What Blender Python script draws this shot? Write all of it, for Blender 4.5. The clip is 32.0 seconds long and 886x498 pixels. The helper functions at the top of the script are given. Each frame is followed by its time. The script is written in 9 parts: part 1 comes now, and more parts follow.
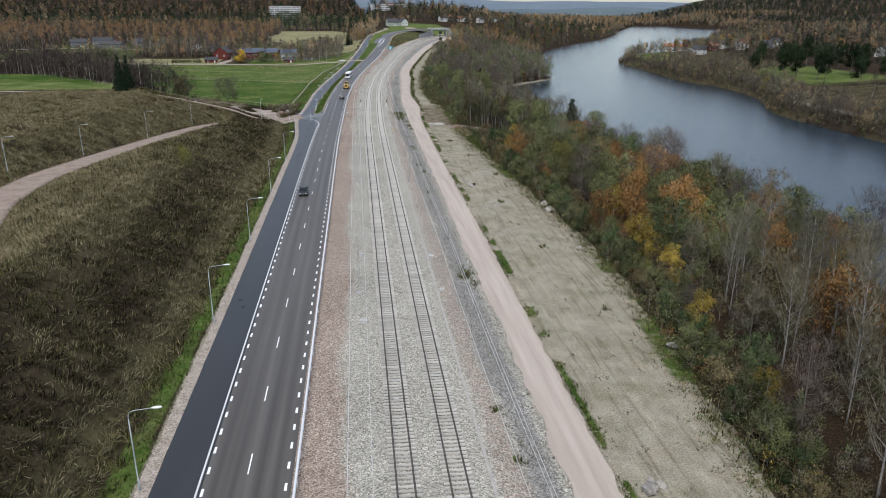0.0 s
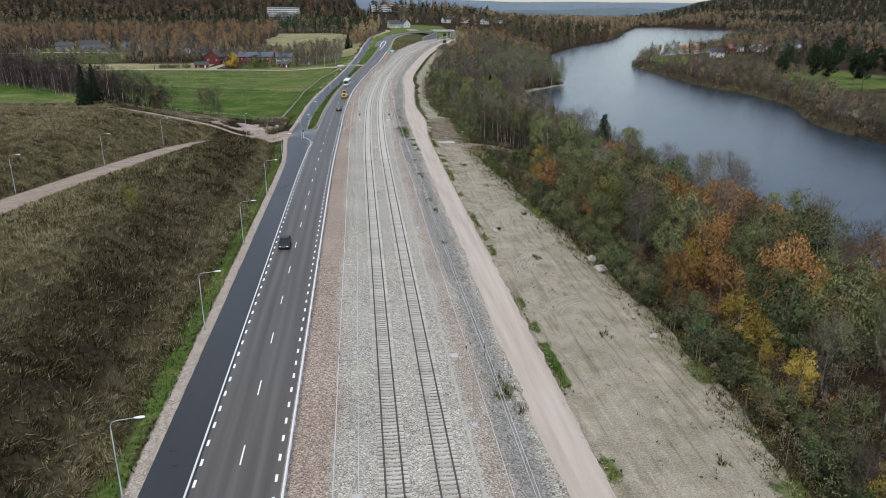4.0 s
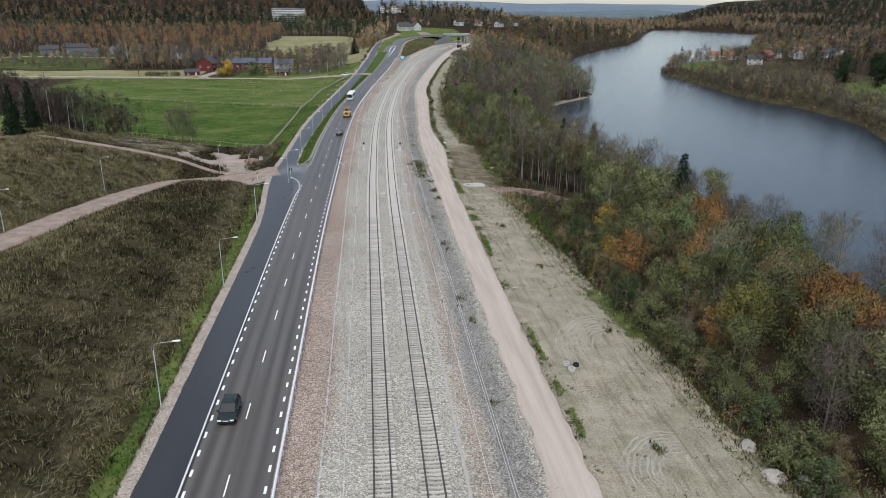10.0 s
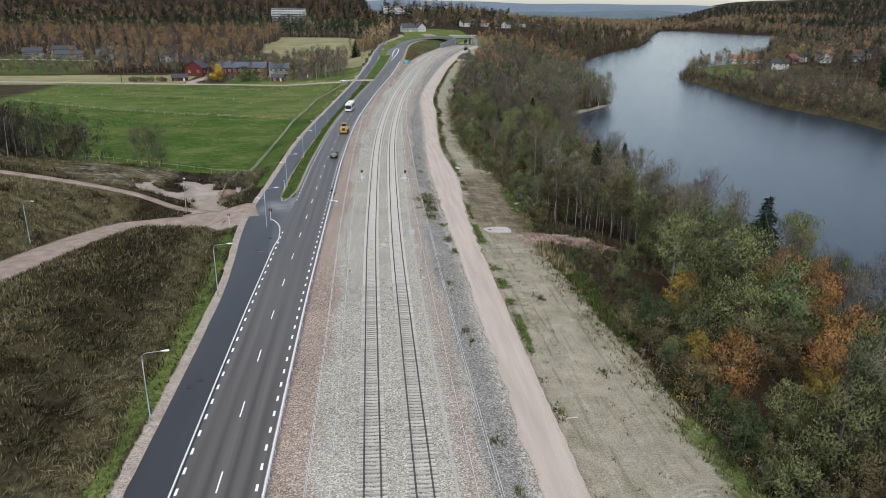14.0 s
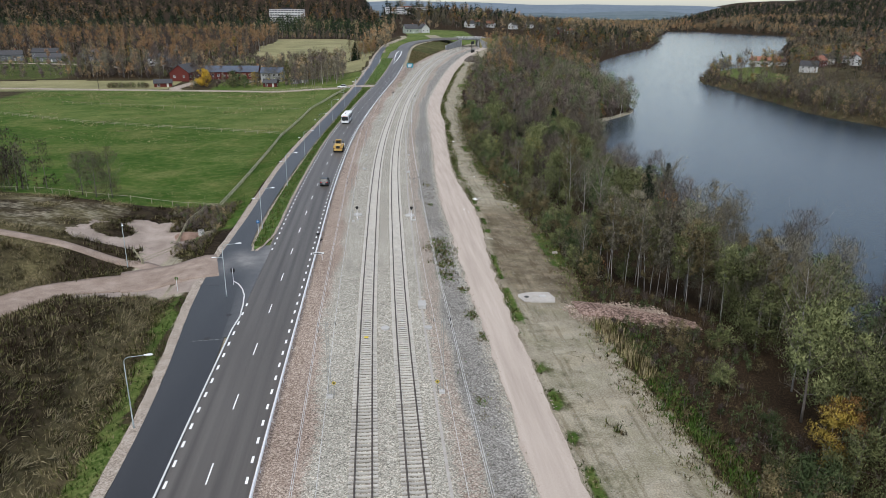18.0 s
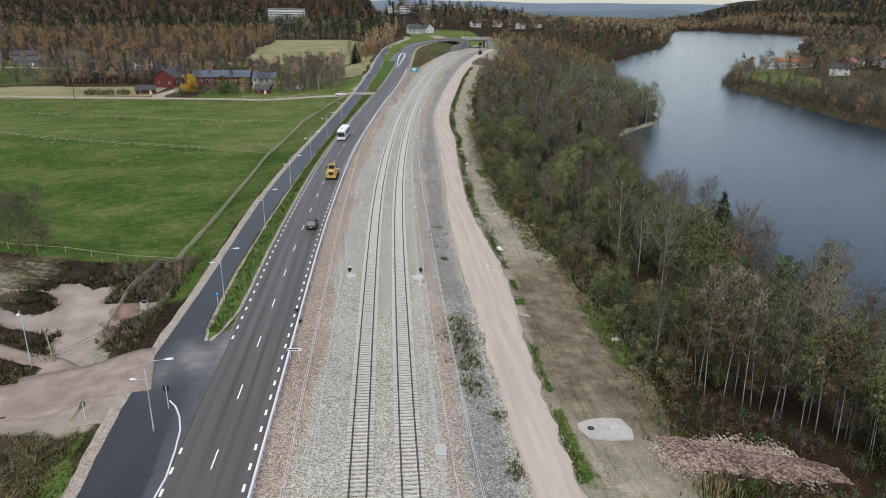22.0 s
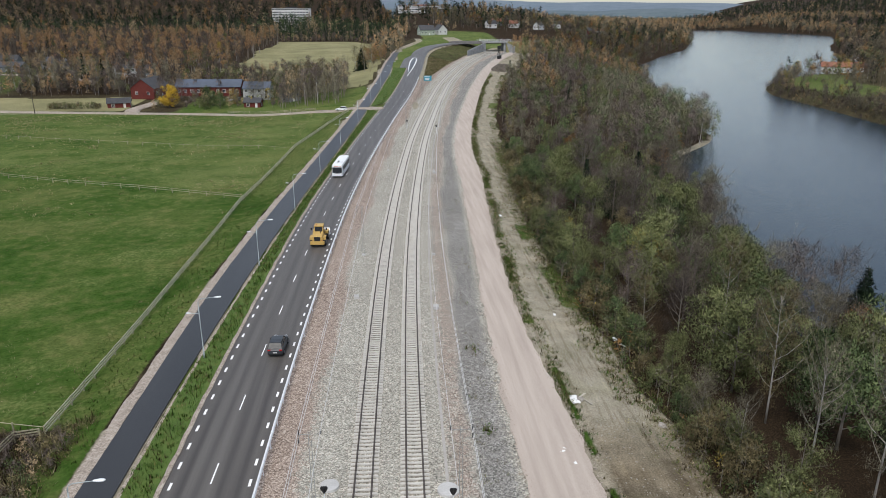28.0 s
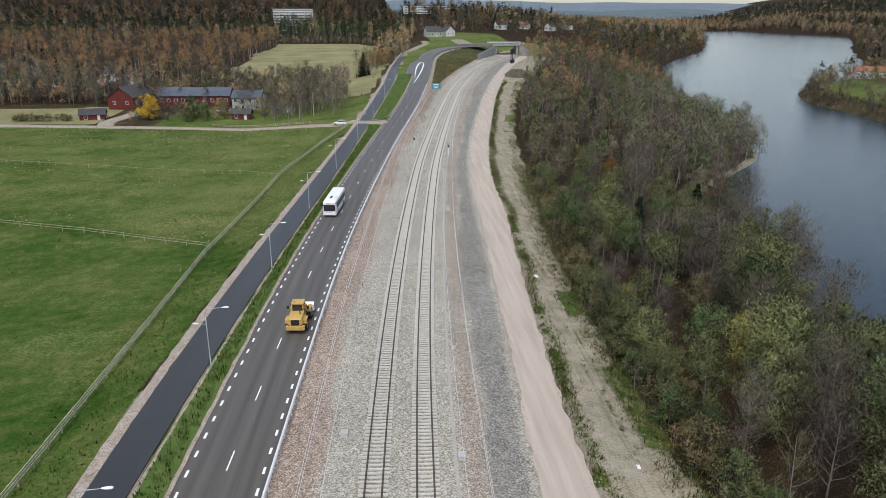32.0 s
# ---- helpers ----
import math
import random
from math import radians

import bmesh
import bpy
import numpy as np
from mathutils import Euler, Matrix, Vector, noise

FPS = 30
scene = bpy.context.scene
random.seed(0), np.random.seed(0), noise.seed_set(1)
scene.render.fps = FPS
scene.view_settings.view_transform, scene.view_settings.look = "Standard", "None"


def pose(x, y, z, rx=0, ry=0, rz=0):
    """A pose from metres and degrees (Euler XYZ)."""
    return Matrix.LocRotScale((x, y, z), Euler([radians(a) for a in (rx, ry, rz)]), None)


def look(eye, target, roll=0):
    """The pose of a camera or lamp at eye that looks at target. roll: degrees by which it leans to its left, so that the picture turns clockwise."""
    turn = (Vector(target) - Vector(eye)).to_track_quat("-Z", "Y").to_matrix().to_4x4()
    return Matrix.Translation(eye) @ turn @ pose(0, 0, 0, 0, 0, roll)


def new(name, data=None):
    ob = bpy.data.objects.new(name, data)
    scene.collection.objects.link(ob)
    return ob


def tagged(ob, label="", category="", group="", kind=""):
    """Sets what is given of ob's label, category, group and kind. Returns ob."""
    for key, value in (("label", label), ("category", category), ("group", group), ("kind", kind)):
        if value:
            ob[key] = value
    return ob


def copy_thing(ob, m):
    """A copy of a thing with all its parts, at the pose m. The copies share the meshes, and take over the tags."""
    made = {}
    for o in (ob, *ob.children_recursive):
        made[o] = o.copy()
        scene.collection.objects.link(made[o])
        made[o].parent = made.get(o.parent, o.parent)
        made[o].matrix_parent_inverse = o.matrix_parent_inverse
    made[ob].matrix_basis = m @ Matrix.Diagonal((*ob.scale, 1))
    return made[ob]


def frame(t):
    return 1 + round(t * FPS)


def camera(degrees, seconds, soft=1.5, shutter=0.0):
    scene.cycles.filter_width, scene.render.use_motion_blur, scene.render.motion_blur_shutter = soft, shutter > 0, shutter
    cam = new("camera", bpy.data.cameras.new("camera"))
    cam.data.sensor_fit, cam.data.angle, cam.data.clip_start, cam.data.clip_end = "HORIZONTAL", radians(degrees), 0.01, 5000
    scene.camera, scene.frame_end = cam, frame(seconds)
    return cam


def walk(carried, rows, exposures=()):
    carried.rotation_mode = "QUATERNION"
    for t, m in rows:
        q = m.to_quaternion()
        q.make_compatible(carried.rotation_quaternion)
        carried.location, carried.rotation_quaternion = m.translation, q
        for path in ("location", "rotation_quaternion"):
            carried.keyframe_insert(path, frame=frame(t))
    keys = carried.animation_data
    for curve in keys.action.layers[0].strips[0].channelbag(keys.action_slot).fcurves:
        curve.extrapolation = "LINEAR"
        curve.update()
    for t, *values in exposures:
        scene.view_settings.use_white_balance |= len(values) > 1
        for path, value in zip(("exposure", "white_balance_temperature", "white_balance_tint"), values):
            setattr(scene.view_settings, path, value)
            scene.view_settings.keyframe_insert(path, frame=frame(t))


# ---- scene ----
cam = camera(64.1, 32.0, soft=0.7)
PATH = [
    (0, (-2.757, -0.803, 38.088), (-2.533, 1.077, 37.442), 0.2),
    (0.5, (-2.586, 3.449, 38.109), (-2.363, 5.329, 37.463), 0.1),
    (1, (-2.445, 7.757, 38.128), (-2.222, 9.637, 37.482), 0.2),
    (1.5, (-2.305, 12.207, 38.131), (-2.082, 14.087, 37.485), 0.1),
    (2, (-2.276, 16.535, 38.111), (-2.052, 18.415, 37.466), 0.2),
    (2.5, (-2.157, 20.887, 38.174), (-1.934, 22.767, 37.528), 0.1),
    (3, (-2.037, 25.177, 38.168), (-1.815, 27.057, 37.522), 0.1),
    (3.5, (-1.849, 29.442, 38.151), (-1.628, 31.322, 37.507), 0.1),
    (5.5, (-1.473, 46.2, 38.277), (-1.256, 48.081, 37.634), 0.1),
    (6, (-1.392, 50.443, 38.406), (-1.176, 52.325, 37.763), 0.2),
    (6.5, (-1.187, 54.792, 38.526), (-0.972, 56.674, 37.884), 0.1),
    (7, (-1.048, 59.256, 38.569), (-0.835, 61.137, 37.926), 0.1),
    (7.5, (-0.906, 63.687, 38.509), (-0.695, 65.57, 37.868), 0.1),
    (8, (-0.81, 67.928, 38.606), (-0.602, 69.811, 37.966), 0.1),
    (8.5, (-0.612, 72.339, 38.725), (-0.408, 74.222, 38.083), 0.2),
    (9, (-0.542, 76.622, 38.79), (-0.339, 78.506, 38.148), 0.2),
    (9.5, (-0.383, 80.917, 38.838), (-0.182, 82.801, 38.197), 0.3),
    (10, (-0.261, 85.137, 38.974), (-0.061, 87.021, 38.333), 0.3),
    (10.5, (-0.119, 89.242, 39.195), (0.079, 91.127, 38.555), 0.3),
    (11, (0.072, 93.454, 39.327), (0.267, 95.339, 38.685), 0.2),
    (11.5, (0.163, 97.843, 39.463), (0.358, 99.728, 38.822), 0.3),
    (12, (0.331, 102.144, 39.621), (0.525, 104.028, 38.979), 0.2),
    (12.5, (0.569, 106.679, 39.601), (0.761, 108.563, 38.96), 0.3),
    (13, (0.726, 111.069, 39.631), (0.917, 112.953, 38.989), 0.2),
    (13.5, (0.754, 115.346, 39.534), (0.944, 117.231, 38.893), 0.3),
    (14, (0.792, 120.136, 39.501), (0.985, 122.02, 38.86), 0.4),
    (14.5, (1.004, 124.218, 39.398), (1.193, 126.103, 38.757), 0.3),
    (16.5, (1.785, 142.434, 38.55), (1.971, 144.32, 37.913), 0.1),
    (17, (1.673, 147.537, 38.513), (1.86, 149.423, 37.875), 0.2),
    (17.5, (1.7, 151.74, 38.442), (1.888, 153.626, 37.805), 0.3),
    (18, (1.776, 156.454, 38.327), (1.963, 158.34, 37.689), 0.3),
    (18.5, (1.931, 160.145, 38.331), (2.118, 162.032, 37.693), 0.2),
    (19, (1.955, 164.674, 38.511), (2.142, 166.559, 37.872), 0.4),
    (19.5, (2.08, 168.538, 38.566), (2.266, 170.423, 37.926), 0.4),
    (20, (2.204, 173.052, 38.638), (2.39, 174.937, 37.996), 0.3),
    (20.5, (2.364, 176.965, 38.633), (2.547, 178.851, 37.992), 0.3),
    (21, (2.494, 181.502, 38.69), (2.675, 183.388, 38.05), 0.3),
    (21.5, (2.633, 185.468, 38.702), (2.811, 187.354, 38.061), 0.2),
    (22, (2.672, 190.106, 38.726), (2.851, 191.992, 38.085), 0.2),
    (22.5, (2.754, 193.937, 38.697), (2.932, 195.824, 38.057), 0.2),
    (23, (2.953, 198.354, 38.826), (3.128, 200.241, 38.185), 0.2),
    (23.5, (3.055, 202.243, 38.928), (3.229, 204.13, 38.286), 0.2),
    (24, (3.229, 206.687, 39.025), (3.4, 208.574, 38.384), 0.2),
    (24.5, (3.259, 210.821, 38.954), (3.428, 212.708, 38.313), 0.2),
    (25, (3.463, 215.356, 38.986), (3.628, 217.244, 38.345), 0.1),
    (25.5, (3.605, 219.057, 39.131), (3.769, 220.944, 38.489), -0.0),
    (27.5, (3.862, 235.434, 39.2), (4.017, 237.321, 38.557), 0.1),
    (28, (3.948, 240.011, 39.203), (4.1, 241.899, 38.56), 0.1),
    (28.5, (4.026, 243.882, 39.198), (4.175, 245.77, 38.554), 0.1),
    (29, (4.074, 248.323, 39.265), (4.221, 250.211, 38.621), 0.1),
    (29.5, (4.177, 252.173, 39.296), (4.322, 254.061, 38.652), 0.0),
    (30, (4.217, 256.921, 39.222), (4.359, 258.809, 38.579), -0.0),
    (30.5, (4.144, 260.875, 39.279), (4.286, 262.763, 38.635), 0.1),
    (31, (4.205, 265.454, 39.339), (4.346, 267.342, 38.695), 0.1),
    (31.5, (4.225, 269.476, 39.34), (4.365, 271.365, 38.697), 0.1),
    (32, (4.338, 274.23, 39.313), (4.477, 276.119, 38.671), 0.1),
]
walk(cam, [(t, look(eye, target, roll)) for t, eye, target, roll in PATH], [(0, 0.69, 6260, 10), (32, 0.69, 6440, 10)])

# ---- world and light ----
world = bpy.data.worlds.new("overcast_sky")
scene.world = world
world.use_nodes = True
wn, wl = world.node_tree.nodes, world.node_tree.links
sky = wn.new("ShaderNodeTexSky")
sky.sky_type = "NISHITA"
sky.sun_disc = False
sky.sun_elevation, sky.sun_rotation = radians(60), radians(200)
sky.air_density, sky.dust_density, sky.ozone_density = 1.0, 1.2, 1.0
grey = wn.new("ShaderNodeHueSaturation")
grey.inputs["Saturation"].default_value = 0.62
wl.new(sky.outputs[0], grey.inputs["Color"])
wl.new(grey.outputs[0], wn["Background"].inputs["Color"])
wn["Background"].inputs["Strength"].default_value = 0.118
sun_data = bpy.data.lights.new("sun", "SUN")
sun_data.energy, sun_data.angle, sun_data.color = 1.42, radians(35), (1.0, 0.95, 0.86)
sun = new("sun", sun_data)
sun.matrix_world = look((0, 0, 100), (14, 38, 30))

# ---- materials ----
def material(name, colours, scale=4.0, fine=60.0, rough=0.9, bump=0.0, metal=0.0, contrast=0.25, each=0.0, stones=0.0, spec=0.3, stretch=None):
    """Colours mixed by a broad and a fine noise; each: brightness change from object to object."""
    m = bpy.data.materials.new(name)
    m.use_nodes = True
    n, l = m.node_tree.nodes, m.node_tree.links
    b = n["Principled BSDF"]
    b.inputs["Roughness"].default_value, b.inputs["Metallic"].default_value = rough, metal
    b.inputs["Specular IOR Level"].default_value = spec
    co = n.new("ShaderNodeTexCoord")
    big, small = n.new("ShaderNodeTexNoise"), n.new("ShaderNodeTexNoise")
    big.inputs["Scale"].default_value, big.inputs["Detail"].default_value = scale, 5
    small.inputs["Scale"].default_value, small.inputs["Detail"].default_value = fine, 4
    ramp = n.new("ShaderNodeValToRGB")
    el = ramp.color_ramp.elements
    k = len(colours)
    while len(el) < k:
        el.new(0.5)
    for i, c in enumerate(colours):
        el[i].position = 0.5 + contrast * (2 * i / max(k - 1, 1) - 1)
        el[i].color = (*c, 1)
    if stretch:
        run = n.new("ShaderNodeMapping")
        run.inputs["Scale"].default_value = stretch
        l.new(co.outputs["Object"], run.inputs["Vector"])
        l.new(run.outputs[0], big.inputs["Vector"])
    else:
        l.new(co.outputs["Object"], big.inputs["Vector"])
    l.new(co.outputs["Object"], small.inputs["Vector"])
    speck = small.outputs["Fac"]
    if stones:
        cell, warp, grey = n.new("ShaderNodeTexVoronoi"), n.new("ShaderNodeVectorMath"), n.new("ShaderNodeSeparateColor")
        cell.inputs["Scale"].default_value = stones
        warp.operation = "MULTIPLY_ADD"
        warp.inputs[1].default_value = (0.12, 0.12, 0.12)
        l.new(small.outputs["Color"], warp.inputs[0])
        l.new(co.outputs["Object"], warp.inputs[2])
        l.new(warp.outputs[0], cell.inputs["Vector"])
        l.new(cell.outputs["Color"], grey.inputs[0])
        speck = grey.outputs[0]
    mix = n.new("ShaderNodeMath")
    mix.operation = "MULTIPLY_ADD"
    mix.inputs[1].default_value, mix.inputs[2].default_value = 0.5, 0.0
    l.new(speck, mix.inputs[0])
    half = n.new("ShaderNodeMath")
    half.operation = "MULTIPLY_ADD"
    half.inputs[1].default_value = 0.5
    l.new(big.outputs["Fac"], half.inputs[0])
    l.new(mix.outputs[0], half.inputs[2])
    l.new(half.outputs[0], ramp.inputs["Fac"])
    colour = ramp.outputs["Color"]
    if each:
        info, hsv, ma = n.new("ShaderNodeObjectInfo"), n.new("ShaderNodeHueSaturation"), n.new("ShaderNodeMapRange")
        ma.inputs["To Min"].default_value, ma.inputs["To Max"].default_value = 1 - each, 1 + each
        l.new(info.outputs["Random"], ma.inputs["Value"])
        l.new(ma.outputs[0], hsv.inputs["Value"])
        l.new(colour, hsv.inputs["Color"])
        colour = hsv.outputs[0]
    l.new(colour, b.inputs["Base Color"])
    if bump:
        bp = n.new("ShaderNodeBump")
        bp.inputs["Strength"].default_value, bp.inputs["Distance"].default_value = bump, 0.1
        l.new(speck, bp.inputs["Height"])
        l.new(bp.outputs[0], b.inputs["Normal"])
    return m

def part(name, bm, mat, parent=None, label="", smooth=False):
    """Links a bmesh as one mesh object, under a thing or a part."""
    me = bpy.data.meshes.new(name)
    bm.to_mesh(me)
    bm.free()
    return part_mesh(name, me, mat, parent, label, smooth)


def part_mesh(name, me, mat, parent=None, label="", smooth=False):
    if mat is not None and not me.materials:
        me.materials.append(mat)
    if smooth:
        me.polygons.foreach_set("use_smooth", [True] * len(me.polygons))
    ob = new(name, me)
    if parent is not None:
        ob.parent = parent
    if label:
        ob["label"] = label
    return ob


def thing(name, label, category, group="", kind="", at=None):
    ob = new(name)
    if at is not None:
        ob.matrix_basis = at
    return tagged(ob, label, category, group, kind)


def raw_mesh(name, verts, faces, mat=None):
    me = bpy.data.meshes.new(name)
    me.from_pydata([tuple(v) for v in verts], [], [tuple(f) for f in faces])
    if mat is not None:
        me.materials.append(mat)
    return me


def unit(v):
    return v / (np.linalg.norm(v, axis=1)[:, None] + 1e-9)


def quad_mesh(name, quads, mat=None, normals=None):
    """A mesh from an array of separate quads or triangles, n x k x 3; normals round off a crown's shading."""
    q = np.asarray(quads, dtype=np.float32)
    if normals is not None:
        turned = (np.cross(q[:, 1] - q[:, 0], q[:, 2] - q[:, 0]) * normals).sum(1) < 0
        q[turned] = q[turned, ::-1]
    n, k = q.shape[:2]
    me = bpy.data.meshes.new(name)
    me.vertices.add(n * k)
    me.vertices.foreach_set("co", q.reshape(-1))
    me.loops.add(n * k)
    me.loops.foreach_set("vertex_index", np.arange(n * k, dtype=np.int32))
    me.polygons.add(n)
    me.polygons.foreach_set("loop_start", np.arange(0, n * k, k, dtype=np.int32))
    if normals is not None:
        soft = np.repeat(np.asarray(normals, dtype=np.float32), k, 0)
        me.attributes.new("custom_normal", "FLOAT_VECTOR", "POINT").data.foreach_set("vector", soft.ravel())
    me.update(calc_edges=True)
    if mat is not None:
        me.materials.append(mat)
    return me


def box(bm, cx, cy, cz, sx, sy, sz, bevel=0.0, m=None):
    r = bmesh.ops.create_cube(bm, size=1.0)
    vs = r["verts"]
    mat = Matrix.Translation((cx, cy, cz)) @ Matrix.Diagonal((sx, sy, sz, 1))
    bmesh.ops.transform(bm, matrix=(m @ mat) if m is not None else mat, verts=vs)
    if bevel:
        es = list({e for v in vs for e in v.link_edges})
        bmesh.ops.bevel(bm, geom=es, offset=bevel, segments=2, affect="EDGES", profile=0.6)


def tube(bm, pts, radii, sides=8, cap=True):
    """A round tube along points, with a radius at each."""
    rings = []
    for i, p in enumerate(pts):
        a = Vector(pts[max(i - 1, 0)])
        b = Vector(pts[min(i + 1, len(pts) - 1)])
        d = (b - a).normalized()
        u = d.orthogonal().normalized() if abs(d.z) > 0.9 else d.cross(Vector((0, 0, 1))).normalized()
        w = d.cross(u)
        r = float(radii[i] if hasattr(radii, "__len__") else radii)
        rings.append([bm.verts.new(Vector(p) + r * (math.cos(2 * math.pi * k / sides) * u + math.sin(2 * math.pi * k / sides) * w)) for k in range(sides)])
    for a, b in zip(rings, rings[1:]):
        for k in range(sides):
            bm.faces.new((a[k], a[(k + 1) % sides], b[(k + 1) % sides], b[k]))
    if cap and sides > 2:
        bm.faces.new(rings[0][::-1])
        bm.faces.new(rings[-1])


# ---- plan: lines of the road, the railway and the river ----
def table(*pairs):
    ys, xs = zip(*pairs)
    fine = np.arange(ys[0], ys[-1] + 0.1, 2.0)
    v = np.interp(fine, ys, xs)
    for _ in range(3):
        pad = np.pad(v, 6, mode="reflect", reflect_type="odd")
        v = np.convolve(pad, np.ones(13) / 13, mode="valid")
    return lambda y: np.interp(y, fine, v)


x_track = table((-300, 0.1), (190, 0.1), (240, 0.2), (272, 0.8), (310, 1.6), (345, 2.8), (380, 4.8), (417, 7.6), (460, 11.5), (504, 17.0), (536, 21.3), (598, 30.8), (645, 40.3), (692, 51.8), (737, 65.3), (771, 78.6), (800, 91), (1000, 185))
x_road = table((-300, -13.3), (210, -13.3), (274, -12.3), (311, -11.8), (335, -10.9), (360, -9.9), (375, -9.2), (405, -7.1), (437, -4.0), (460, -1.4), (500, 3.3), (538, 9.2), (575, 14.0), (620, 18.6), (667, 22.3), (716, 26.5), (745, 32.5), (770, 43), (790, 58))
x_asphalt = table((-300, -20.9), (130, -21.0), (215, -21.1), (230, -21.2), (240, -22.8), (250, -24.6), (258, -24.8), (266, -24.0), (294, -22.9), (326, -22.7), (347, -22.0), (365, -20.8), (381, -19.8), (406, -17.9), (450, -13.8), (528, -6.1), (606, 1.5), (660, 4.3), (741, 11.7), (800, 30))
x_cycle = table((-300, -16.9), (240, -16.9), (258, -18.0), (268, -20.2), (296, -20.0), (326, -18.9), (361, -17.0), (405, -13.9), (450, -9.5), (521, -2.9), (621, 6.9), (680, 9.5), (741, 15), (800, 33))
x_pink_l = table((-300, 14.1), (60, 14.1), (150, 14.7), (250, 15.1), (300, 15.6), (330, 16.8), (360, 19.0), (395, 21.0), (450, 23.9), (504, 30.6), (590, 45.5), (660, 60.5), (720, 76), (800, 104))
x_pink_r = table((-300, 18.2), (60, 18.2), (105, 18.7), (190, 19.0), (240, 19.5), (264, 19.6), (277, 21.0), (285, 22.2), (294, 23.3), (302, 22.9), (309, 21.8), (316, 20.8), (331, 21.4), (360, 23.2), (385, 25.0), (429, 29.2), (435, 27.3), (491, 34.2), (590, 50.8), (662, 66), (720, 81), (800, 110))
x_forest = table((-300, 30), (46, 31.5), (75, 35), (105, 38.0), (145, 36), (190, 34.0), (215, 31.8), (236, 31.0), (275, 34.0), (300, 33.0), (325, 31), (380, 31.5), (440, 38), (515, 46), (600, 62), (700, 92), (800, 130), (1000, 210))
x_shore = table((-300, 150), (0, 112), (100, 98), (200, 90), (280, 80), (340, 72), (380, 77), (412, 85), (440, 91), (462, 102), (479, 104), (489, 110), (497, 119), (507, 134), (522, 145), (546, 149), (565, 147), (600, 146), (750, 192), (880, 228), (960, 268), (1080, 335), (1190, 408), (1420, 516), (1480, 545), (1700, 100), (5000, -500))
x_bank = table((-300, 260), (100, 215), (256, 206), (336, 206), (400, 236), (460, 243), (505, 232), (533, 237), (620, 246), (680, 250), (735, 276), (752, 300), (775, 330), (800, 375), (850, 410), (900, 440), (1060, 535), (1239, 640), (1450, 780), (1658, 905), (1760, 930))
x_head = table((1400, 510), (1480, 545), (1579, 588), (1760, 670), (2156, 851), (2400, 960))
z_track = table((-300, 0), (420, 0), (520, 1.5), (600, 4.0), (700, 7.3), (780, 9.3), (1000, 12))
z_road = table((-300, 0), (420, 0), (500, 1.6), (540, 3.3), (591, 6.3), (650, 8.8), (700, 10.5), (760, 13.5), (800, 16.0))
WATER_Z = -12.0


def bumps(x, y, size, seed=0.0):
    """Cheap rolling ground, -1 to 1."""
    a = np.sin(x / size * 1.3 + seed + 1.7 * np.sin(y / size * 0.7 + seed)) * np.cos(y / size * 1.1 - 1.3 * np.sin(x / size * 0.6 + 2 * seed))
    b = np.sin(x / size * 3.1 - seed + np.sin(y / size * 2.3)) * np.cos(y / size * 2.7 + seed)
    return 0.7 * a + 0.3 * b


def smooth(e0, e1, v):
    s = np.clip((v - e0) / (e1 - e0), 0, 1)
    return s * s * (3 - 2 * s)


def corridor(x, y):
    """Height of the built surface between the cycle path and the gravel road."""
    xr, xt = x_road(y) + 5.0, x_track(y) - 4.0
    s = smooth(0, 1, (x - xr) / np.maximum(xt - xr, 1.0))
    z = z_road(y) * (1 - s) + z_track(y) * s
    v = x - x_track(y)
    return z - 0.55 * smooth(8.2, 12.5, v) - 0.3 * smooth(17, 24, v)


# the side road climbs from the junction between two banks: x, height by y
x_side = table((-60, -64), (40, -62), (70, -57.5), (92, -56.5), (112, -62.5), (130, -69.5), (150, -69.5), (165, -66), (180, -63.3), (195, -60.7), (210, -58.1), (225, -55.2), (240, -52), (250, -49.6), (258, -47))
z_side = table((-60, 6.0), (100, 5.5), (160, 4.6), (174, 4.2), (207, 2.8), (240, 1.2), (262, 0.0))
z_crest = table((-60, 9.5), (60, 9.0), (130, 8.2), (180, 7.0), (215, 4.8), (232, 4.2), (244, 3.0), (252, 1.2), (258, 0.2))


def west_bank(x, y, w):
    """Height of the weedy banks on both sides of the side road above the flat land."""
    xs, zs = x_side(y), z_side(y)
    near = np.minimum(np.minimum(0.45 * np.clip(w - 3.2, 0, 99), z_crest(y)), zs + 0.35 * np.clip(x - xs - 5, 0, 99))
    shelf = np.clip(0.23 * (-40 - x), 0, 9.3)
    top = np.clip(shelf + 1.5 * smooth(272, 256, y), 0, 9.8)
    far = np.minimum(zs + 0.55 * np.clip(xs - x - 4.6, 0, 99), top)
    south = np.where(x > xs, near, far)
    k = smooth(261, 271, y)
    north = shelf * np.clip((325 + 1.2 * np.clip(-80 - x, 0, 60) - y) / 49, 0, 1)
    return (south * (1 - k) + np.minimum(north, 0.5 * np.clip(w - 3.2, 0, 99)) * k) * smooth(0, 4, w)


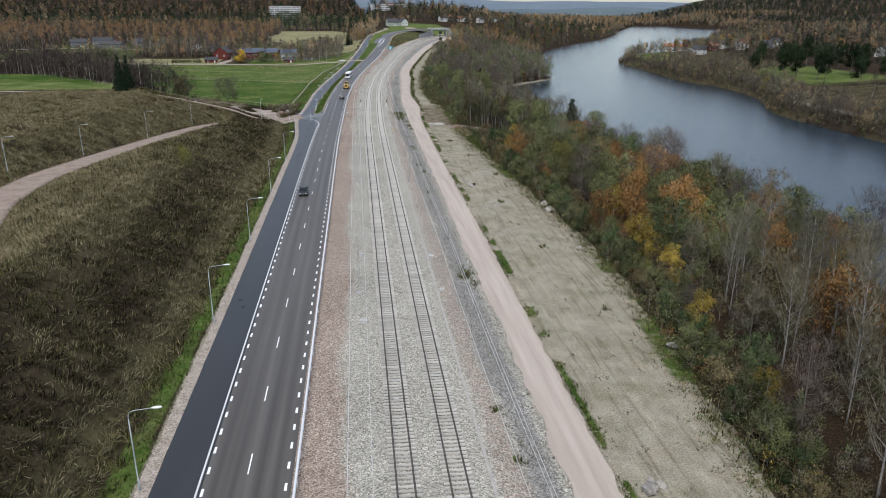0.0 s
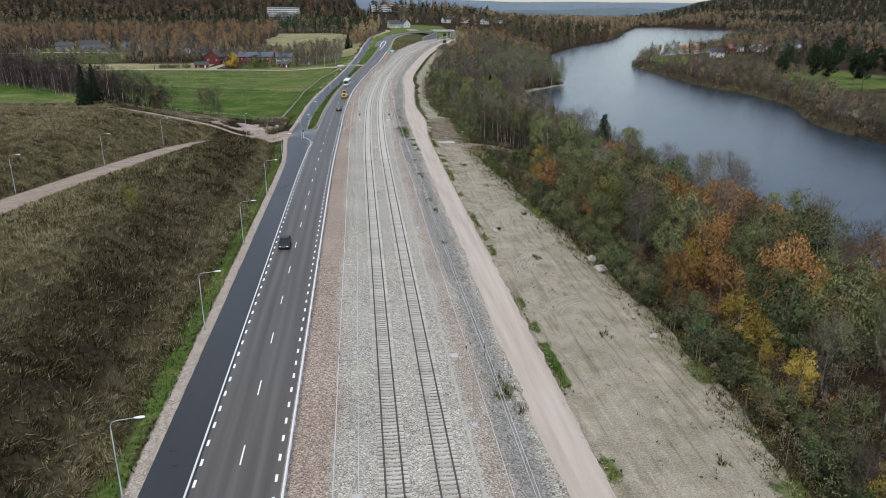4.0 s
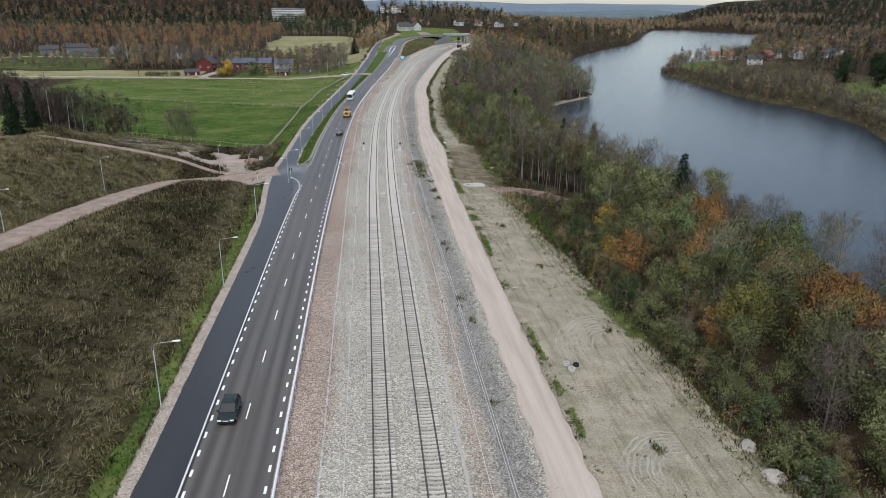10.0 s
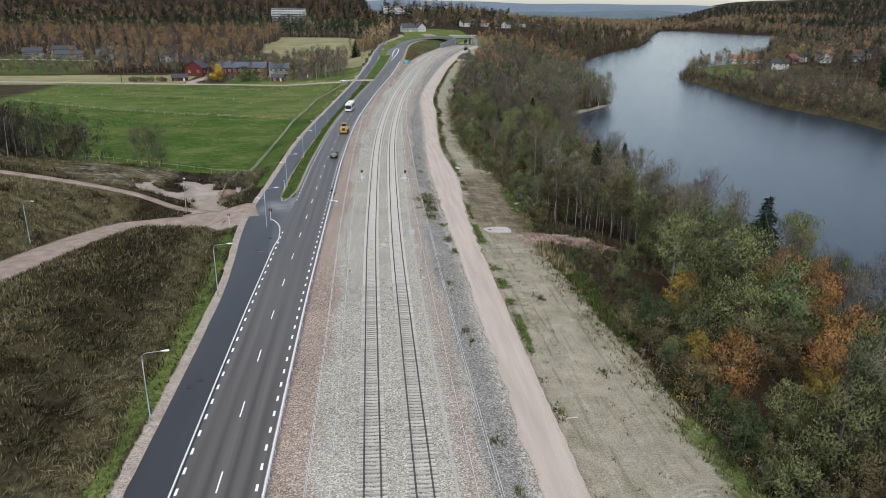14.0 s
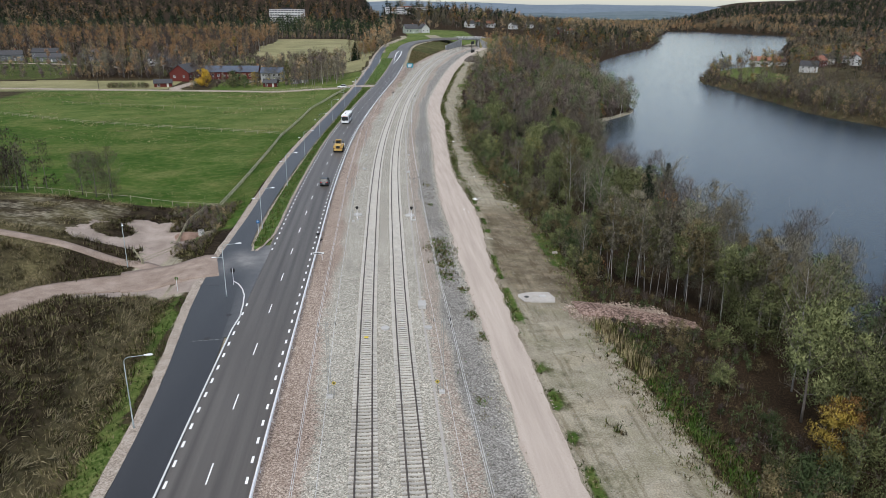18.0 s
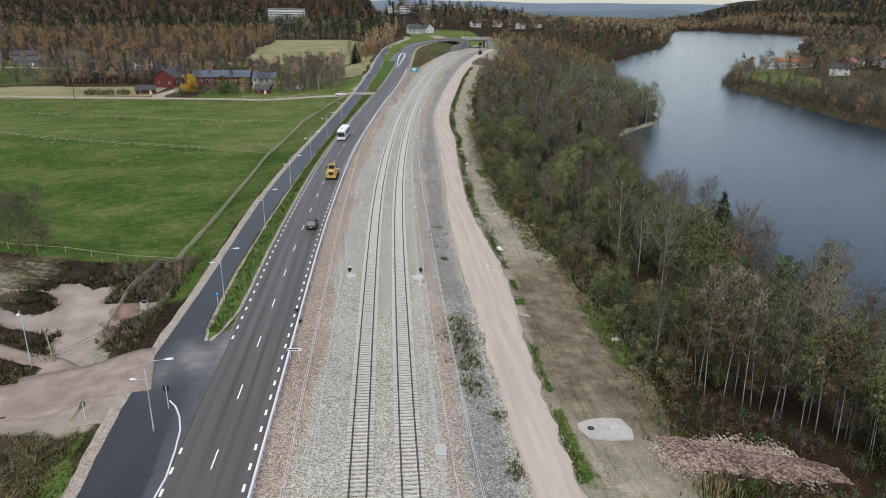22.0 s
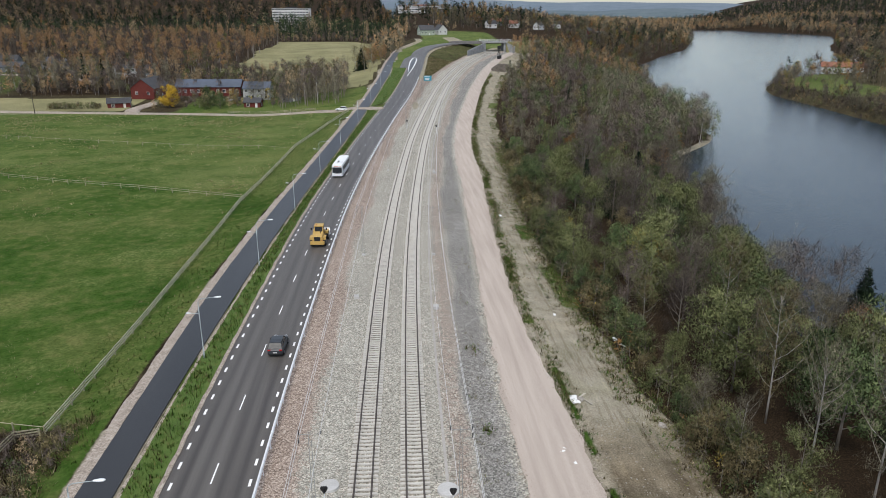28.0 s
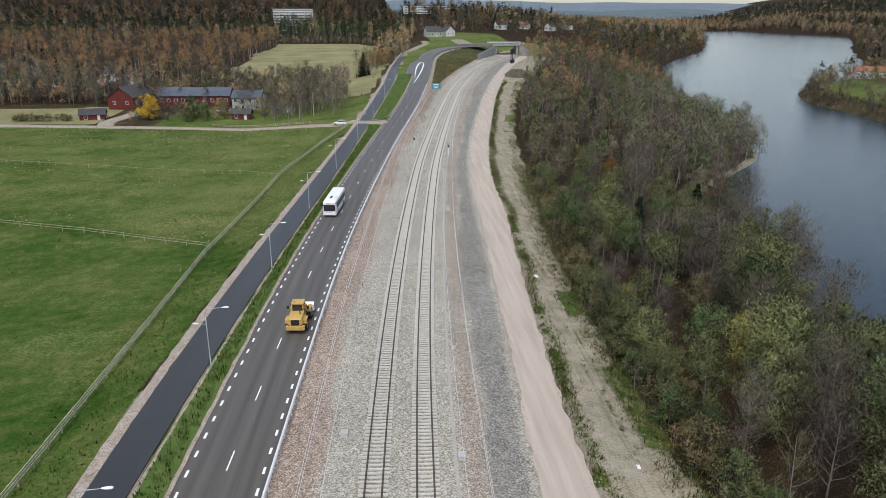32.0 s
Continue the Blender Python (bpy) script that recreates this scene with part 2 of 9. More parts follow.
def ground_z(x, y):
    x, y = np.asarray(x, float), np.asarray(y, float)
    xl, xf, xs, xb = x_asphalt(y) - 1.3, x_forest(y), x_shore(y), x_bank(y)
    z = corridor(x, y) - 0.12
    # west side: verge, weeds, fields and wooded hills
    w = xl - x
    rise = z_road(y)
    drop = 1.3 * smooth(0, 7, w) - 0.9 * smooth(10, 24, w) * smooth(300, 230, y) + 0.4 * bumps(x, y, 17) * smooth(3, 14, w) * smooth(330, 260, y)
    lift = rise * (1 - smooth(2, 45, w)) + smooth(540, 640, y) * smooth(10, 50, w) * 3.0
    slope = x / np.maximum(y, 200.0)
    hills = 7 * smooth(640, 1000, y) + 16 * smooth(1000, 1700, y) * smooth(0.22, 0.1, slope) + 75 * smooth(1500, 2500, y) * smooth(0.17, 0.07, slope) * (0.85 + 0.25 * bumps(x, y, 420, 1.0)) - 12 * smooth(2600, 3100, y) * smooth(0.1, 0.16, slope)
    over = west_bank(x, y, w)
    west = lift - drop * (1 - 0.8 * smooth(0.3, 2.5, over)) + over + hills * smooth(5, 60, w)
    z = np.where(w > 0, west, z)
    # east side: bank falling to the river
    e = np.clip((x - xf) / np.maximum(xs - xf, 1.0), 0, 1)
    zf = corridor(xf, y) - 0.12 - 0.5
    z = z + (w <= 0) * (0.75 * np.exp(-((x - 27) / 5.5) ** 2 - ((y - 170) / 7) ** 2) + 0.6 * np.exp(-((x - 25.5) / 3.6) ** 2 - ((y - 141) / 6) ** 2)) * smooth(19.5, 22.5, x)
    band = smooth(-6, 0, x - xf)
    z = np.where((w <= 0) & (x > xf - 6), z * (1 - band) + band * (zf + (-12.6 - zf) * e ** 1.3), z)
    wild = smooth(560, 760, y)
    far = np.minimum(hills, 40) * smooth(0, 160, xs - x)
    z = np.where(w <= 0, z + far * smooth(900, 1100, y), z)
    z = np.where((x > xs) & (w <= 0), np.maximum(-12.6 - (x - xs) * 0.12, -16), z)
    o = x - xb
    hill_e = (60 * smooth(300, 1300, o) * (0.8 + 0.3 * bumps(x, y, 500, 2.0)) + 45 * smooth(1700, 2600, y)) * smooth(0.38, 0.5, slope) + 0.02 * np.clip(o, 0, 200)
    bank = -16 + 9.0 * smooth(-18, 14, o) + 4 * smooth(14, 120, o) + hill_e
    z = np.where(o > -18, bank, z)
    # head of the reach
    end = np.maximum(smooth(2075, 2250, y + 0.12 * (x - 700)), smooth(0, 60, x_head(y) - x))
    z = np.where((x > x_shore(np.minimum(y, 1480))) & (y > 1480) & (o <= -18), -16 + (16 + 42 * smooth(1700, 2300, y) * smooth(0.38, 0.48, slope)) * end, z)
    return z


def ground_at(x, y):
    return float(ground_z(np.array([x]), np.array([y]))[0])

# ---- surface materials ----
def ground_material():
    m = bpy.data.materials.new("open_ground")
    m.use_nodes = True
    n, l = m.node_tree.nodes, m.node_tree.links
    b = n["Principled BSDF"]
    b.inputs["Roughness"].default_value = 0.95
    b.inputs["Specular IOR Level"].default_value = 0.03
    co = n.new("ShaderNodeTexCoord")
    zone = n.new("ShaderNodeAttribute")
    zone.attribute_name = "zone"
    sep = n.new("ShaderNodeSeparateColor")
    l.new(zone.outputs["Color"], sep.inputs[0])

    def noise_node(scale, detail=5, stretch=None):
        t = n.new("ShaderNodeTexNoise")
        t.inputs["Scale"].default_value, t.inputs["Detail"].default_value = scale, detail
        src = co.outputs["Object"]
        if stretch:
            mp = n.new("ShaderNodeMapping")
            mp.inputs["Scale"].default_value = stretch
            l.new(src, mp.inputs["Vector"])
            src = mp.outputs[0]
        l.new(src, t.inputs["Vector"])
        return t.outputs["Fac"]

    def ramp(fac, stops):
        r = n.new("ShaderNodeValToRGB")
        el = r.color_ramp.elements
        while len(el) < len(stops):
            el.new(0.5)
        for i, (p, c) in enumerate(stops):
            el[i].position, el[i].color = p, (*c, 1)
        l.new(fac, r.inputs["Fac"])
        return r.outputs["Color"]

    def blend(fac, a, c, mode="MIX"):
        x = n.new("ShaderNodeMix")
        x.data_type, x.blend_type = "RGBA", mode
        if hasattr(fac, "links"):
            l.new(fac, x.inputs["Factor"])
        else:
            x.inputs["Factor"].default_value = fac
        l.new(a, x.inputs["A"])
        l.new(c, x.inputs["B"])
        return x.outputs["Result"]

    patch, mid, fine = noise_node(0.06), noise_node(0.5), noise_node(6.0, 8)
    weeds = blend(0.5, ramp(noise_node(0.13, 6), [(0.36, (0.016, 0.012, 0.008)), (0.5, (0.034, 0.026, 0.017)), (0.62, (0.065, 0.05, 0.032))]),
                  ramp(noise_node(1.7, 8), [(0.34, (0.008, 0.006, 0.004)), (0.5, (0.025, 0.019, 0.012)), (0.66, (0.065, 0.05, 0.033))]))
    grass = blend(0.5, ramp(patch, [(0.36, (0.031, 0.076, 0.011)), (0.5, (0.058, 0.107, 0.02)), (0.62, (0.13, 0.15, 0.048))]),
                  ramp(mid, [(0.36, (0.032, 0.071, 0.011)), (0.5, (0.06, 0.101, 0.022)), (0.66, (0.13, 0.138, 0.048))]))
    grass = blend(0.8, grass, blend(1.0, grass, ramp(noise_node(2.6, 8), [(0.3, (0.6, 0.62, 0.5)), (0.5, (0.9, 0.9, 0.9)), (0.7, (1.2, 1.12, 1.1))]), "MULTIPLY"))
    soil = blend(0.5, ramp(mid, [(0.3, (0.205, 0.185, 0.137)), (0.5, (0.295, 0.27, 0.205)), (0.7, (0.39, 0.358, 0.282))]),
                 ramp(fine, [(0.3, (0.11, 0.095, 0.068)), (0.5, (0.275, 0.246, 0.185)), (0.7, (0.45, 0.41, 0.335))]))
    rut = ramp(noise_node(1.0, 4, (1.6, 0.09, 1)), [(0.36, (0.72, 0.7, 0.66)), (0.45, (1, 1, 1)), (0.58, (1, 1, 1)), (0.66, (1.18, 1.17, 1.14))])
    soil = blend(0.8, soil, blend(1.0, soil, rut, "MULTIPLY"))
    soil = blend(0.6, soil, blend(1.0, soil, ramp(noise_node(0.18, 5), [(0.35, (0.78, 0.8, 0.7)), (0.5, (1, 1, 1)), (0.65, (1.08, 1.04, 0.98))]), "MULTIPLY"))
    soil = blend(zone.outputs["Alpha"], soil, blend(1.0, soil, ramp(mid, [(0.3, (0.36, 0.32, 0.28)), (0.7, (0.62, 0.56, 0.5))]), "MULTIPLY"))
    # brown leaf litter, taken near black to carry the shade under trees
    shade_floor = ramp(fine, [(0.3, (0.012, 0.009, 0.006)), (0.5, (0.03, 0.021, 0.013)), (0.7, (0.075, 0.05, 0.03))])

    def ragged(channel, amount=0.55):
        a = n.new("ShaderNodeMath")
        a.operation = "MULTIPLY_ADD"
        a.inputs[1].default_value, a.inputs[2].default_value = amount, -0.5 * amount
        l.new(noise_node(0.9, 6), a.inputs[0])
        s = n.new("ShaderNodeMath")
        s.operation = "ADD"
        l.new(channel, s.inputs[0])
        l.new(a.outputs[0], s.inputs[1])
        r = n.new("ShaderNodeMapRange")
        r.interpolation_type = "SMOOTHSTEP"
        r.inputs["From Min"].default_value, r.inputs["From Max"].default_value = 0.35, 0.65
        l.new(s.outputs[0], r.inputs["Value"])
        return r.outputs[0]

    straw = blend(0.5, ramp(mid, [(0.35, (0.05, 0.043, 0.021)), (0.5, (0.1, 0.088, 0.044)), (0.65, (0.165, 0.145, 0.075))]),
                  ramp(noise_node(2.2, 8), [(0.34, (0.03, 0.025, 0.013)), (0.5, (0.09, 0.078, 0.04)), (0.66, (0.19, 0.165, 0.09))]))
    dry = n.new("ShaderNodeAttribute")
    dry.attribute_name = "dry"
    weeds = blend(dry.outputs["Fac"], weeds, straw)
    faded = ramp(noise_node(2.6, 8), [(0.32, (0.065, 0.095, 0.026)), (0.5, (0.145, 0.172, 0.056)), (0.68, (0.28, 0.275, 0.12))])
    grass = blend(dry.outputs["Fac"], grass, faded)
    c = blend(ragged(sep.outputs[0]), weeds, grass)
    c = blend(ragged(sep.outputs[1]), c, soil)
    c = blend(ragged(sep.outputs[2]), c, shade_floor)
    l.new(c, b.inputs["Base Color"])
    bp = n.new("ShaderNodeBump")
    bp.inputs["Strength"].default_value, bp.inputs["Distance"].default_value = 0.6, 0.15
    l.new(fine, bp.inputs["Height"])
    l.new(bp.outputs[0], b.inputs["Normal"])
    return m


def dryness(x, y):
    """How much pale dry grass stands among the dark weeds, 0 to 1."""
    w = x_asphalt(y) - 1.3 - x
    spots = bumps(x, y, 5.5, 0.9) + 0.7 * bumps(x, y, 2.2, 2.0)
    beyond = smooth(-1, 3, x_side(np.minimum(y, 258.0)) - x) * smooth(120, 140, y)
    d = 0.17 + 0.2 * spots + 0.4 * smooth(75, 100, y) * smooth(175, 140, y) * smooth(-36, -42, x)
    d = d + 0.18 * smooth(140, 165, y) * smooth(215, 190, y)
    d = d * (1 - beyond) + beyond * (0.85 + 0.6 * spots)
    d = d - 0.14 * smooth(80, 55, y) + 0.45 * np.exp(-((x + 42.5) / 2.2) ** 2 - ((y - 126) / 7) ** 2)
    d = d + 0.4 * smooth(3.4, 4.4, w) * smooth(8.5, 6, w) - 0.35 * smooth(266, 274, y)
    meadow = smooth(304, 310, y)
    far_half = smooth(0, 8, y - 397 - 0.43 * (-28 - x))
    bands = -0.16 + 0.18 * smooth(-75, -35, x) + 0.3 * bumps(x * 0.45, y * 1.6, 6.0, 0.4) + 0.2 * bumps(x, y, 2.6, 1.0) + 0.38 * far_half
    return np.clip(d * (1 - meadow) + bands * meadow, 0, 1)


def zones(x, y):
    w = x_asphalt(y) - 1.3 - x
    xt, xf, xs = x_track(y), x_forest(y), x_shore(y)
    u = x - xt
    green = smooth(0.1, 0.5, w) * smooth(4.2, 1.6, w) * smooth(262, 250, y)
    field = smooth(2, 3, w) * np.maximum(smooth(305, 309, y), smooth(276, 280, y) * smooth(-84, -90, x)) * smooth(545, 535, y) * smooth(-175, -168, x)
    field = np.maximum(field, smooth(-0.1, 0.4, w) * np.maximum(smooth(280, 290, y) * smooth(5.5, 3.5, w), smooth(303, 307, y)) * smooth(600, 560, y) * smooth(-90, -75, x))
    pale = smooth(534, 540, y) * smooth(585, 578, y) * smooth(-102, -106, x) * smooth(-330, -320, x)
    pale = np.maximum(pale, smooth(680, 690, y) * smooth(975, 960, y) * smooth(8, 0, x) * smooth(-100, -92, x))
    mound = smooth(34, 40, x) * smooth(112, 104, x) * smooth(800, 806, y) * smooth(985, 975, y)
    green = green * (0.55 + 0.45 * (bumps(x, y, 5.0, 0.4) > -0.1))
    green = np.maximum(green, np.maximum(field, 0.6 * pale))
    park = smooth(6, 14, x - x_bank(y)) * smooth(60, 50, x - x_bank(y)) * smooth(770, 750, y) * smooth(600, 630, y)
    village = smooth(-292, -286, x) * smooth(-170, -176, x) * smooth(584, 590, y) * smooth(748, 740, y)
    green = np.maximum(green, 0.5 * village)
    lawn = smooth(30, 36, x - x_bank(y)) * smooth(92, 82, x - x_bank(y)) * smooth(395, 420, y) * smooth(530, 500, y)
    green = np.maximum(green, np.maximum(np.maximum(0.6 * park, mound), 0.8 * lawn))
    isle = smooth(0, 0.3, x - x_cycle(y)) * smooth(0, 0.3, x_road(y) - 3.9 - x) * smooth(270, 272, y)
    green = np.maximum(green, isle)
    soil = (w < -0.2) * smooth(0.5, -0.5, x - xf + 0.6 * np.sin(y * 0.31)) * (1 - isle) * smooth(900, 850, y)
    verge = smooth(0.0, 0.5, x - x_pink_r(y)) * smooth(2.0, 1.3, x - x_pink_r(y)) * (np.sin(y * 0.13) + np.sin(y * 0.31 + 1) + np.sin(y * 0.83) > 0.1)
    lush = smooth(3.0, 1.0, np.abs(x - xf + 1.2)) * (np.sin(y * 0.07 + 2) > 0.1) * (np.sin(y * 0.19) > -0.2)
    soil = soil * (1 - 0.75 * verge)
    grown = smooth(196, 206, y) * smooth(247, 241, y) * smooth(0.2, 1.0, x - x_pink_r(y)) * smooth(8.5, 5.0, x - x_pink_r(y) + 1.5 * np.sin(y * 0.4))
    soil = soil * (1 - 0.4 * grown)
    soil = soil * (1 - 0.6 * lush)
    lane = smooth(312, 325, y) * smooth(4.2, 5.0, x - x_pink_r(y)) * smooth(5.9, 5.2, x - x_pink_r(y))
    green = np.maximum(green, 0.5 * grown)
    green = np.maximum(green, np.maximum(0.9 * verge, np.maximum(0.75 * lush, 0.55 * lane)))
    soil = soil * (1 - 0.5 * lane)
    th = np.arctan2(y - 286, x + 40)
    sand = smooth(1.15, 0.75, np.hypot((x + 40) * 0.85, y - 286) / (8.5 + 2.0 * np.sin(2 * th + 0.6) + 1.4 * np.sin(3 * th + 2) + 0.8 * np.sin(7 * th)))
    sand = np.maximum(sand, (0.4 + 0.12 * bumps(x, y, 3.0, 0.2)) * smooth(275, 279, y) * smooth(304, 301, y) * smooth(-78, -68, x) * smooth(-44, -48, x))
    sand = sand * (1 - smooth(-38, -36, x) * smooth(286, 288, y))
    sand = sand * smooth(2.5, 4.5, np.hypot(x + 46, (y - 285.5) * 0.8))
    sand = np.maximum(sand, 0.62 * smooth(4.5, 2.0, np.abs(y - 254.5 - 0.15 * (x + 30))) * smooth(-44, -38, x) * smooth(-24.5, -26, x))
    sand = np.maximum(sand, smooth(4.5, 2.2, np.abs(x + 34.5 - 0.25 * (y - 272) * -1 + 0.7 * np.sin(y * 0.9))) * smooth(262, 266, y) * smooth(286, 280, y))
    bank = smooth(6, 10, x - x_bank(y)) * smooth(22, 18, x - x_bank(y)) * smooth(250, 300, y) * smooth(470, 440, y)
    rough = smooth(585, 600, y) * smooth(5.5, 7, x - x_road(y)) * smooth(-6.5, -8, x - xt)
    soil = soil * (1 - 0.9 * rough)
    green = np.maximum(green, 0.45 * rough)
    soil = np.maximum(soil, np.maximum(np.maximum(sand, 0.47 * pale), 0.7 * bank))
    spit = smooth(-9, -5, x - xs) * smooth(4, 1, x - xs) * smooth(470, 480, y) * smooth(540, 520, y) * (w < 0)
    soil = np.maximum(soil, 0.9 * spit)
    # mask of the litter with painted tree shade: bank wood and far woods
    shade_floor = smooth(-1.0, 1.5, x - xf) * smooth(2, -2, x - xs) * (w < 0) * (1 - spit)
    shade_floor = np.maximum(shade_floor, smooth(585, 600, y) * (w > 0) * (1 - pale) * smooth(60, 90, w) * (1 - village))
    shade_floor = np.maximum(shade_floor, (x > x_bank(y) + 100) * 1.0)
    shade_floor = np.maximum(shade_floor, (y > 850) * (1 - pale) * (1 - mound))
    damp = smooth(236, 256, y + 0.9 * (x - 27)) * smooth(306, 292, y) * smooth(0.6, 1.6, x - x_pink_r(y)) * 0.85
    return green, soil, shade_floor, damp


def grid_axis(stops):
    out = []
    for (a, step), (b, _) in zip(stops, stops[1:]):
        out += list(np.arange(a, b, step))
    return np.array(out + [stops[-1][0]])


def build_ground():
    gx = grid_axis([(-4600, 400), (-1000, 100), (-400, 20), (-140, 4), (-96, 2), (-76, 1), (-14, 4), (18, 1), (48, 3), (132, 8), (320, 25), (1000, 100), (4600, 0)])
    gy = grid_axis([(-900, 150), (-150, 25), (0, 5), (30, 2.0), (250, 1.5), (326, 2.0), (420, 4), (620, 8), (860, 30), (2000, 100), (4900, 0)])
    X, Y = np.meshgrid(gx, gy)
    x, y = X.ravel(), Y.ravel()
    z = ground_z(x, y)
    nx, ny = len(gx), len(gy)
    i = np.arange(nx * ny).reshape(ny, nx)
    f = np.stack([i[:-1, :-1], i[:-1, 1:], i[1:, 1:], i[1:, :-1]], -1).reshape(-1, 4)
    me = bpy.data.meshes.new("ground")
    me.vertices.add(len(x))
    me.vertices.foreach_set("co", np.stack([x, y, z], 1).astype(np.float32).ravel())
    me.loops.add(f.size)
    me.loops.foreach_set("vertex_index", f.astype(np.int32).ravel())
    me.polygons.add(len(f))
    me.polygons.foreach_set("loop_start", np.arange(0, f.size, 4, dtype=np.int32))
    me.update(calc_edges=True)
    me.polygons.foreach_set("use_smooth", [True] * len(f))
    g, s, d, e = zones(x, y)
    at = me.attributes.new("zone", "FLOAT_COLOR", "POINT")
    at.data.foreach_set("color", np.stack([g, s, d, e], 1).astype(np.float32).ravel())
    me.attributes.new("dry", "FLOAT", "POINT").data.foreach_set("value", dryness(x, y).astype(np.float32))
    me.materials.append(ground_material())
    return tagged(new("ground", me), "autumn ground with brown weeds, green meadow, bare soil and leaf litter darkened as tree shade", "ground", kind="structure")


ground = build_ground()


def strip(name, y0, y1, left, right, lift, mat, label, category="road", thick=0.1, step=2.0, across=4, parent=None, wobble=0.0, height=corridor):
    """A surfaced strip between two lines, with its own thickness."""
    ys = np.arange(y0, y1 + 0.01, step)
    rows = []
    for k, y in enumerate(ys):
        a, b = float(left(y)), float(right(y))
        if wobble:
            a += wobble * noise.noise((0, y * 0.35, 3.1 + wobble)) * 2
            b += wobble * noise.noise((9, y * 0.35, 7.7 + wobble)) * 2
        xs = np.linspace(a, b, across + 1)
        zs = height(xs, np.full_like(xs, y)) + lift
        rows.append([(a, y, zs[0] - thick)] + [(x, y, z) for x, z in zip(xs, zs)] + [(b, y, zs[-1] - thick)])
    w = across + 3
    verts = [p for r in rows for p in r]
    faces = [(r * w + c, r * w + c + 1, (r + 1) * w + c + 1, (r + 1) * w + c) for r in range(len(rows) - 1) for c in range(w - 1)]
    faces += [tuple(range(w))[::-1], tuple(range((len(rows) - 1) * w, len(rows) * w))]
    ob = new(name, raw_mesh(name, verts, faces, mat))
    if parent is not None:
        ob.parent = parent
        if label:
            ob["label"] = label
        return ob
    return tagged(ob, label, category, kind="structure")


ASPHALT = material("worn_asphalt", [(0.06, 0.053, 0.047), (0.092, 0.083, 0.074), (0.126, 0.116, 0.104)], 1.1, 22, 0.5, 0.15, contrast=0.16, spec=0.4, stretch=(1, 0.02, 1))
an, al = ASPHALT.node_tree.nodes, ASPHALT.node_tree.links
wear, fade, dark = an.new("ShaderNodeAttribute"), an.new("ShaderNodeMapRange"), an.new("ShaderNodeHueSaturation")
wear.attribute_name = "worn"
fade.inputs["To Min"].default_value, fade.inputs["To Max"].default_value = 1.06, 0.68
al.new(wear.outputs["Fac"], fade.inputs["Value"])
al.new(fade.outputs[0], dark.inputs["Value"])
al.new(an["Principled BSDF"].inputs["Base Color"].links[0].from_socket, dark.inputs["Color"])
al.new(dark.outputs[0], an["Principled BSDF"].inputs["Base Color"])
ASPHALT_NEW = material("fresh_asphalt", [(0.019, 0.019, 0.02), (0.028, 0.028, 0.029), (0.043, 0.043, 0.044)], 0.3, 25, 0.42, 0.12, contrast=0.2, spec=0.5, stretch=(1, 0.12, 1))
SHOULDER = material("shoulder_gravel", [(0.2, 0.165, 0.13), (0.34, 0.287, 0.235), (0.47, 0.41, 0.35)], 0.8, 9, 0.95, 0.5, stones=9)
PINK = material("pale_crushed_gravel", [(0.315, 0.265, 0.222), (0.43, 0.365, 0.31), (0.53, 0.463, 0.402)], 1.3, 9, 0.95, 0.3, contrast=0.22, stretch=(1, 0.05, 1))
DIRT = material("reddish_dirt_road", [(0.17, 0.124, 0.096), (0.275, 0.213, 0.172), (0.4, 0.325, 0.272)], 0.5, 8, 0.95, 0.5, contrast=0.2)
RED = [(0.1, 0.073, 0.057), (0.25, 0.193, 0.154), (0.37, 0.296, 0.242), (0.62, 0.53, 0.45)]
PALE = [(0.12, 0.112, 0.092), (0.3, 0.284, 0.238), (0.42, 0.398, 0.337), (0.7, 0.668, 0.575)]
DARK = [(0.07, 0.066, 0.059), (0.185, 0.176, 0.158), (0.29, 0.276, 0.25), (0.48, 0.46, 0.42)]
RED_GRAVEL = material("red_gravel", RED, 0.16, 3, 0.95, 0.8, contrast=0.34, stones=6.0)
GREY_GRAVEL = material("dark_grey_gravel", DARK, 0.12, 3, 0.95, 0.8, contrast=0.34, stones=5.0)
PAINT = material("road_paint", [(0.7, 0.7, 0.69), (0.82, 0.82, 0.81), (0.88, 0.88, 0.87)], 2.0, 30, 0.6, 0.05)

X0, X1 = -90, 790


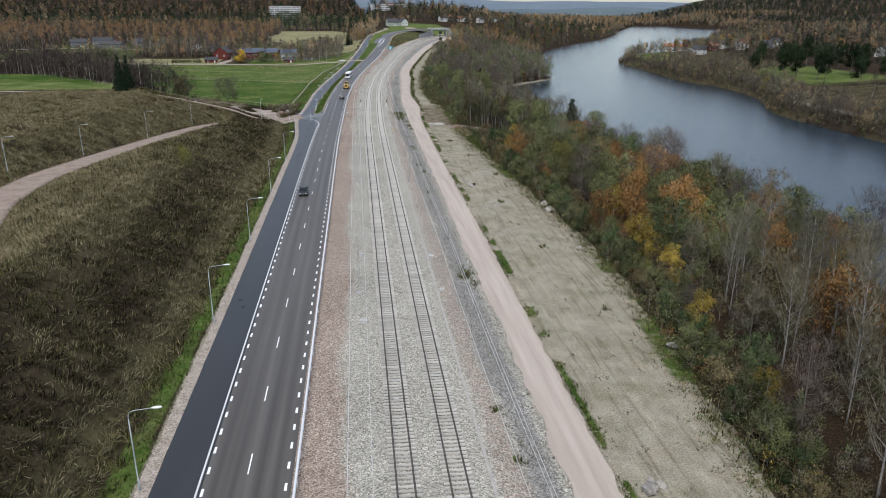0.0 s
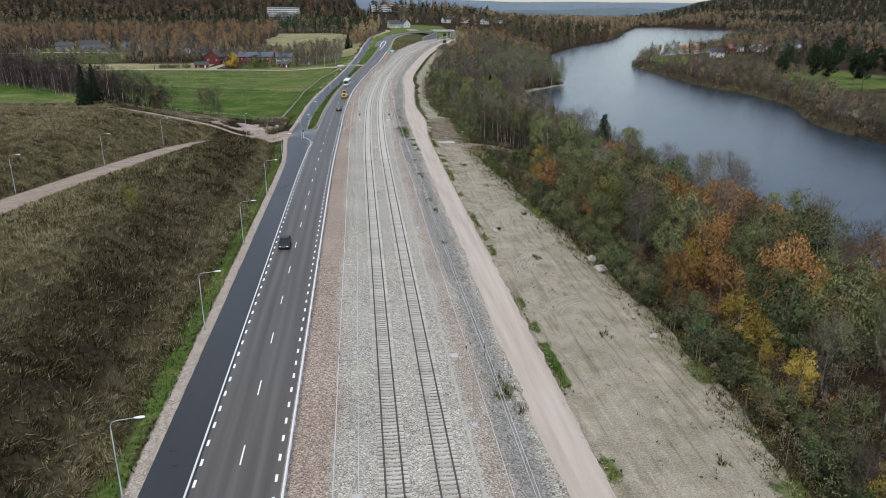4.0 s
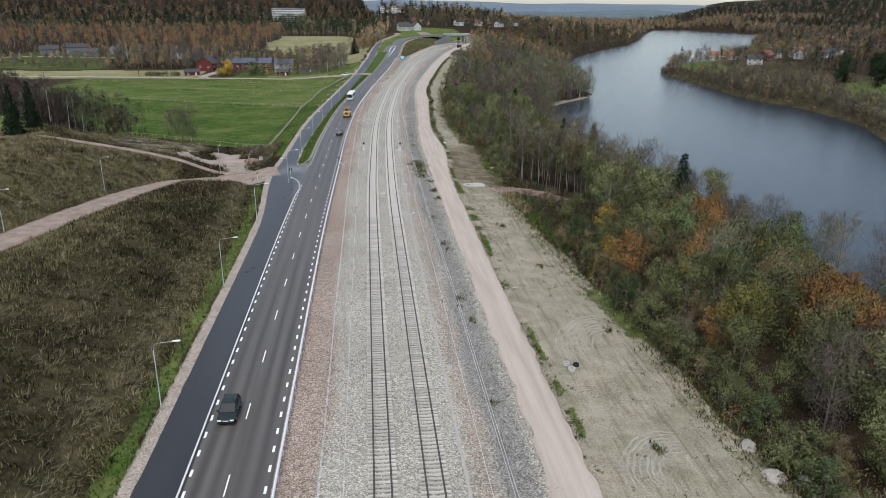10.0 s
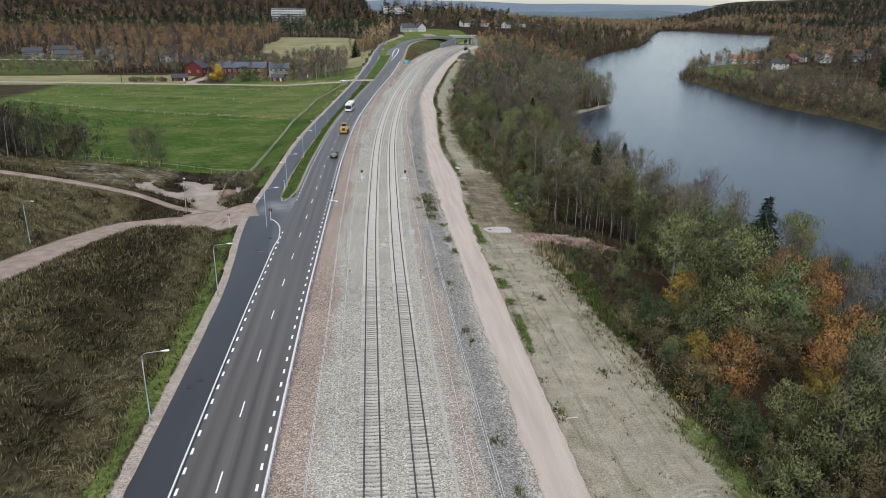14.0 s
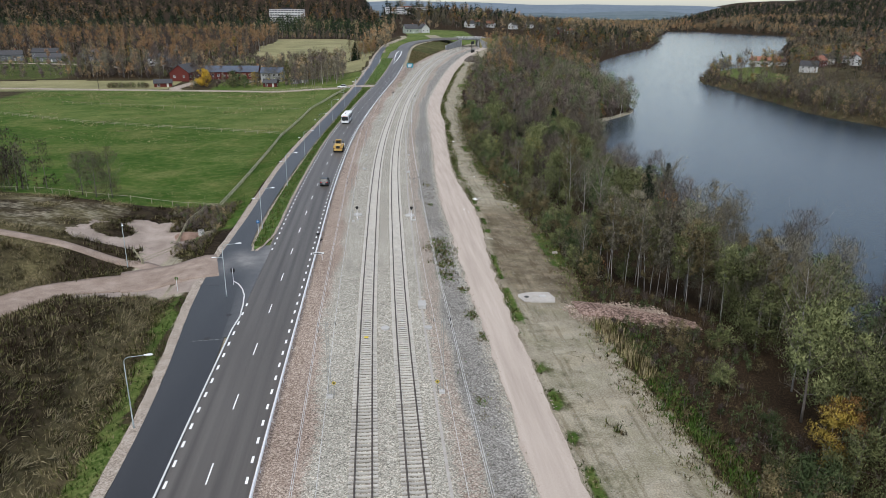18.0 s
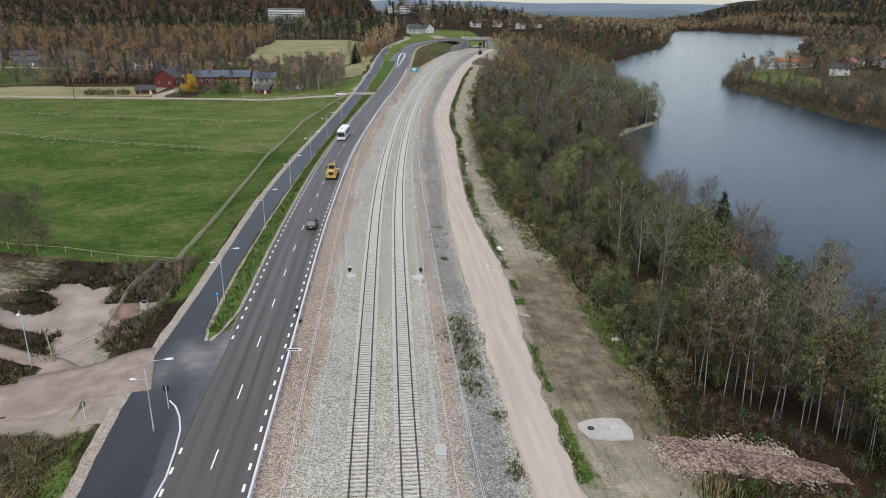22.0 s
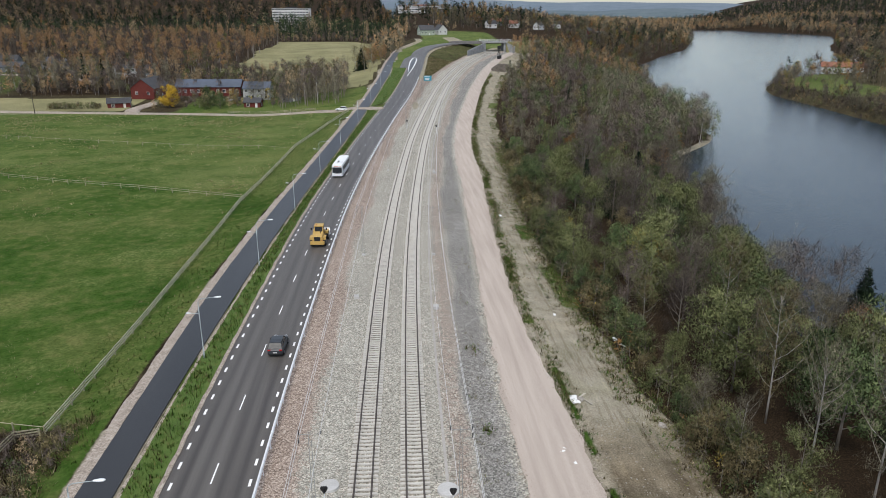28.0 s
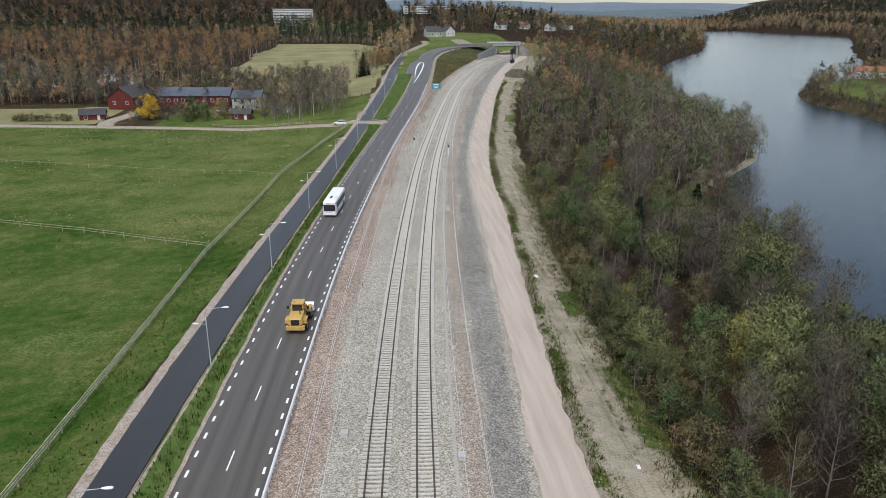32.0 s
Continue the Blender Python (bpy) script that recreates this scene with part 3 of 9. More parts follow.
def bed_material():
    """Crushed stone that passes from reddish to pale grey and dark grey, with ragged borders."""
    m = bpy.data.materials.new("crushed_stone_bed")
    m.use_nodes = True
    n, l = m.node_tree.nodes, m.node_tree.links
    b = n["Principled BSDF"]
    b.inputs["Roughness"].default_value, b.inputs["Specular IOR Level"].default_value = 0.95, 0.2
    co, zone, sep = n.new("ShaderNodeTexCoord"), n.new("ShaderNodeAttribute"), n.new("ShaderNodeSeparateColor")
    zone.attribute_name = "zone"
    l.new(zone.outputs["Color"], sep.inputs[0])
    cell, val, big, wide = n.new("ShaderNodeTexVoronoi"), n.new("ShaderNodeSeparateColor"), n.new("ShaderNodeTexNoise"), n.new("ShaderNodeTexNoise")
    cell.inputs["Scale"].default_value = 9.0
    big.inputs["Scale"].default_value, big.inputs["Detail"].default_value = 1.4, 7
    wide.inputs["Scale"].default_value, wide.inputs["Detail"].default_value = 0.09, 4
    for t in (cell, big, wide):
        l.new(co.outputs["Object"], t.inputs["Vector"])
    l.new(cell.outputs["Color"], val.inputs[0])

    def sums(op, a, k):
        q = n.new("ShaderNodeMath")
        q.operation = op
        l.new(a, q.inputs[0])
        if hasattr(k, "links"):
            l.new(k, q.inputs[1])
        else:
            q.inputs[1].default_value = k
        return q.outputs[0]

    fac = sums("ADD", sums("MULTIPLY", val.outputs[0], 0.5), sums("ADD", sums("MULTIPLY", big.outputs["Fac"], 0.3), sums("MULTIPLY", wide.outputs["Fac"], 0.2)))

    def ramp(colours):
        r = n.new("ShaderNodeValToRGB")
        el = r.color_ramp.elements
        while len(el) < 4:
            el.new(0.5)
        for i, c in enumerate(colours):
            el[i].position, el[i].color = 0.2 + 0.2 * i, (*c, 1)
        l.new(fac, r.inputs["Fac"])
        return r.outputs["Color"]

    colour = ramp(PALE)
    for channel, colours in ((0, RED), (1, DARK)):
        edge = sums("ADD", sep.outputs[channel], sums("MULTIPLY", sums("SUBTRACT", big.outputs["Fac"], 0.5), 1.1))
        edge = sums("ADD", edge, sums("MULTIPLY", sums("SUBTRACT", val.outputs[1], 0.5), 0.5))
        cut = n.new("ShaderNodeMapRange")
        cut.inputs["From Min"].default_value, cut.inputs["From Max"].default_value = 0.3, 0.7
        l.new(edge, cut.inputs["Value"])
        mx = n.new("ShaderNodeMix")
        mx.data_type = "RGBA"
        l.new(cut.outputs[0], mx.inputs["Factor"])
        l.new(colour, mx.inputs["A"])
        l.new(ramp(colours), mx.inputs["B"])
        colour = mx.outputs["Result"]
    l.new(colour, b.inputs["Base Color"])
    bp = n.new("ShaderNodeBump")
    bp.inputs["Strength"].default_value, bp.inputs["Distance"].default_value = 0.8, 0.1
    l.new(val.outputs[0], bp.inputs["Height"])
    l.new(bp.outputs[0], b.inputs["Normal"])
    return m


BALLAST = bed_material()
bed = strip("gravel_bed", X0, X1, lambda y: x_road(y) + 3.9 + max(0.0, float(x_track(y) - x_road(y)) - 11.0) * float(smooth(585, 610, y)), lambda y: x_pink_l(y) + 0.6, 0.03, BALLAST, "crushed stone bed, reddish by the road and pale grey under both tracks", "ballast", across=34)
co = np.empty(len(bed.data.vertices) * 3, np.float32)
bed.data.vertices.foreach_get("co", co)
bx, by = co[0::3], co[1::3]
u = bx - x_track(by)
wave_a, wave_b = 0.5 * np.sin(by * 0.11) + 0.3 * np.sin(by * 0.37), 0.5 * np.sin(by * 0.083 + 1) + 0.3 * np.sin(by * 0.29)
redness = 0.85 * smooth(-4.3, -6.6, u + wave_a) + 0.42 * smooth(7.2, 8.4, u + 0.4 * wave_b) * smooth(11.4, 9.8, u + wave_a) + 0.18
darkness = 0.9 * smooth(9.6, 11.2, u + wave_b) * smooth(0.3, 1.3, x_pink_l(by) - bx)
bed.data.attributes.new("zone", "FLOAT_COLOR", "POINT").data.foreach_set("color", np.stack([redness, darkness, 0 * u, 0 * u + 1], 1).astype(np.float32).ravel())
strip("gravel_road", X0, X1, x_pink_l, x_pink_r, 0.1, PINK, "smooth pale pinkish-beige gravel service road", "road", across=6, wobble=0.3, step=1.0)
cycle_path = strip("cycle_path", X0, 726, x_asphalt, x_cycle, 0.04, ASPHALT_NEW, "smooth dark new asphalt cycle path", "path", across=4)
road = strip("road", X0, 716, lambda y: x_road(y) - 4.0 - 4.2 * smooth(596, 640, y) * smooth(716, 684, y), lambda y: x_road(y) + 3.95 + 0.6 * smooth(590, 650, y), 0.0, ASPHALT, "two-lane worn asphalt road with faint wheel tracks", "road", across=36)
co = np.empty(len(road.data.vertices) * 3, np.float32)
road.data.vertices.foreach_get("co", co)
off = co[0::3] - x_road(co[1::3])
worn = sum(np.exp(-((off - c) / 0.3) ** 2) for c in (-2.5, -1.0, 1.0, 2.5)) + 0.7 * np.exp(-((np.abs(off) - 3.75) / 0.18) ** 2)
road.data.attributes.new("worn", "FLOAT", "POINT").data.foreach_set("value", (worn * (0.75 + 0.25 * np.sin(co[1::3] * 0.05))).astype(np.float32))
strip("road_shoulder", X0, X1, lambda y: x_asphalt(y) - 1.25, x_asphalt, 0.0, SHOULDER, "pale gravel shoulder along the cycle path", "shoulder", wobble=0.15)

# ---- river ----
WATER = bpy.data.materials.new("river_water")
WATER.use_nodes = True
wb = WATER.node_tree.nodes["Principled BSDF"]
wb.inputs["Base Color"].default_value = (0.012, 0.026, 0.04, 1)
wb.inputs["Roughness"].default_value = 0.13
wb.inputs["IOR"].default_value = 1.33
wb.inputs["Specular IOR Level"].default_value = 0.29
wtc, wnz, wbp = (WATER.node_tree.nodes.new(k) for k in ("ShaderNodeTexCoord", "ShaderNodeTexNoise", "ShaderNodeBump"))
wnz.inputs["Scale"].default_value, wnz.inputs["Detail"].default_value = 1.7, 4
wbp.inputs["Strength"].default_value, wbp.inputs["Distance"].default_value = 0.7, 0.12
WATER.node_tree.links.new(wtc.outputs["Object"], wnz.inputs["Vector"])
WATER.node_tree.links.new(wnz.outputs["Fac"], wbp.inputs["Height"])
WATER.node_tree.links.new(wbp.outputs[0], wb.inputs["Normal"])
river = tagged(new("river", raw_mesh("river", [(40, -800, WATER_Z), (900, -800, WATER_Z), (1250, 2330, WATER_Z), (40, 2330, WATER_Z)], [(0, 1, 2, 3)], WATER)), "wide calm river reflecting the grey sky", "river", kind="structure")

# ---- railway ----
STEEL = material("rail_steel", [(0.07, 0.058, 0.05), (0.13, 0.11, 0.096)], 3, 40, 0.6, 0.0, metal=0.2)
SLEEPER = material("concrete_sleeper", [(0.33, 0.315, 0.285), (0.46, 0.44, 0.4), (0.58, 0.56, 0.515)], 1.5, 20, 0.9, 0.2, each=0.16)


def offset_line(off, y0, y1, step):
    """Points beside the left track's centre line, with their headings."""
    out = []
    y = y0
    while y <= y1:
        dx = float(x_track(y + 1) - x_track(y - 1)) / 2
        h = math.hypot(1, dx)
        out.append((float(x_track(y)) + off / h, y - off * dx / h, float(z_track(y)) + 0.08, math.atan2(-dx, 1)))
        y += step
    return out


def sweep(name, line, profile, mat, parent):
    """A profile of (across, up) pairs drawn along a line of (x, y, z, heading)."""
    k = len(profile)
    verts = [(x + a * math.cos(h), y + a * math.sin(h), z + u) for x, y, z, h in line for a, u in profile]
    faces = [(r * k + c, r * k + (c + 1) % k, (r + 1) * k + (c + 1) % k, (r + 1) * k + c) for r in range(len(line) - 1) for c in range(k)]
    faces += [tuple(range(k))[::-1], tuple(range((len(line) - 1) * k, len(line) * k))]
    return part_mesh(name, raw_mesh(name, verts, faces, mat), mat, parent)


def sleeper_mesh():
    bm = bmesh.new()
    for s in (-1, 1):
        for a, b, w0, w1, h0, h1 in ((0.2, 1.28, 0.1, 0.13, 0.17, 0.2),):
            vs = [bm.verts.new((s * x, y, z)) for x, w, h in ((0.0, 0.075, 0.12), (0.45, 0.08, 0.13), (0.6, 0.105, 0.17), (1.28, 0.1, 0.15)) for y, z in ((-w - 0.03, 0), (-w, h), (w, h), (w + 0.03, 0))]
            for r in range(3):
                for c in range(3):
                    q = (vs[r * 4 + c], vs[r * 4 + c + 1], vs[r * 4 + 4 + c + 1], vs[r * 4 + 4 + c])
                    bm.faces.new(q if s < 0 else q[::-1])
            bm.faces.new(vs[12:16] if s < 0 else vs[12:16][::-1])
    me = bpy.data.meshes.new("sleeper")
    bm.to_mesh(me)
    bm.free()
    me.materials.append(SLEEPER)
    return me


SLEEPER_MESH = sleeper_mesh()
RAIL = [(-0.085, 0.16), (-0.085, 0.178), (-0.015, 0.2), (-0.012, 0.28), (-0.036, 0.295), (-0.036, 0.33), (0.036, 0.33), (0.036, 0.295), (0.012, 0.28), (0.015, 0.2), (0.085, 0.178), (0.085, 0.16)]


def build_track(off, label):
    tr = thing("railway_track", label, "track", "railway tracks")
    for g in (-0.7525, 0.7525):
        sweep("rail", offset_line(off + g, -88, 800, 4.0), RAIL, STEEL, tr)
    near, rest = [], []
    for i, p in enumerate(offset_line(off, 14 - 168 * 0.6, 780, 0.6)):
        (near if 40 <= p[1] < 220 else rest).append(p)
    for x, y, z, h in near:
        s = new("sleeper", SLEEPER_MESH)
        s.parent = tr
        s.matrix_basis = Matrix.Translation((x, y, z)) @ Matrix.Rotation(h, 4, "Z")
    base = np.array([v.co for v in SLEEPER_MESH.vertices])
    polys = [tuple(p.vertices) for p in SLEEPER_MESH.polygons]
    verts, faces = [], []
    for k, (x, y, z, h) in enumerate(rest):
        c, s = math.cos(h), math.sin(h)
        verts += [(x + c * a - s * b, y + s * a + c * b, z + u) for a, b, u in base]
        faces += [tuple(v + k * len(base) for v in f) for f in polys]
    ob = part_mesh("sleeper_row", raw_mesh("sleeper_row", verts, faces, SLEEPER), SLEEPER, tr)
    ob["kind"] = "stuff"


build_track(0.0, "brown steel rails on pale concrete sleepers, nearer the asphalt road")
build_track(4.5, "brown steel rails on pale concrete sleepers, nearer the gravel road")

# ---- trees ----
def leaf_material(name, colours, rough=0.8):
    m = material(name, colours, 0.6, 3.5, rough, 0.0, contrast=0.15, each=0.4, spec=0.02)
    n, l = m.node_tree.nodes, m.node_tree.links
    b = n["Principled BSDF"]
    tr = n.new("ShaderNodeBsdfTranslucent")
    mx = n.new("ShaderNodeMixShader")
    mx.inputs[0].default_value = 0.14
    src = b.inputs["Base Color"].links[0].from_socket
    l.new(src, tr.inputs["Color"])
    l.new(b.outputs[0], mx.inputs[1])
    l.new(tr.outputs[0], mx.inputs[2])
    l.new(mx.outputs[0], n["Material Output"].inputs["Surface"])
    return m


LEAF = {
    "olive": leaf_material("olive_leaves", [(0.048, 0.056, 0.023), (0.132, 0.146, 0.064), (0.25, 0.265, 0.122)]),
    "green": leaf_material("late_green_leaves", [(0.028, 0.043, 0.02), (0.085, 0.117, 0.051), (0.193, 0.232, 0.105)]),
    "yellow": leaf_material("yellow_leaves", [(0.11, 0.086, 0.02), (0.27, 0.2, 0.045), (0.46, 0.34, 0.08)]),
    "moss": leaf_material("yellow_olive_leaves", [(0.07, 0.07, 0.022), (0.18, 0.172, 0.055), (0.31, 0.29, 0.1)]),
    "gold": leaf_material("golden_maple_leaves", [(0.26, 0.17, 0.022), (0.5, 0.33, 0.042), (0.66, 0.45, 0.075)]),
    "rust": leaf_material("rust_leaves", [(0.098, 0.057, 0.023), (0.253, 0.14, 0.054), (0.414, 0.236, 0.098)]),
    "brown": leaf_material("dry_brown_leaves", [(0.053, 0.045, 0.024), (0.149, 0.123, 0.064), (0.284, 0.236, 0.131)]),
    "needle": leaf_material("fir_needles", [(0.009, 0.015, 0.01), (0.018, 0.03, 0.017), (0.034, 0.051, 0.028)]),
    "pine": leaf_material("pine_needles", [(0.016, 0.027, 0.015), (0.03, 0.047, 0.023), (0.052, 0.07, 0.034)]),
    "ochre": leaf_material("ochre_birch_leaves", [(0.184, 0.107, 0.053), (0.38, 0.23, 0.117), (0.552, 0.351, 0.196)]),
    "hazel": leaf_material("pale_brown_leaves", [(0.138, 0.103, 0.061), (0.299, 0.224, 0.133), (0.471, 0.356, 0.218)]),
    "twig": leaf_material("bare_twigs", [(0.078, 0.07, 0.051), (0.155, 0.14, 0.099), (0.259, 0.236, 0.172)]),
    "dusk": leaf_material("deep_brown_bare_twigs", [(0.03, 0.022, 0.021), (0.06, 0.046, 0.043), (0.1, 0.079, 0.073)]),
    "purple": leaf_material("dark_bare_twigs", [(0.057, 0.046, 0.04), (0.121, 0.098, 0.085), (0.207, 0.17, 0.149)]),
}
BARK = material("grey_bark", [(0.09, 0.078, 0.065), (0.16, 0.14, 0.12), (0.24, 0.215, 0.185)], 2, 14, 0.95, 0.4, each=0.2)
BIRCH_BARK = material("birch_bark", [(0.12, 0.11, 0.1), (0.32, 0.3, 0.275), (0.48, 0.46, 0.43)], 1.6, 12, 0.85, 0.3, each=0.12)


def limbs(rng, h, spread, count, lean=0.0, start=0.25, droop=0.15):
    """A trunk line and limb lines of a broadleaf tree."""
    bend = rng.normal(0, 0.03 * h, 2)
    trunk = [np.array([bend[0] * s * s + lean * h * s, bend[1] * s * s, h * s]) for s in np.linspace(0, 1, 7)]
    lines = []
    for k in range(count):
        s = start + (0.97 - start) * (k + rng.random()) / count
        f = s * 6
        i = min(int(f), 5)
        base = trunk[i] * (1 - (f - i)) + trunk[i + 1] * (f - i)
        a = k * 2.4 + rng.normal(0, 0.4)
        reach = spread * (0.25 + 0.9 * math.sin(math.pi * min(1, (s - start) / (1 - start) * 0.75 + 0.2))) * rng.uniform(0.7, 1.15)
        up = rng.uniform(0.35, 0.95) * reach * (1.2 if s > 0.6 else 0.8)
        d = np.array([math.cos(a), math.sin(a), 0])
        pts = [base + d * reach * q + np.array([0, 0, up * q - droop * reach * q * q]) + rng.normal(0, 0.04 * reach, 3) * q for q in (0, 0.35, 0.7, 1.0)]
        lines.append(pts)
    return trunk, lines


def wood_mesh(name, trunk, r0, mat, sides=6):
    bm = bmesh.new()
    tube(bm, [tuple(p) for p in trunk], [r0 * (1 - 0.85 * i / 6) for i in range(7)], sides)
    me = bpy.data.meshes.new(name)
    bm.to_mesh(me)
    bm.free()
    me.materials.append(mat)
    me.polygons.foreach_set("use_smooth", [True] * len(me.polygons))
    return me


def limb_mesh(trunk, lines, r0, mat, twigs=None, twig_mat=None):
    """The limbs of a crown, with their twigs, in one mesh."""
    bm = bmesh.new()
    if twigs is not None:
        bm.from_mesh(twigs)
    count = len(bm.faces)
    for pts in lines:
        s = pts[0][2] / max(trunk[-1][2], 1)
        r = r0 * (0.42 - 0.25 * s)
        tube(bm, [tuple(p) for p in pts], [r, r * 0.6, r * 0.35, r * 0.12], 4, cap=False)
    for k, f in enumerate(bm.faces):
        f.material_index = 1 if k >= count else 0
    me = bpy.data.meshes.new("branchwork")
    bm.to_mesh(me)
    bm.free()
    me.materials.append(twig_mat or mat)
    me.materials.append(mat)
    return me


def twig_quads(rng, lines, per, length, width):
    """Thin upright twigs along the limbs."""
    out = []
    for pts in lines:
        pts = np.array(pts)
        q = rng.random(per) ** 0.7 * 2.99
        i = q.astype(int)
        f = (q - i)[:, None]
        p = pts[i] * (1 - f) + pts[i + 1] * f
        d = rng.normal(0, 0.55, (per, 3)) + np.array([0, 0, 0.75]) + (pts[-1] - pts[0]) / np.linalg.norm(pts[-1] - pts[0]) * 0.6
        d /= np.linalg.norm(d, axis=1)[:, None]
        ln = (length * rng.uniform(0.5, 1.3, per))[:, None]
        side = np.cross(d, rng.normal(0, 1, (per, 3)))
        side /= np.linalg.norm(side, axis=1)[:, None]
        out.append(np.stack([p - side * width, p + side * width, p + d * ln * 0.6 + side * width * 0.6, p + d * ln], 1))
    return np.concatenate(out)


def leaf_tris(rng, p, out, leaf, upright, slim=0.36):
    """One small leafy spray, a triangle, at each point, leaning outwards and up."""
    n = len(p)
    u = rng.normal(0, 1, (n, 3)) + out * 0.5 + np.array([0, 0, upright])
    u /= np.linalg.norm(u, axis=1)[:, None]
    v = unit(np.cross(u, out + np.array([0, 0, 0.4]) + rng.normal(0, 0.45, (n, 3))))
    k = (leaf * rng.uniform(0.55, 1.4, n))[:, None]
    return np.stack([p - v * k * slim, p + v * k * slim, p + u * k * 1.75], 1)


def clumped(rng, h, w, base, clumps, n, leaf, upright=0.3, lean=0.0, slim=0.36):
    """Sprays of a full crown: many rounded clumps round an egg-shaped outline."""
    s = rng.random(clumps) ** 0.85
    prof = np.sqrt(np.clip(1 - ((s - 0.42) / 0.62) ** 2, 0.03, 1))
    a = np.arange(clumps) * 2.4 + rng.normal(0, 0.5, clumps)
    r = w * prof * rng.uniform(0.3, 0.95, clumps)
    c = np.stack([np.cos(a) * r + lean * h * s, np.sin(a) * r, base + (h - base) * s], 1)
    cr = w * rng.uniform(0.2, 0.42, clumps) * (0.6 + 0.4 * prof)
    i = rng.integers(0, clumps, n)
    d = rng.normal(0, 1, (n, 3))
    d /= np.linalg.norm(d, axis=1)[:, None]
    d[:, 2] = np.where(rng.random(n) < 0.35, np.abs(d[:, 2]), d[:, 2])
    p = c[i] + d * (cr[i] * rng.random(n) ** 0.4)[:, None] * np.array([1, 1, 1.15])
    tris = leaf_tris(rng, p, d, leaf, upright, slim)
    j = rng.integers(0, clumps, n // 6)
    pi = c[j] * np.array([0.6, 0.6, 0.9]) + rng.normal(0, 0.25, (len(j), 3)) * cr[j][:, None]
    inner = leaf_tris(rng, pi, d[:len(j)], leaf * 1.7, 0.0, slim)
    mid = np.array([0.5 * lean * h, 0, base + 0.4 * (h - base)])
    at = np.concatenate([p, pi])
    out = unit((at - mid) / np.array([w, w, 0.5 * (h - base)]))
    soft = unit(0.65 * np.concatenate([d, d[:len(j)]]) + 0.8 * out + np.array([0, 0, 0.35]) + rng.normal(0, 0.25, at.shape))
    return np.concatenate([tris, inner]), soft


def broadleaf(seed, kind, h, spread, clumps=34, n=4200, leaf=0.17, r0=0.14, bark=None, twigs=16, twig_kind="twig", lean=0.0, base=0.12, arms=13, upright=1.5, start=0.2, droop=0.15, slim=0.36):
    rng = np.random.default_rng(seed)
    trunk, lines = limbs(rng, h * 0.95, spread * 0.85, arms, lean, start, droop)
    parts = [("trunk", wood_mesh("trunk", trunk, r0, bark or BARK))]
    fine = quad_mesh("twigs", twig_quads(rng, lines + [trunk[3:]], twigs, 0.2 * spread + 0.5, 0.016))
    parts.append(("branchwork", limb_mesh(trunk, lines, r0, bark or BARK, fine, LEAF[twig_kind])))
    tris, soft = clumped(rng, h, spread, base * h, clumps, n, leaf, upright, lean, slim)
    parts.append(("crown", quad_mesh("crown", tris, LEAF[kind], soft)))
    return parts


def conifer(seed, h, spread, kind="needle"):
    rng = np.random.default_rng(seed)
    trunk = [np.array([0, 0, h * s]) for s in np.linspace(0, 1, 7)]
    ps, outs = [], []
    levels = int(h * 2.2)
    for k in range(levels):
        s = 0.04 + 0.95 * k / levels
        r = spread * (1 - s) ** 0.9 * rng.uniform(0.8, 1.2) + 0.12
        m = max(5, int(11 * (1 - s) + 4))
        for j in range(m):
            a = j * 2 * math.pi / m + k * 0.9 + rng.normal(0, 0.15)
            d = np.array([math.cos(a), math.sin(a), 0])
            rr = r * rng.uniform(0.7, 1.12)
            c = max(5, int(rr * 8))
            q = rng.uniform(0.15, 1.0, c)[:, None]
            p = np.array([0, 0, h * s]) + d * rr * q - np.array([0, 0, 0.32 * rr]) * q * q + rng.normal(0, 0.1, (c, 3)) * (0.4 + rr * 0.3)
            ps.append(p)
            outs.append(np.repeat((d * 1.6 - np.array([0, 0, 0.9]))[None], c, 0))
    outs = np.concatenate(outs)
    tris = leaf_tris(rng, np.concatenate(ps), outs, 0.36, 0.0)
    soft = unit(outs * np.array([0.6, 0.6, 0]) + np.array([0, 0, 0.6]) + rng.normal(0, 0.35, outs.shape))
    return [("trunk", wood_mesh("trunk", trunk, 0.16, BARK)), ("crown", quad_mesh("crown", tris, LEAF[kind], soft))]


def pine(seed, h, spread):
    rng = np.random.default_rng(seed)
    trunk, lines = limbs(rng, h, spread, 12, 0.0, 0.5, 0.05)
    tris, soft = clumped(rng, h * 1.03, spread, 0.34 * h, 30, 4200, 0.3, 0.4)
    return [("trunk", wood_mesh("trunk", trunk, 0.18, BARK)), ("branchwork", limb_mesh(trunk, lines, 0.18, BARK)), ("crown", quad_mesh("crown", tris, LEAF["pine"], soft))]


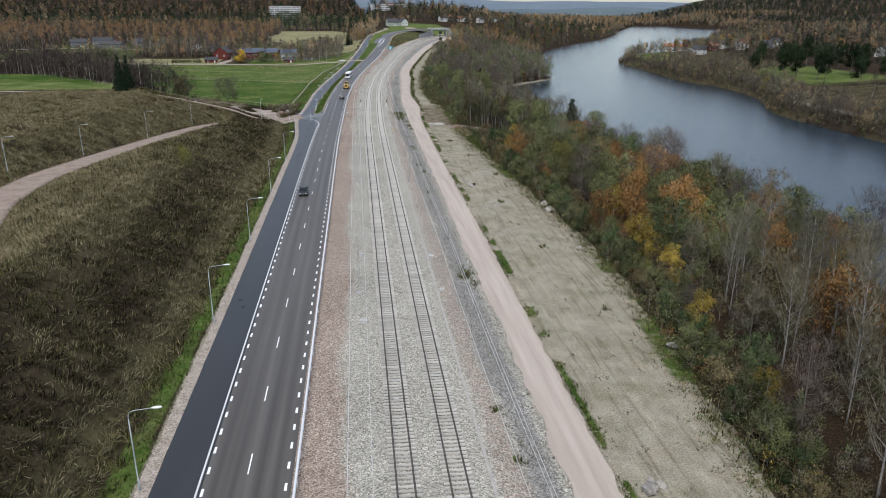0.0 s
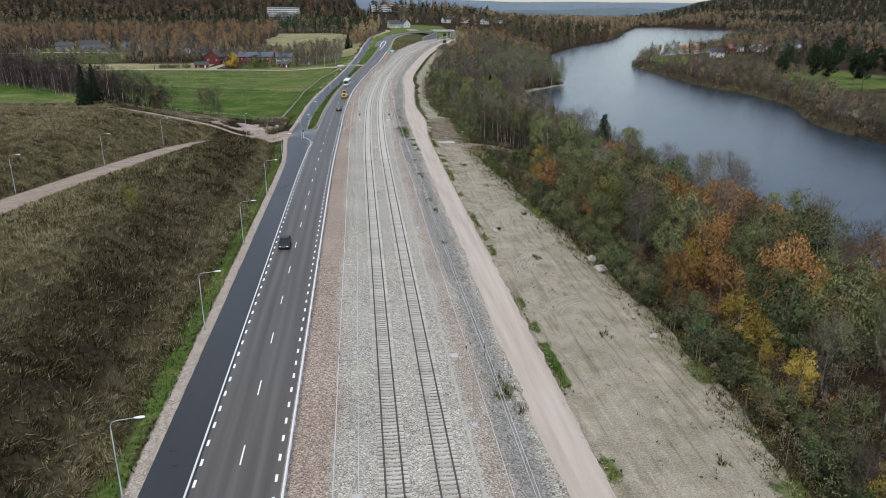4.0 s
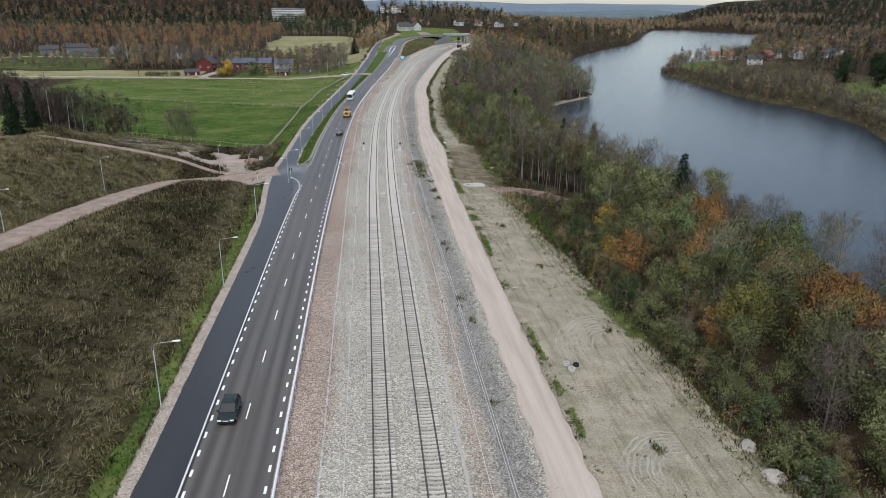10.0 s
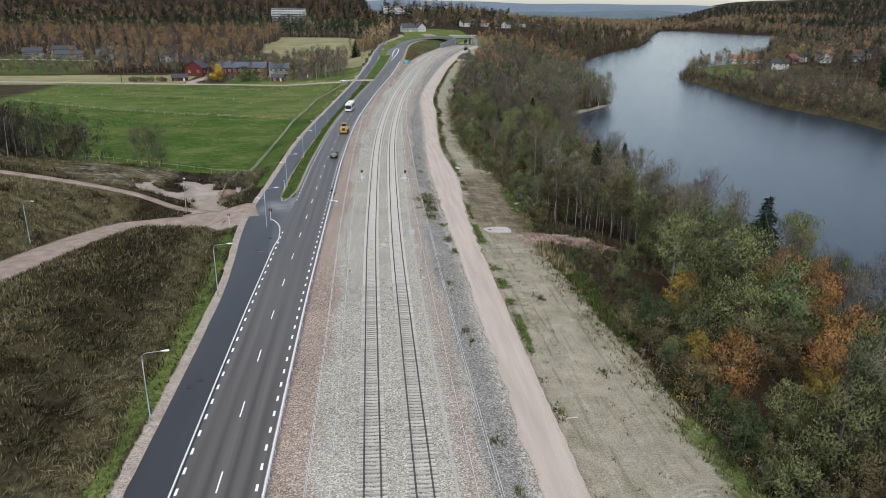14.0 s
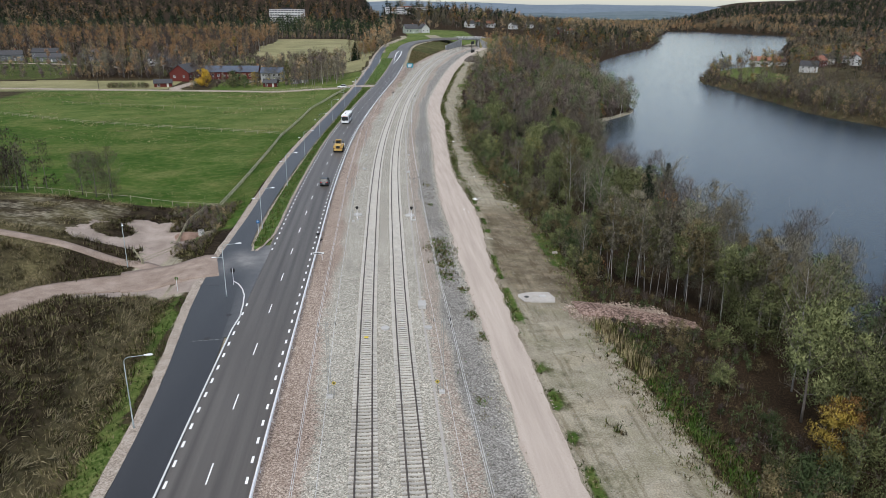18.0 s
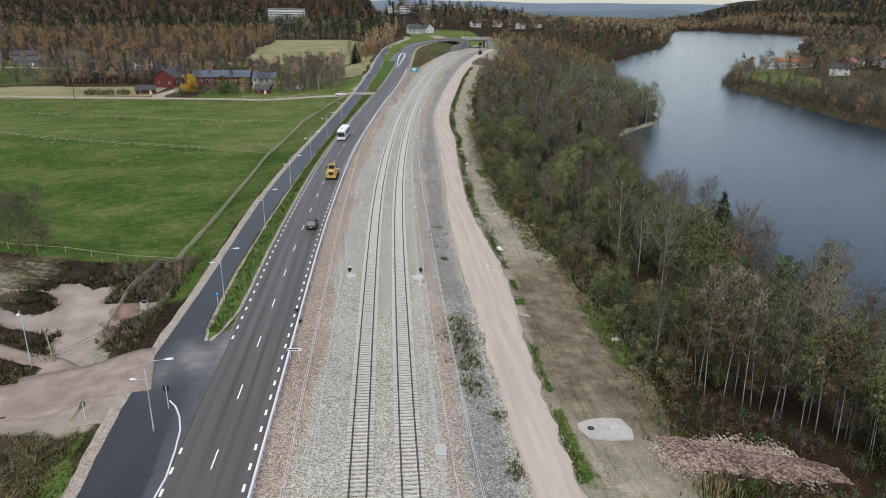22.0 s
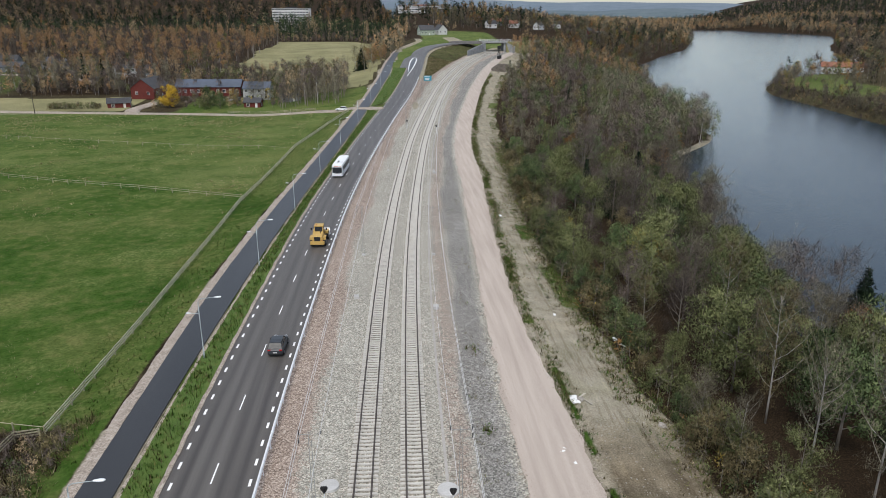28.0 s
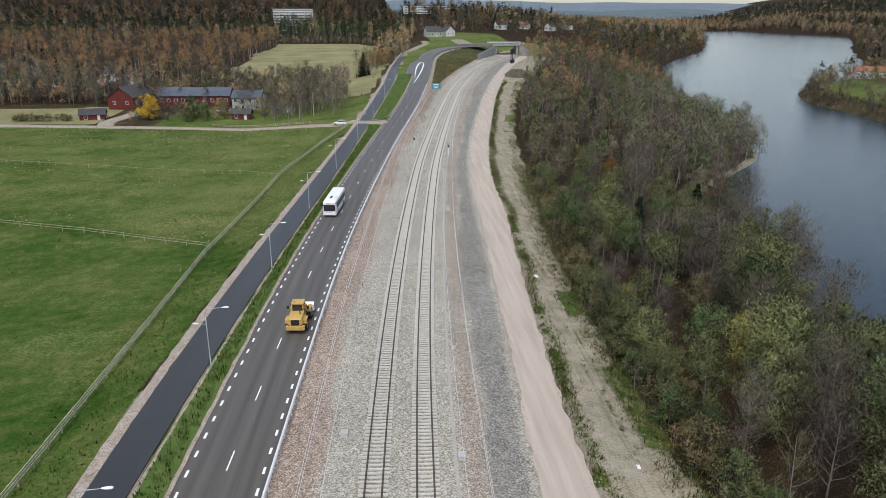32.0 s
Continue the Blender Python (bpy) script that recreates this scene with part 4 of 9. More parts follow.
KINDS = {
    "alder": ("alder_tree", "alder with thinning olive-green leaves on the wooded river bank", [broadleaf(11 + i, "olive", 9.5 + i, 3.8 + 0.2 * i, 40, 4800, 0.15) for i in range(3)]),
    "green": ("willow_tree", "willow still carrying dull green leaves on the river bank", [broadleaf(21 + i, "green", 8.5 + 1.2 * i, 3.8, 38, 4800, 0.15, twigs=6) for i in range(2)]),
    "bare": ("bare_tree", "leafless tree with a fine grey crown on the river bank", [broadleaf(31 + i, ("twig", "purple", "twig", "purple")[i], 10.5 + i, 3.5 + 0.2 * i, 46, 4200, 0.2, twigs=14, droop=-0.6, slim=0.1, twig_kind=("twig", "purple", "twig", "purple")[i], arms=18, upright=2.0) for i in range(4)]),
    "birch": ("birch_tree", "tall white-stemmed birch, almost leafless", [broadleaf(41 + i, "brown", 13 + i, 2.5, 38, 3000, 0.12, 0.1, BIRCH_BARK, 20, droop=-0.6, slim=0.22, lean=0.04 * i, arms=14, upright=0.9) for i in range(3)]),
    "yellow": ("yellow_tree", "young birch with bright yellow autumn leaves", [broadleaf(51 + i, "yellow", 7.5 + i, 2.5, 30, 3600, 0.13, 0.08, BIRCH_BARK, 10) for i in range(2)]),
    "rust": ("rust_tree", "aspen with rust-orange autumn leaves", [broadleaf(61 + i, "rust", 9 + i, 3.6, 38, 4600, 0.15, twigs=10) for i in range(2)]),
    "thin": ("young_tree", "young tree with sparse brownish-olive leaves", [broadleaf(71 + i, "brown", 8 + i, 3.0, 32, 3600, 0.14, 0.08, twigs=14, upright=0.6) for i in range(2)]),
    "shrub": ("sallow_shrub", "bushy olive-brown sallow shrub at the forest edge", [broadleaf(101 + i, ("olive", "olive", "brown", "green")[i], 3.6 + 0.4 * i, 2.1, 24, 2000, 0.12, 0.05, twigs=10, base=0.02, arms=9, start=0.05, upright=0.7) for i in range(4)]),
    "fir": ("fir_tree", "dark green spruce standing among bare trees", [conifer(81 + i, 14 + 2 * i, 4.9) for i in range(2)]),
    "pine": ("pine_tree", "tall pine with a dark open crown", [pine(91 + i, 14 + 2 * i, 4.6) for i in range(2)]),
}


KINDS["leafless"] = ("leafless_birch", "leafless birch with pale stem and fine grey branches", [broadleaf(161 + i, "twig", 11.5 + i, 2.7, 36, 1300, 0.16, 0.11, BIRCH_BARK, 50, lean=0.03 * (i - 1), arms=17, upright=2.0, start=0.28, droop=-1.0, slim=0.12) for i in range(3)])
KINDS["yellow_olive"] = ("aspen_tree", "broad aspen with yellow-olive autumn leaves", [broadleaf(171, "moss", 9.5, 4.2, 42, 5600, 0.14)])
KINDS["slim_fir"] = ("fir_tree", "slim dark green spruce", [conifer(83, 14, 3.1)])
KINDS["pole"] = ("stem_birch", "slender birch with a long pale stem beside the glade", [broadleaf(141 + i, ("olive", "brown", "twig")[i], 12.5 + i, 2.2, 28, 2400, 0.13, 0.07, BIRCH_BARK, 10, lean=0.05 * (i - 1), base=0.45, arms=11, start=0.42, droop=-0.8) for i in range(3)])


def in_glade(x, y):
    """The overgrown opening in the wood behind the stone heap."""
    return 204 < y < 255 - 0.72 * (x - 38) and x < (50 if y > 228 else 43.5)


def plant(kind, x, y, size=1.0, turn=0.0, variant=0, z=None, label=""):
    name, text, models = KINDS[kind]
    z = ground_at(x, y) - 0.15 if z is None else z
    m = Matrix.Translation((x, y, z)) @ Matrix.Rotation(turn, 4, "Z") @ Matrix.Diagonal((size, size, size, 1))
    root = thing(name, label or text, "tree", at=m)
    for pname, me in models[variant % len(models)]:
        o = new(pname, me)
        o.parent = root
        if pname == "branchwork":
            o["kind"] = "stuff"
    return root


def scatter(rng, y0, y1, left, right, gap, tries):
    """Places at least gap apart between two lines."""
    kept, cells = [], {}
    for _ in range(tries):
        y = rng.uniform(y0, y1)
        a, b = float(left(y)), float(right(y))
        if b <= a:
            continue
        x = rng.uniform(a, b)
        g = gap
        c = (int(x // g), int(y // g))
        if any((x - px) ** 2 + (y - py) ** 2 < g * g for i in (-1, 0, 1) for j in (-1, 0, 1) for px, py in cells.get((c[0] + i, c[1] + j), ())):
            continue
        cells.setdefault(c, []).append((x, y))
        kept.append((x, y))
    return kept


rng = np.random.default_rng(5)
# trees that stand out on the near bank
LANDMARKS = [("fir", 68, 231, 1.3, 0), ("fir", 73, 137, 1.05, 0), ("fir", 60, 300, 0.95, 1), ("fir", 84, 345, 0.9, 0), ("yellow", 43, 107, 1.05, 0), ("yellow", 41, 99, 0.95, 1), ("yellow", 43.5, 95, 0.9, 0), ("yellow", 38.5, 75, 0.8, 1),
             ("leafless", 57, 98, 1.12, 0), ("fir", 68, 414, 0.95, 0), ("rust", 58, 441, 0.9, 1), ("bare", 53, 386, 1.15, 2), ("bare", 71, 384, 0.95, 0), ("bare", 76, 168, 1.25, 3), ("rust", 75, 333, 1.05, 0), ("rust", 66.5, 304, 0.95, 1), ("bare", 80, 346, 1.1, 3), ("bare", 78, 356, 1.0, 1), ("birch", 50, 73, 0.95, 2), ("rust", 62, 205, 1.25, 0), ("rust", 66, 212, 1.2, 1), ("rust", 66, 221, 1.15, 0), ("rust", 61, 213, 1.1, 1), ("rust", 57, 162, 1.3, 0), ("rust", 60, 167, 1.15, 1), ("yellow", 58, 215, 1.0, 1), ("rust", 43, 163, 0.7, 0),
             ("yellow", 43.5, 209.5, 0.85, 1), ("yellow", 47, 130, 1.0, 0), ("yellow_olive", 43.5, 159, 1.1, 0), ("yellow_olive", 46, 347, 1.0, 0), ("yellow", 61.5, 216, 1.15, 0), ("rust", 45, 210, 0.75, 1), ("alder", 52, 155, 1.1, 1), ("alder", 48, 172, 0.95, 2), ("thin", 70, 275, 1.1, 0), ("thin", 48, 366, 0.9, 1), ("yellow", 39, 369, 0.5, 0),
             ("bare", 50, 355, 1.0, 2), ("yellow", 46, 346, 0.9, 1), ("yellow", 50, 350, 0.95, 0), ("fir", 54, 392, 0.85, 0), ("fir", 50, 398, 0.7, 1), ("bare", 72, 330, 0.9, 1), ("bare", 68, 318, 0.9, 3), ("birch", 45, 262, 0.9, 1), ("birch", 43, 255, 0.85, 2), ("birch", 48, 270, 0.9, 0)]
for kind, x, y, size, var in LANDMARKS:
    plant(kind, x, y, size, rng.uniform(0, 6), var)
spots = scatter(rng, -20, 440, lambda y: x_forest(y) + 2.4, lambda y: min(x_shore(y) - 1.5, x_forest(y) + 60), 5.5, 14000)
spots = [s for s in spots if all((s[0] - q[1]) ** 2 + (s[1] - q[2]) ** 2 > 9 for q in LANDMARKS)]
spots.sort(key=lambda s: s[0] - float(x_forest(s[1])))
for x, y in spots[:680]:
    d = x - float(x_forest(y))
    r = rng.random()
    if in_glade(x, y):
        if y < 238 and r < 0.6:
            plant("shrub", x, y, 0.75 + 0.5 * r, r * 20, (3, 2, 0)[int(r * 100) % 3])
        continue
    shore = float(x_shore(y)) - x < 9
    if shore:
        kinds, cut = ("bare", "alder", "green"), (0.65, 0.9, 1.0)
    elif y > 300:
        kinds, cut = ("bare", "alder", "green", "thin", "birch", "rust"), (0.22, 0.6, 0.84, 0.95, 0.995, 1.0)
    elif y < 104 and d > 7:
        kinds, cut = ("leafless", "bare", "thin", "yellow", "rust"), (0.6, 0.78, 0.9, 0.95, 1.0)
    elif 205 < y < 345 and r > 0.84:
        kinds, cut = ("leafless",), (1.0,)
    elif y > 200:
        kinds, cut = ("bare", "birch", "alder", "green", "thin", "rust", "yellow"), (0.18, 0.24, 0.6, 0.85, 0.97, 0.98, 1.0)
    else:
        kinds, cut = ("alder", "bare", "rust", "thin", "yellow", "birch", "green"), (0.36, 0.47, 0.65, 0.8, 0.9, 0.93, 1.0)
    kind = kinds[next(i for i, c in enumerate(cut) if r <= c)]
    size = (0.6 + 0.032 * min(d, 15)) * rng.uniform(0.66, 1.28)
    plant(kind, x, y, size, rng.uniform(0, 6.28), int(rng.integers(0, 4)))


stems = scatter(rng, 240, 266, lambda y: max(38 + (255 - y) / 0.72 + 0.5, float(x_forest(y)) + 4), lambda y: min(38 + (255 - y) / 0.72 + 9, 62), 1.7, 1500)
for i, (x, y) in enumerate(stems[:32]):
    plant("pole", x, y, rng.uniform(0.75, 1.1), rng.uniform(0, 6.28), i % 3)
edge = scatter(rng, 20, 440, lambda y: x_forest(y) + 0.7, lambda y: x_forest(y) + 4.2, 2.6, 4000)
for x, y in edge[:240]:
    if in_glade(x, y):
        continue
    plant("shrub", x, y, rng.uniform(0.6, 1.25), rng.uniform(0, 6.28), int(rng.integers(0, 4)))


# ---- woods too far or too dense to count ----
def joined_wood(name, places, label, mats, seed, leaf=0.55, blades=70):
    """Many simple trees in one mesh: places are (x, y, z, height, width, colour index, shape)."""
    g = np.random.default_rng(seed)
    tris, which, soft = [], [], []
    for x, y, z, h, w, ci, shape in places:
        n = int(blades * (1.8 if shape == "bare" else 1.0))
        if shape == "cone":
            s = g.random(n) ** 1.25
            r = w * (1.03 - s) * np.sqrt(g.uniform(0.2, 1.0, n)) * (0.8 + 0.25 * np.sin(s * 40))
            t = g.uniform(0, 6.28, n)
            c = np.stack([np.cos(t) * r, np.sin(t) * r, 0.04 * h + 0.95 * h * s], 1)
            out = np.stack([np.cos(t), np.sin(t), np.full(n, -0.8)], 1)
        else:
            m = 11
            low = {"birch": 0.42, "bush": 0.08, "bare": 0.16}.get(shape, 0.14)
            s = g.random(m) ** 0.85
            prof = np.sqrt(np.clip(1 - ((s - 0.42) / 0.62) ** 2, 0.03, 1))
            a = np.arange(m) * 2.4 + g.normal(0, 0.5, m)
            r = w * prof * g.uniform(0.2, 0.75, m)
            k = np.stack([np.cos(a) * r, np.sin(a) * r, h * (low + (0.93 - low) * s)], 1)
            cr = w * g.uniform(0.28, 0.5, m)
            i = g.integers(0, m, n)
            out = g.normal(0, 1, (n, 3))
            out /= np.linalg.norm(out, axis=1)[:, None]
            c = k[i] + out * (cr[i] * g.random(n) ** 0.4)[:, None] * np.array([1, 1, 1.3])
        swell = unit((c - np.array([0, 0, 0.45 * h])) / np.array([w, w, 0.55 * h]))
        soft.append(unit(0.5 * out + 0.8 * swell + np.array([0, 0, 0.38]) + g.normal(0, 0.25, c.shape)))
        c += np.array([x, y, z])
        tr = leaf_tris(g, c, out, leaf, {"bare": 1.3, "cone": -0.2, "birch": 1.3}.get(shape, 0.3), 0.24 if shape == "birch" else 0.36)
        if shape == "bare":
            mid = (tr[:, 0] + tr[:, 1]) / 2
            tr[:, 0], tr[:, 1], tr[:, 2] = mid + (tr[:, 0] - mid) * 0.55, mid + (tr[:, 1] - mid) * 0.55, mid + (tr[:, 2] - mid) * 1.5
        tris.append(tr)
        which.append(np.full(n, ci))
        tw = 0.008 * h + 0.025
        hh = h * (0.95 if shape == "cone" else 0.85)
        a = g.uniform(0, 3.14)
        lean = g.normal(0, 0.03 * h, 2)
        tq = []
        for b in (a, a + 1.05, a + 2.1):
            dx, dy = math.cos(b) * tw, math.sin(b) * tw
            tq.append([(x - dx, y - dy, z - 0.3), (x + dx, y + dy, z - 0.3), (x + lean[0], y + lean[1], z + hh)])
        tris.append(np.array(tq))
        soft.append(np.array([(0.0, -0.9, 0.45)] * 3))
        which.append(np.full(3, len(mats) - (2 if shape in ("birch", "bare") and g.random() < 0.2 else 1)))
    me = quad_mesh(name, np.concatenate(tris), normals=np.concatenate(soft))
    for mt in mats:
        me.materials.append(mt)
    me.polygons.foreach_set("material_index", np.concatenate(which).astype(np.int32))
    return tagged(new(name, me), label, "trees", kind="stuff")


WOODS = [LEAF["olive"], LEAF["twig"], LEAF["purple"], LEAF["rust"], LEAF["yellow"], LEAF["needle"], LEAF["brown"], LEAF["green"], LEAF["pine"], LEAF["ochre"], LEAF["hazel"], LEAF["dusk"], BIRCH_BARK, BARK]
OLIVE, TWIG, PURPLE, RUST, YELLOW, NEEDLE, BROWN, GREEN, PINE, OCHRE, HAZEL, DUSK = range(12)


def wood_places(seed, spots, mix, h0, h1, w=0.2):
    """Gives each spot a tree of the mixed kinds; mix holds (colour, shape, share)."""
    g = np.random.default_rng(seed)
    out = []
    xs, ys = np.array([s[0] for s in spots]), np.array([s[1] for s in spots])
    zs = ground_z(xs, ys)
    shares = np.cumsum([m[2] for m in mix])
    for x, y, z in zip(xs, ys, zs):
        if z < WATER_Z - 0.2:
            continue
        ci, shape, _ = mix[int(np.searchsorted(shares, g.random() * shares[-1]))]
        h = g.uniform(h0, h1)
        out.append((x, y, z, h, h * w * g.uniform(0.8, 1.25), ci, shape))
    return out


rest = spots[680:]
if len(rest) > 20:
    joined_wood("bank_wood", wood_places(1, rest, [(TWIG, "bare", 3), (PURPLE, "bare", 3), (OLIVE, "round", 3), (BROWN, "round", 2), (GREEN, "round", 1), (RUST, "round", 0.8)], 9, 15, 0.26), "dense leafless and olive trees down to the river", WOODS, 1, 0.26, 330)
bramble = scatter(rng, 205, 256, lambda y: x_forest(y) + 1.2, lambda y: x_forest(y) + 22, 1.15, 5000)
bramble = [s for s in bramble if in_glade(s[0], s[1] - 1.5) and not (abs(s[1] - 245.5 + 0.14 * (s[0] - 29.5)) < 2.9 and s[0] < 47)]
joined_wood("brambles", wood_places(42, bramble, [(GREEN, "round", 4), (BROWN, "round", 3), (PURPLE, "bare", 1.5), (OLIVE, "round", 0.6)], 0.8, 2.1, 0.5), "low dark brambles and nettles filling the glade", WOODS, 42, 0.12, 110)
g = np.random.default_rng(64)
thicket = scatter(g, 12, 118, lambda y: x_forest(y) + 5, lambda y: min(x_shore(y) - 3, x_forest(y) + 58), 2.1, 5000)
joined_wood("thicket", wood_places(64, thicket, [(BROWN, "round", 3), (PURPLE, "bare", 3), (TWIG, "bare", 2), (GREEN, "round", 1.6), (OLIVE, "round", 0.8), (RUST, "round", 0.35)], 1.2, 4.2, 0.46), "dark tangled thicket under the leafless birches", WOODS, 64, 0.17, 100)
corner = [p for p in scatter(g, 274, 304, lambda y: -39.5 if y > 293 else (-36.8 if y > 288 else -33.5), lambda y: float(x_asphalt(y)) - 4.2, 1.0, 3000) if (math.hypot((p[0] + 40) * 0.85, p[1] - 286) > 10 or (p[0] > -36.8 and p[1] > 288)) and math.hypot(p[0] + 30.4, p[1] - 285.2) > 1.3]
joined_wood("yard_brambles", wood_places(65, corner, [(BROWN, "round", 3), (PURPLE, "bare", 3.5), (GREEN, "round", 1.0), (HAZEL, "bush", 0.7), (TWIG, "bush", 1)], 0.7, 1.7, 0.55), "dark brown brambles and dead stalks by the yard fence", WOODS, 65, 0.12, 90)
und = scatter(rng, 34, 460, lambda y: x_forest(y) - 0.4, lambda y: x_forest(y) + 6, 1.4, 7000)
und = [s for s in und if not in_glade(*s)]
joined_wood("undergrowth", wood_places(2, und, [(BROWN, "round", 3), (TWIG, "round", 2.4), (OLIVE, "round", 2.6), (GREEN, "round", 1.2), (RUST, "round", 0.5), (YELLOW, "round", 0.3)], 1.0, 3.8, 0.42), "tangled brown and green undergrowth at the forest edge", WOODS, 2, 0.15, 80)
spit_spots = scatter(rng, 440, 760, lambda y: x_forest(y) + 2, lambda y: min(x_shore(y) - 3, x_forest(y) + 130), 6.0, 5000)
joined_wood("river_wood", wood_places(3, spit_spots, [(TWIG, "bare", 4), (PURPLE, "bare", 3.5), (OLIVE, "round", 2), (BROWN, "round", 1.5), (RUST, "round", 0.2), (NEEDLE, "cone", 0.4), (GREEN, "round", 2.5)], 8, 14, 0.28), "brown and leafless wood along the river bend", WOODS, 3, 0.34, 330)
tip_spots = scatter(rng, 472, 640, lambda y: x_shore(y) - 32, lambda y: x_shore(y) - 0.5, 4.3, 3000)
joined_wood("promontory_wood", wood_places(31, tip_spots, [(TWIG, "bare", 2), (PURPLE, "bare", 3), (GREEN, "round", 3), (TWIG, "bare", 1.5), (OLIVE, "round", 1.5)], 12, 18, 0.25), "dark dense trees on the wooded point in the river", WOODS, 31, 0.36, 300)
far_near = scatter(rng, 760, 1500, lambda y: max(x_forest(y), x_track(y) + 20) if y < 1000 else 60, lambda y: x_shore(y) - 4, 9.0, 4500)
joined_wood("far_river_wood", wood_places(4, far_near, [(BROWN, "round", 3), (RUST, "birch", 1.4), (TWIG, "bare", 3), (PURPLE, "bare", 2), (OLIVE, "round", 2), (NEEDLE, "cone", 1.0), (YELLOW, "round", 0.2)], 9, 16, 0.25), "autumn wood on the far river side", WOODS, 4, 0.7, 130)

# ---- distant woods, hills and lake ----
def area(rng, x0, x1, y0, y1, gap, tries, keep=None):
    return [s for s in scatter(rng, y0, y1, lambda y: x0, lambda y: x1, gap, tries) if keep is None or keep(*s)]


def wood_front_y(x):
    return 281 + (0.95 * (-84 - x) if x < -84 else 2.2 * (x + 84))


belt = area(rng, -205, -74, 278, 420, 2.4, 20000, lambda x, y: 0 < y - wood_front_y(x) < 26)
joined_wood("field_wood", wood_places(6, belt, [(DUSK, "bare", 8), (PURPLE, "bare", 2)], 9, 14.5, 0.25), "dark leafless birch wood beside the meadow", WOODS, 6, 0.25, 250)
under = area(rng, -225, -74, 278, 440, 2.1, 20000, lambda x, y: 1.5 < y - wood_front_y(x) < 26)
joined_wood("field_wood_scrub", wood_places(66, under, [(DUSK, "bare", 4), (PURPLE, "bare", 1.5), (BROWN, "round", 0.8)], 1.5, 4.0, 0.4), "dark scrub under the leafless birch wood", WOODS, 66, 0.26, 50)
big = area(rng, -430, -66, 604, 960, 7.4, 9000, lambda x, y: x < -92 - 0.0 * y + (20 if y < 660 else 0) and not (-285 < x < -188 and 600 < y < 745) and not (-160 < x < -128 and 655 < y < 690) and not (x > -112 and y < 640))
joined_wood("birch_wood", wood_places(7, big, [(OCHRE, "birch", 7), (HAZEL, "birch", 3), (PURPLE, "bare", 3), (TWIG, "bare", 1), (YELLOW, "birch", 0.12), (OLIVE, "round", 0.4), (NEEDLE, "cone", 0.6)], 13, 20, 0.17), "tall birch wood in rust and brown autumn colours", WOODS, 7, 0.42, 320)
dark = area(rng, -95, 30, 970, 1090, 7.0, 1500) + area(rng, -460, 0, 1000, 1180, 9.0, 2500, lambda x, y: not (-165 < x < -75 and y > 1165))
joined_wood("dark_conifer_wood", wood_places(8, dark, [(NEEDLE, "cone", 3), (PINE, "round", 3), (GREEN, "round", 0.5), (HAZEL, "round", 1)], 14, 22, 0.2), "dark green conifer wood beyond the pasture", WOODS, 8, 0.62, 150)
hill_w = area(rng, -1500, 330, 1100, 2650, 21, 12000, lambda x, y: x / y < 0.17 and not (-170 < x < -70 and 1165 < y < 1215) and not (20 < x < 110 and 1380 < y < 1440))
joined_wood("west_hill_forest", wood_places(9, hill_w, [(NEEDLE, "cone", 4), (PINE, "round", 2), (HAZEL, "round", 2), (RUST, "round", 1)], 15, 24, 0.3), "conifer forest over the hills behind the village", WOODS, 9, 1.5, 60)
low = area(rng, 60, 900, 1000, 3300, 19, 9000, lambda x, y: 0.1 < x / y < 0.42 and (y > 1800 or x < float(x_shore(min(y, 1480))) - 8) and not (300 < x < 520 and 1440 < y < 1560) and not (60 < x < 320 and 1000 < y < 1160 and (int(x) * 7 + int(y)) % 3 == 0))
joined_wood("valley_wood", wood_places(10, low, [(HAZEL, "round", 3), (OCHRE, "birch", 0.8), (NEEDLE, "cone", 2.4), (PINE, "round", 1.4), (TWIG, "bare", 1), (YELLOW, "round", 0.2)], 12, 19, 0.3), "mixed autumn wood in the valley", WOODS, 10, 1.3, 60)
shore_e = scatter(rng, 740, 1760, lambda y: x_bank(y) + 3, lambda y: x_bank(y) + 120, 12.5, 5000)
joined_wood("far_shore_wood", wood_places(32, shore_e, [(HAZEL, "round", 4), (TWIG, "bare", 3), (PURPLE, "bare", 3), (NEEDLE, "cone", 2), (RUST, "birch", 1), (OLIVE, "round", 1.5)], 10, 17, 0.34), "brown and dark woods along the far end of the river", WOODS, 32, 1.1, 70)
head = area(rng, 430, 1060, 1480, 2330, 10.5, 16000, lambda x, y: x < float(x_bank(min(y, 1760))) + 3 and float(x_shore(min(y, 1480))) - 5 < x and (y > 2080 or x < float(x_head(y)) + 10)) + area(rng, 840, 1300, 2040, 2150, 8.0, 3000) + area(rng, 925, 1010, 1740, 2150, 8.5, 1500)
joined_wood("river_head_wood", wood_places(36, head, [(HAZEL, "round", 4), (OCHRE, "birch", 2), (NEEDLE, "cone", 3), (TWIG, "bare", 2)], 11, 17, 0.32), "mixed wood round the head of the river reach", WOODS, 36, 1.2, 60)
brush = scatter(rng, 240, 745, lambda y: x_bank(y) - 5.5, lambda y: x_bank(y) + 9, 2.9, 6000)
joined_wood("far_bank_brush", wood_places(37, brush, [(PURPLE, "bare", 3), (TWIG, "bush", 3), (HAZEL, "bush", 2), (OLIVE, "bush", 2)], 2.0, 5.0, 0.42), "grey and olive brush overhanging the far waterline", WOODS, 37, 0.34, 64)
beyond = area(rng, 96, 182, 700, 774, 4.6, 1200, lambda x, y: x > float(x_track(y)) + 19) + area(rng, 60, 84, 560, 622, 3.4, 900, lambda x, y: x > 62 + 0.32 * (y - 560))
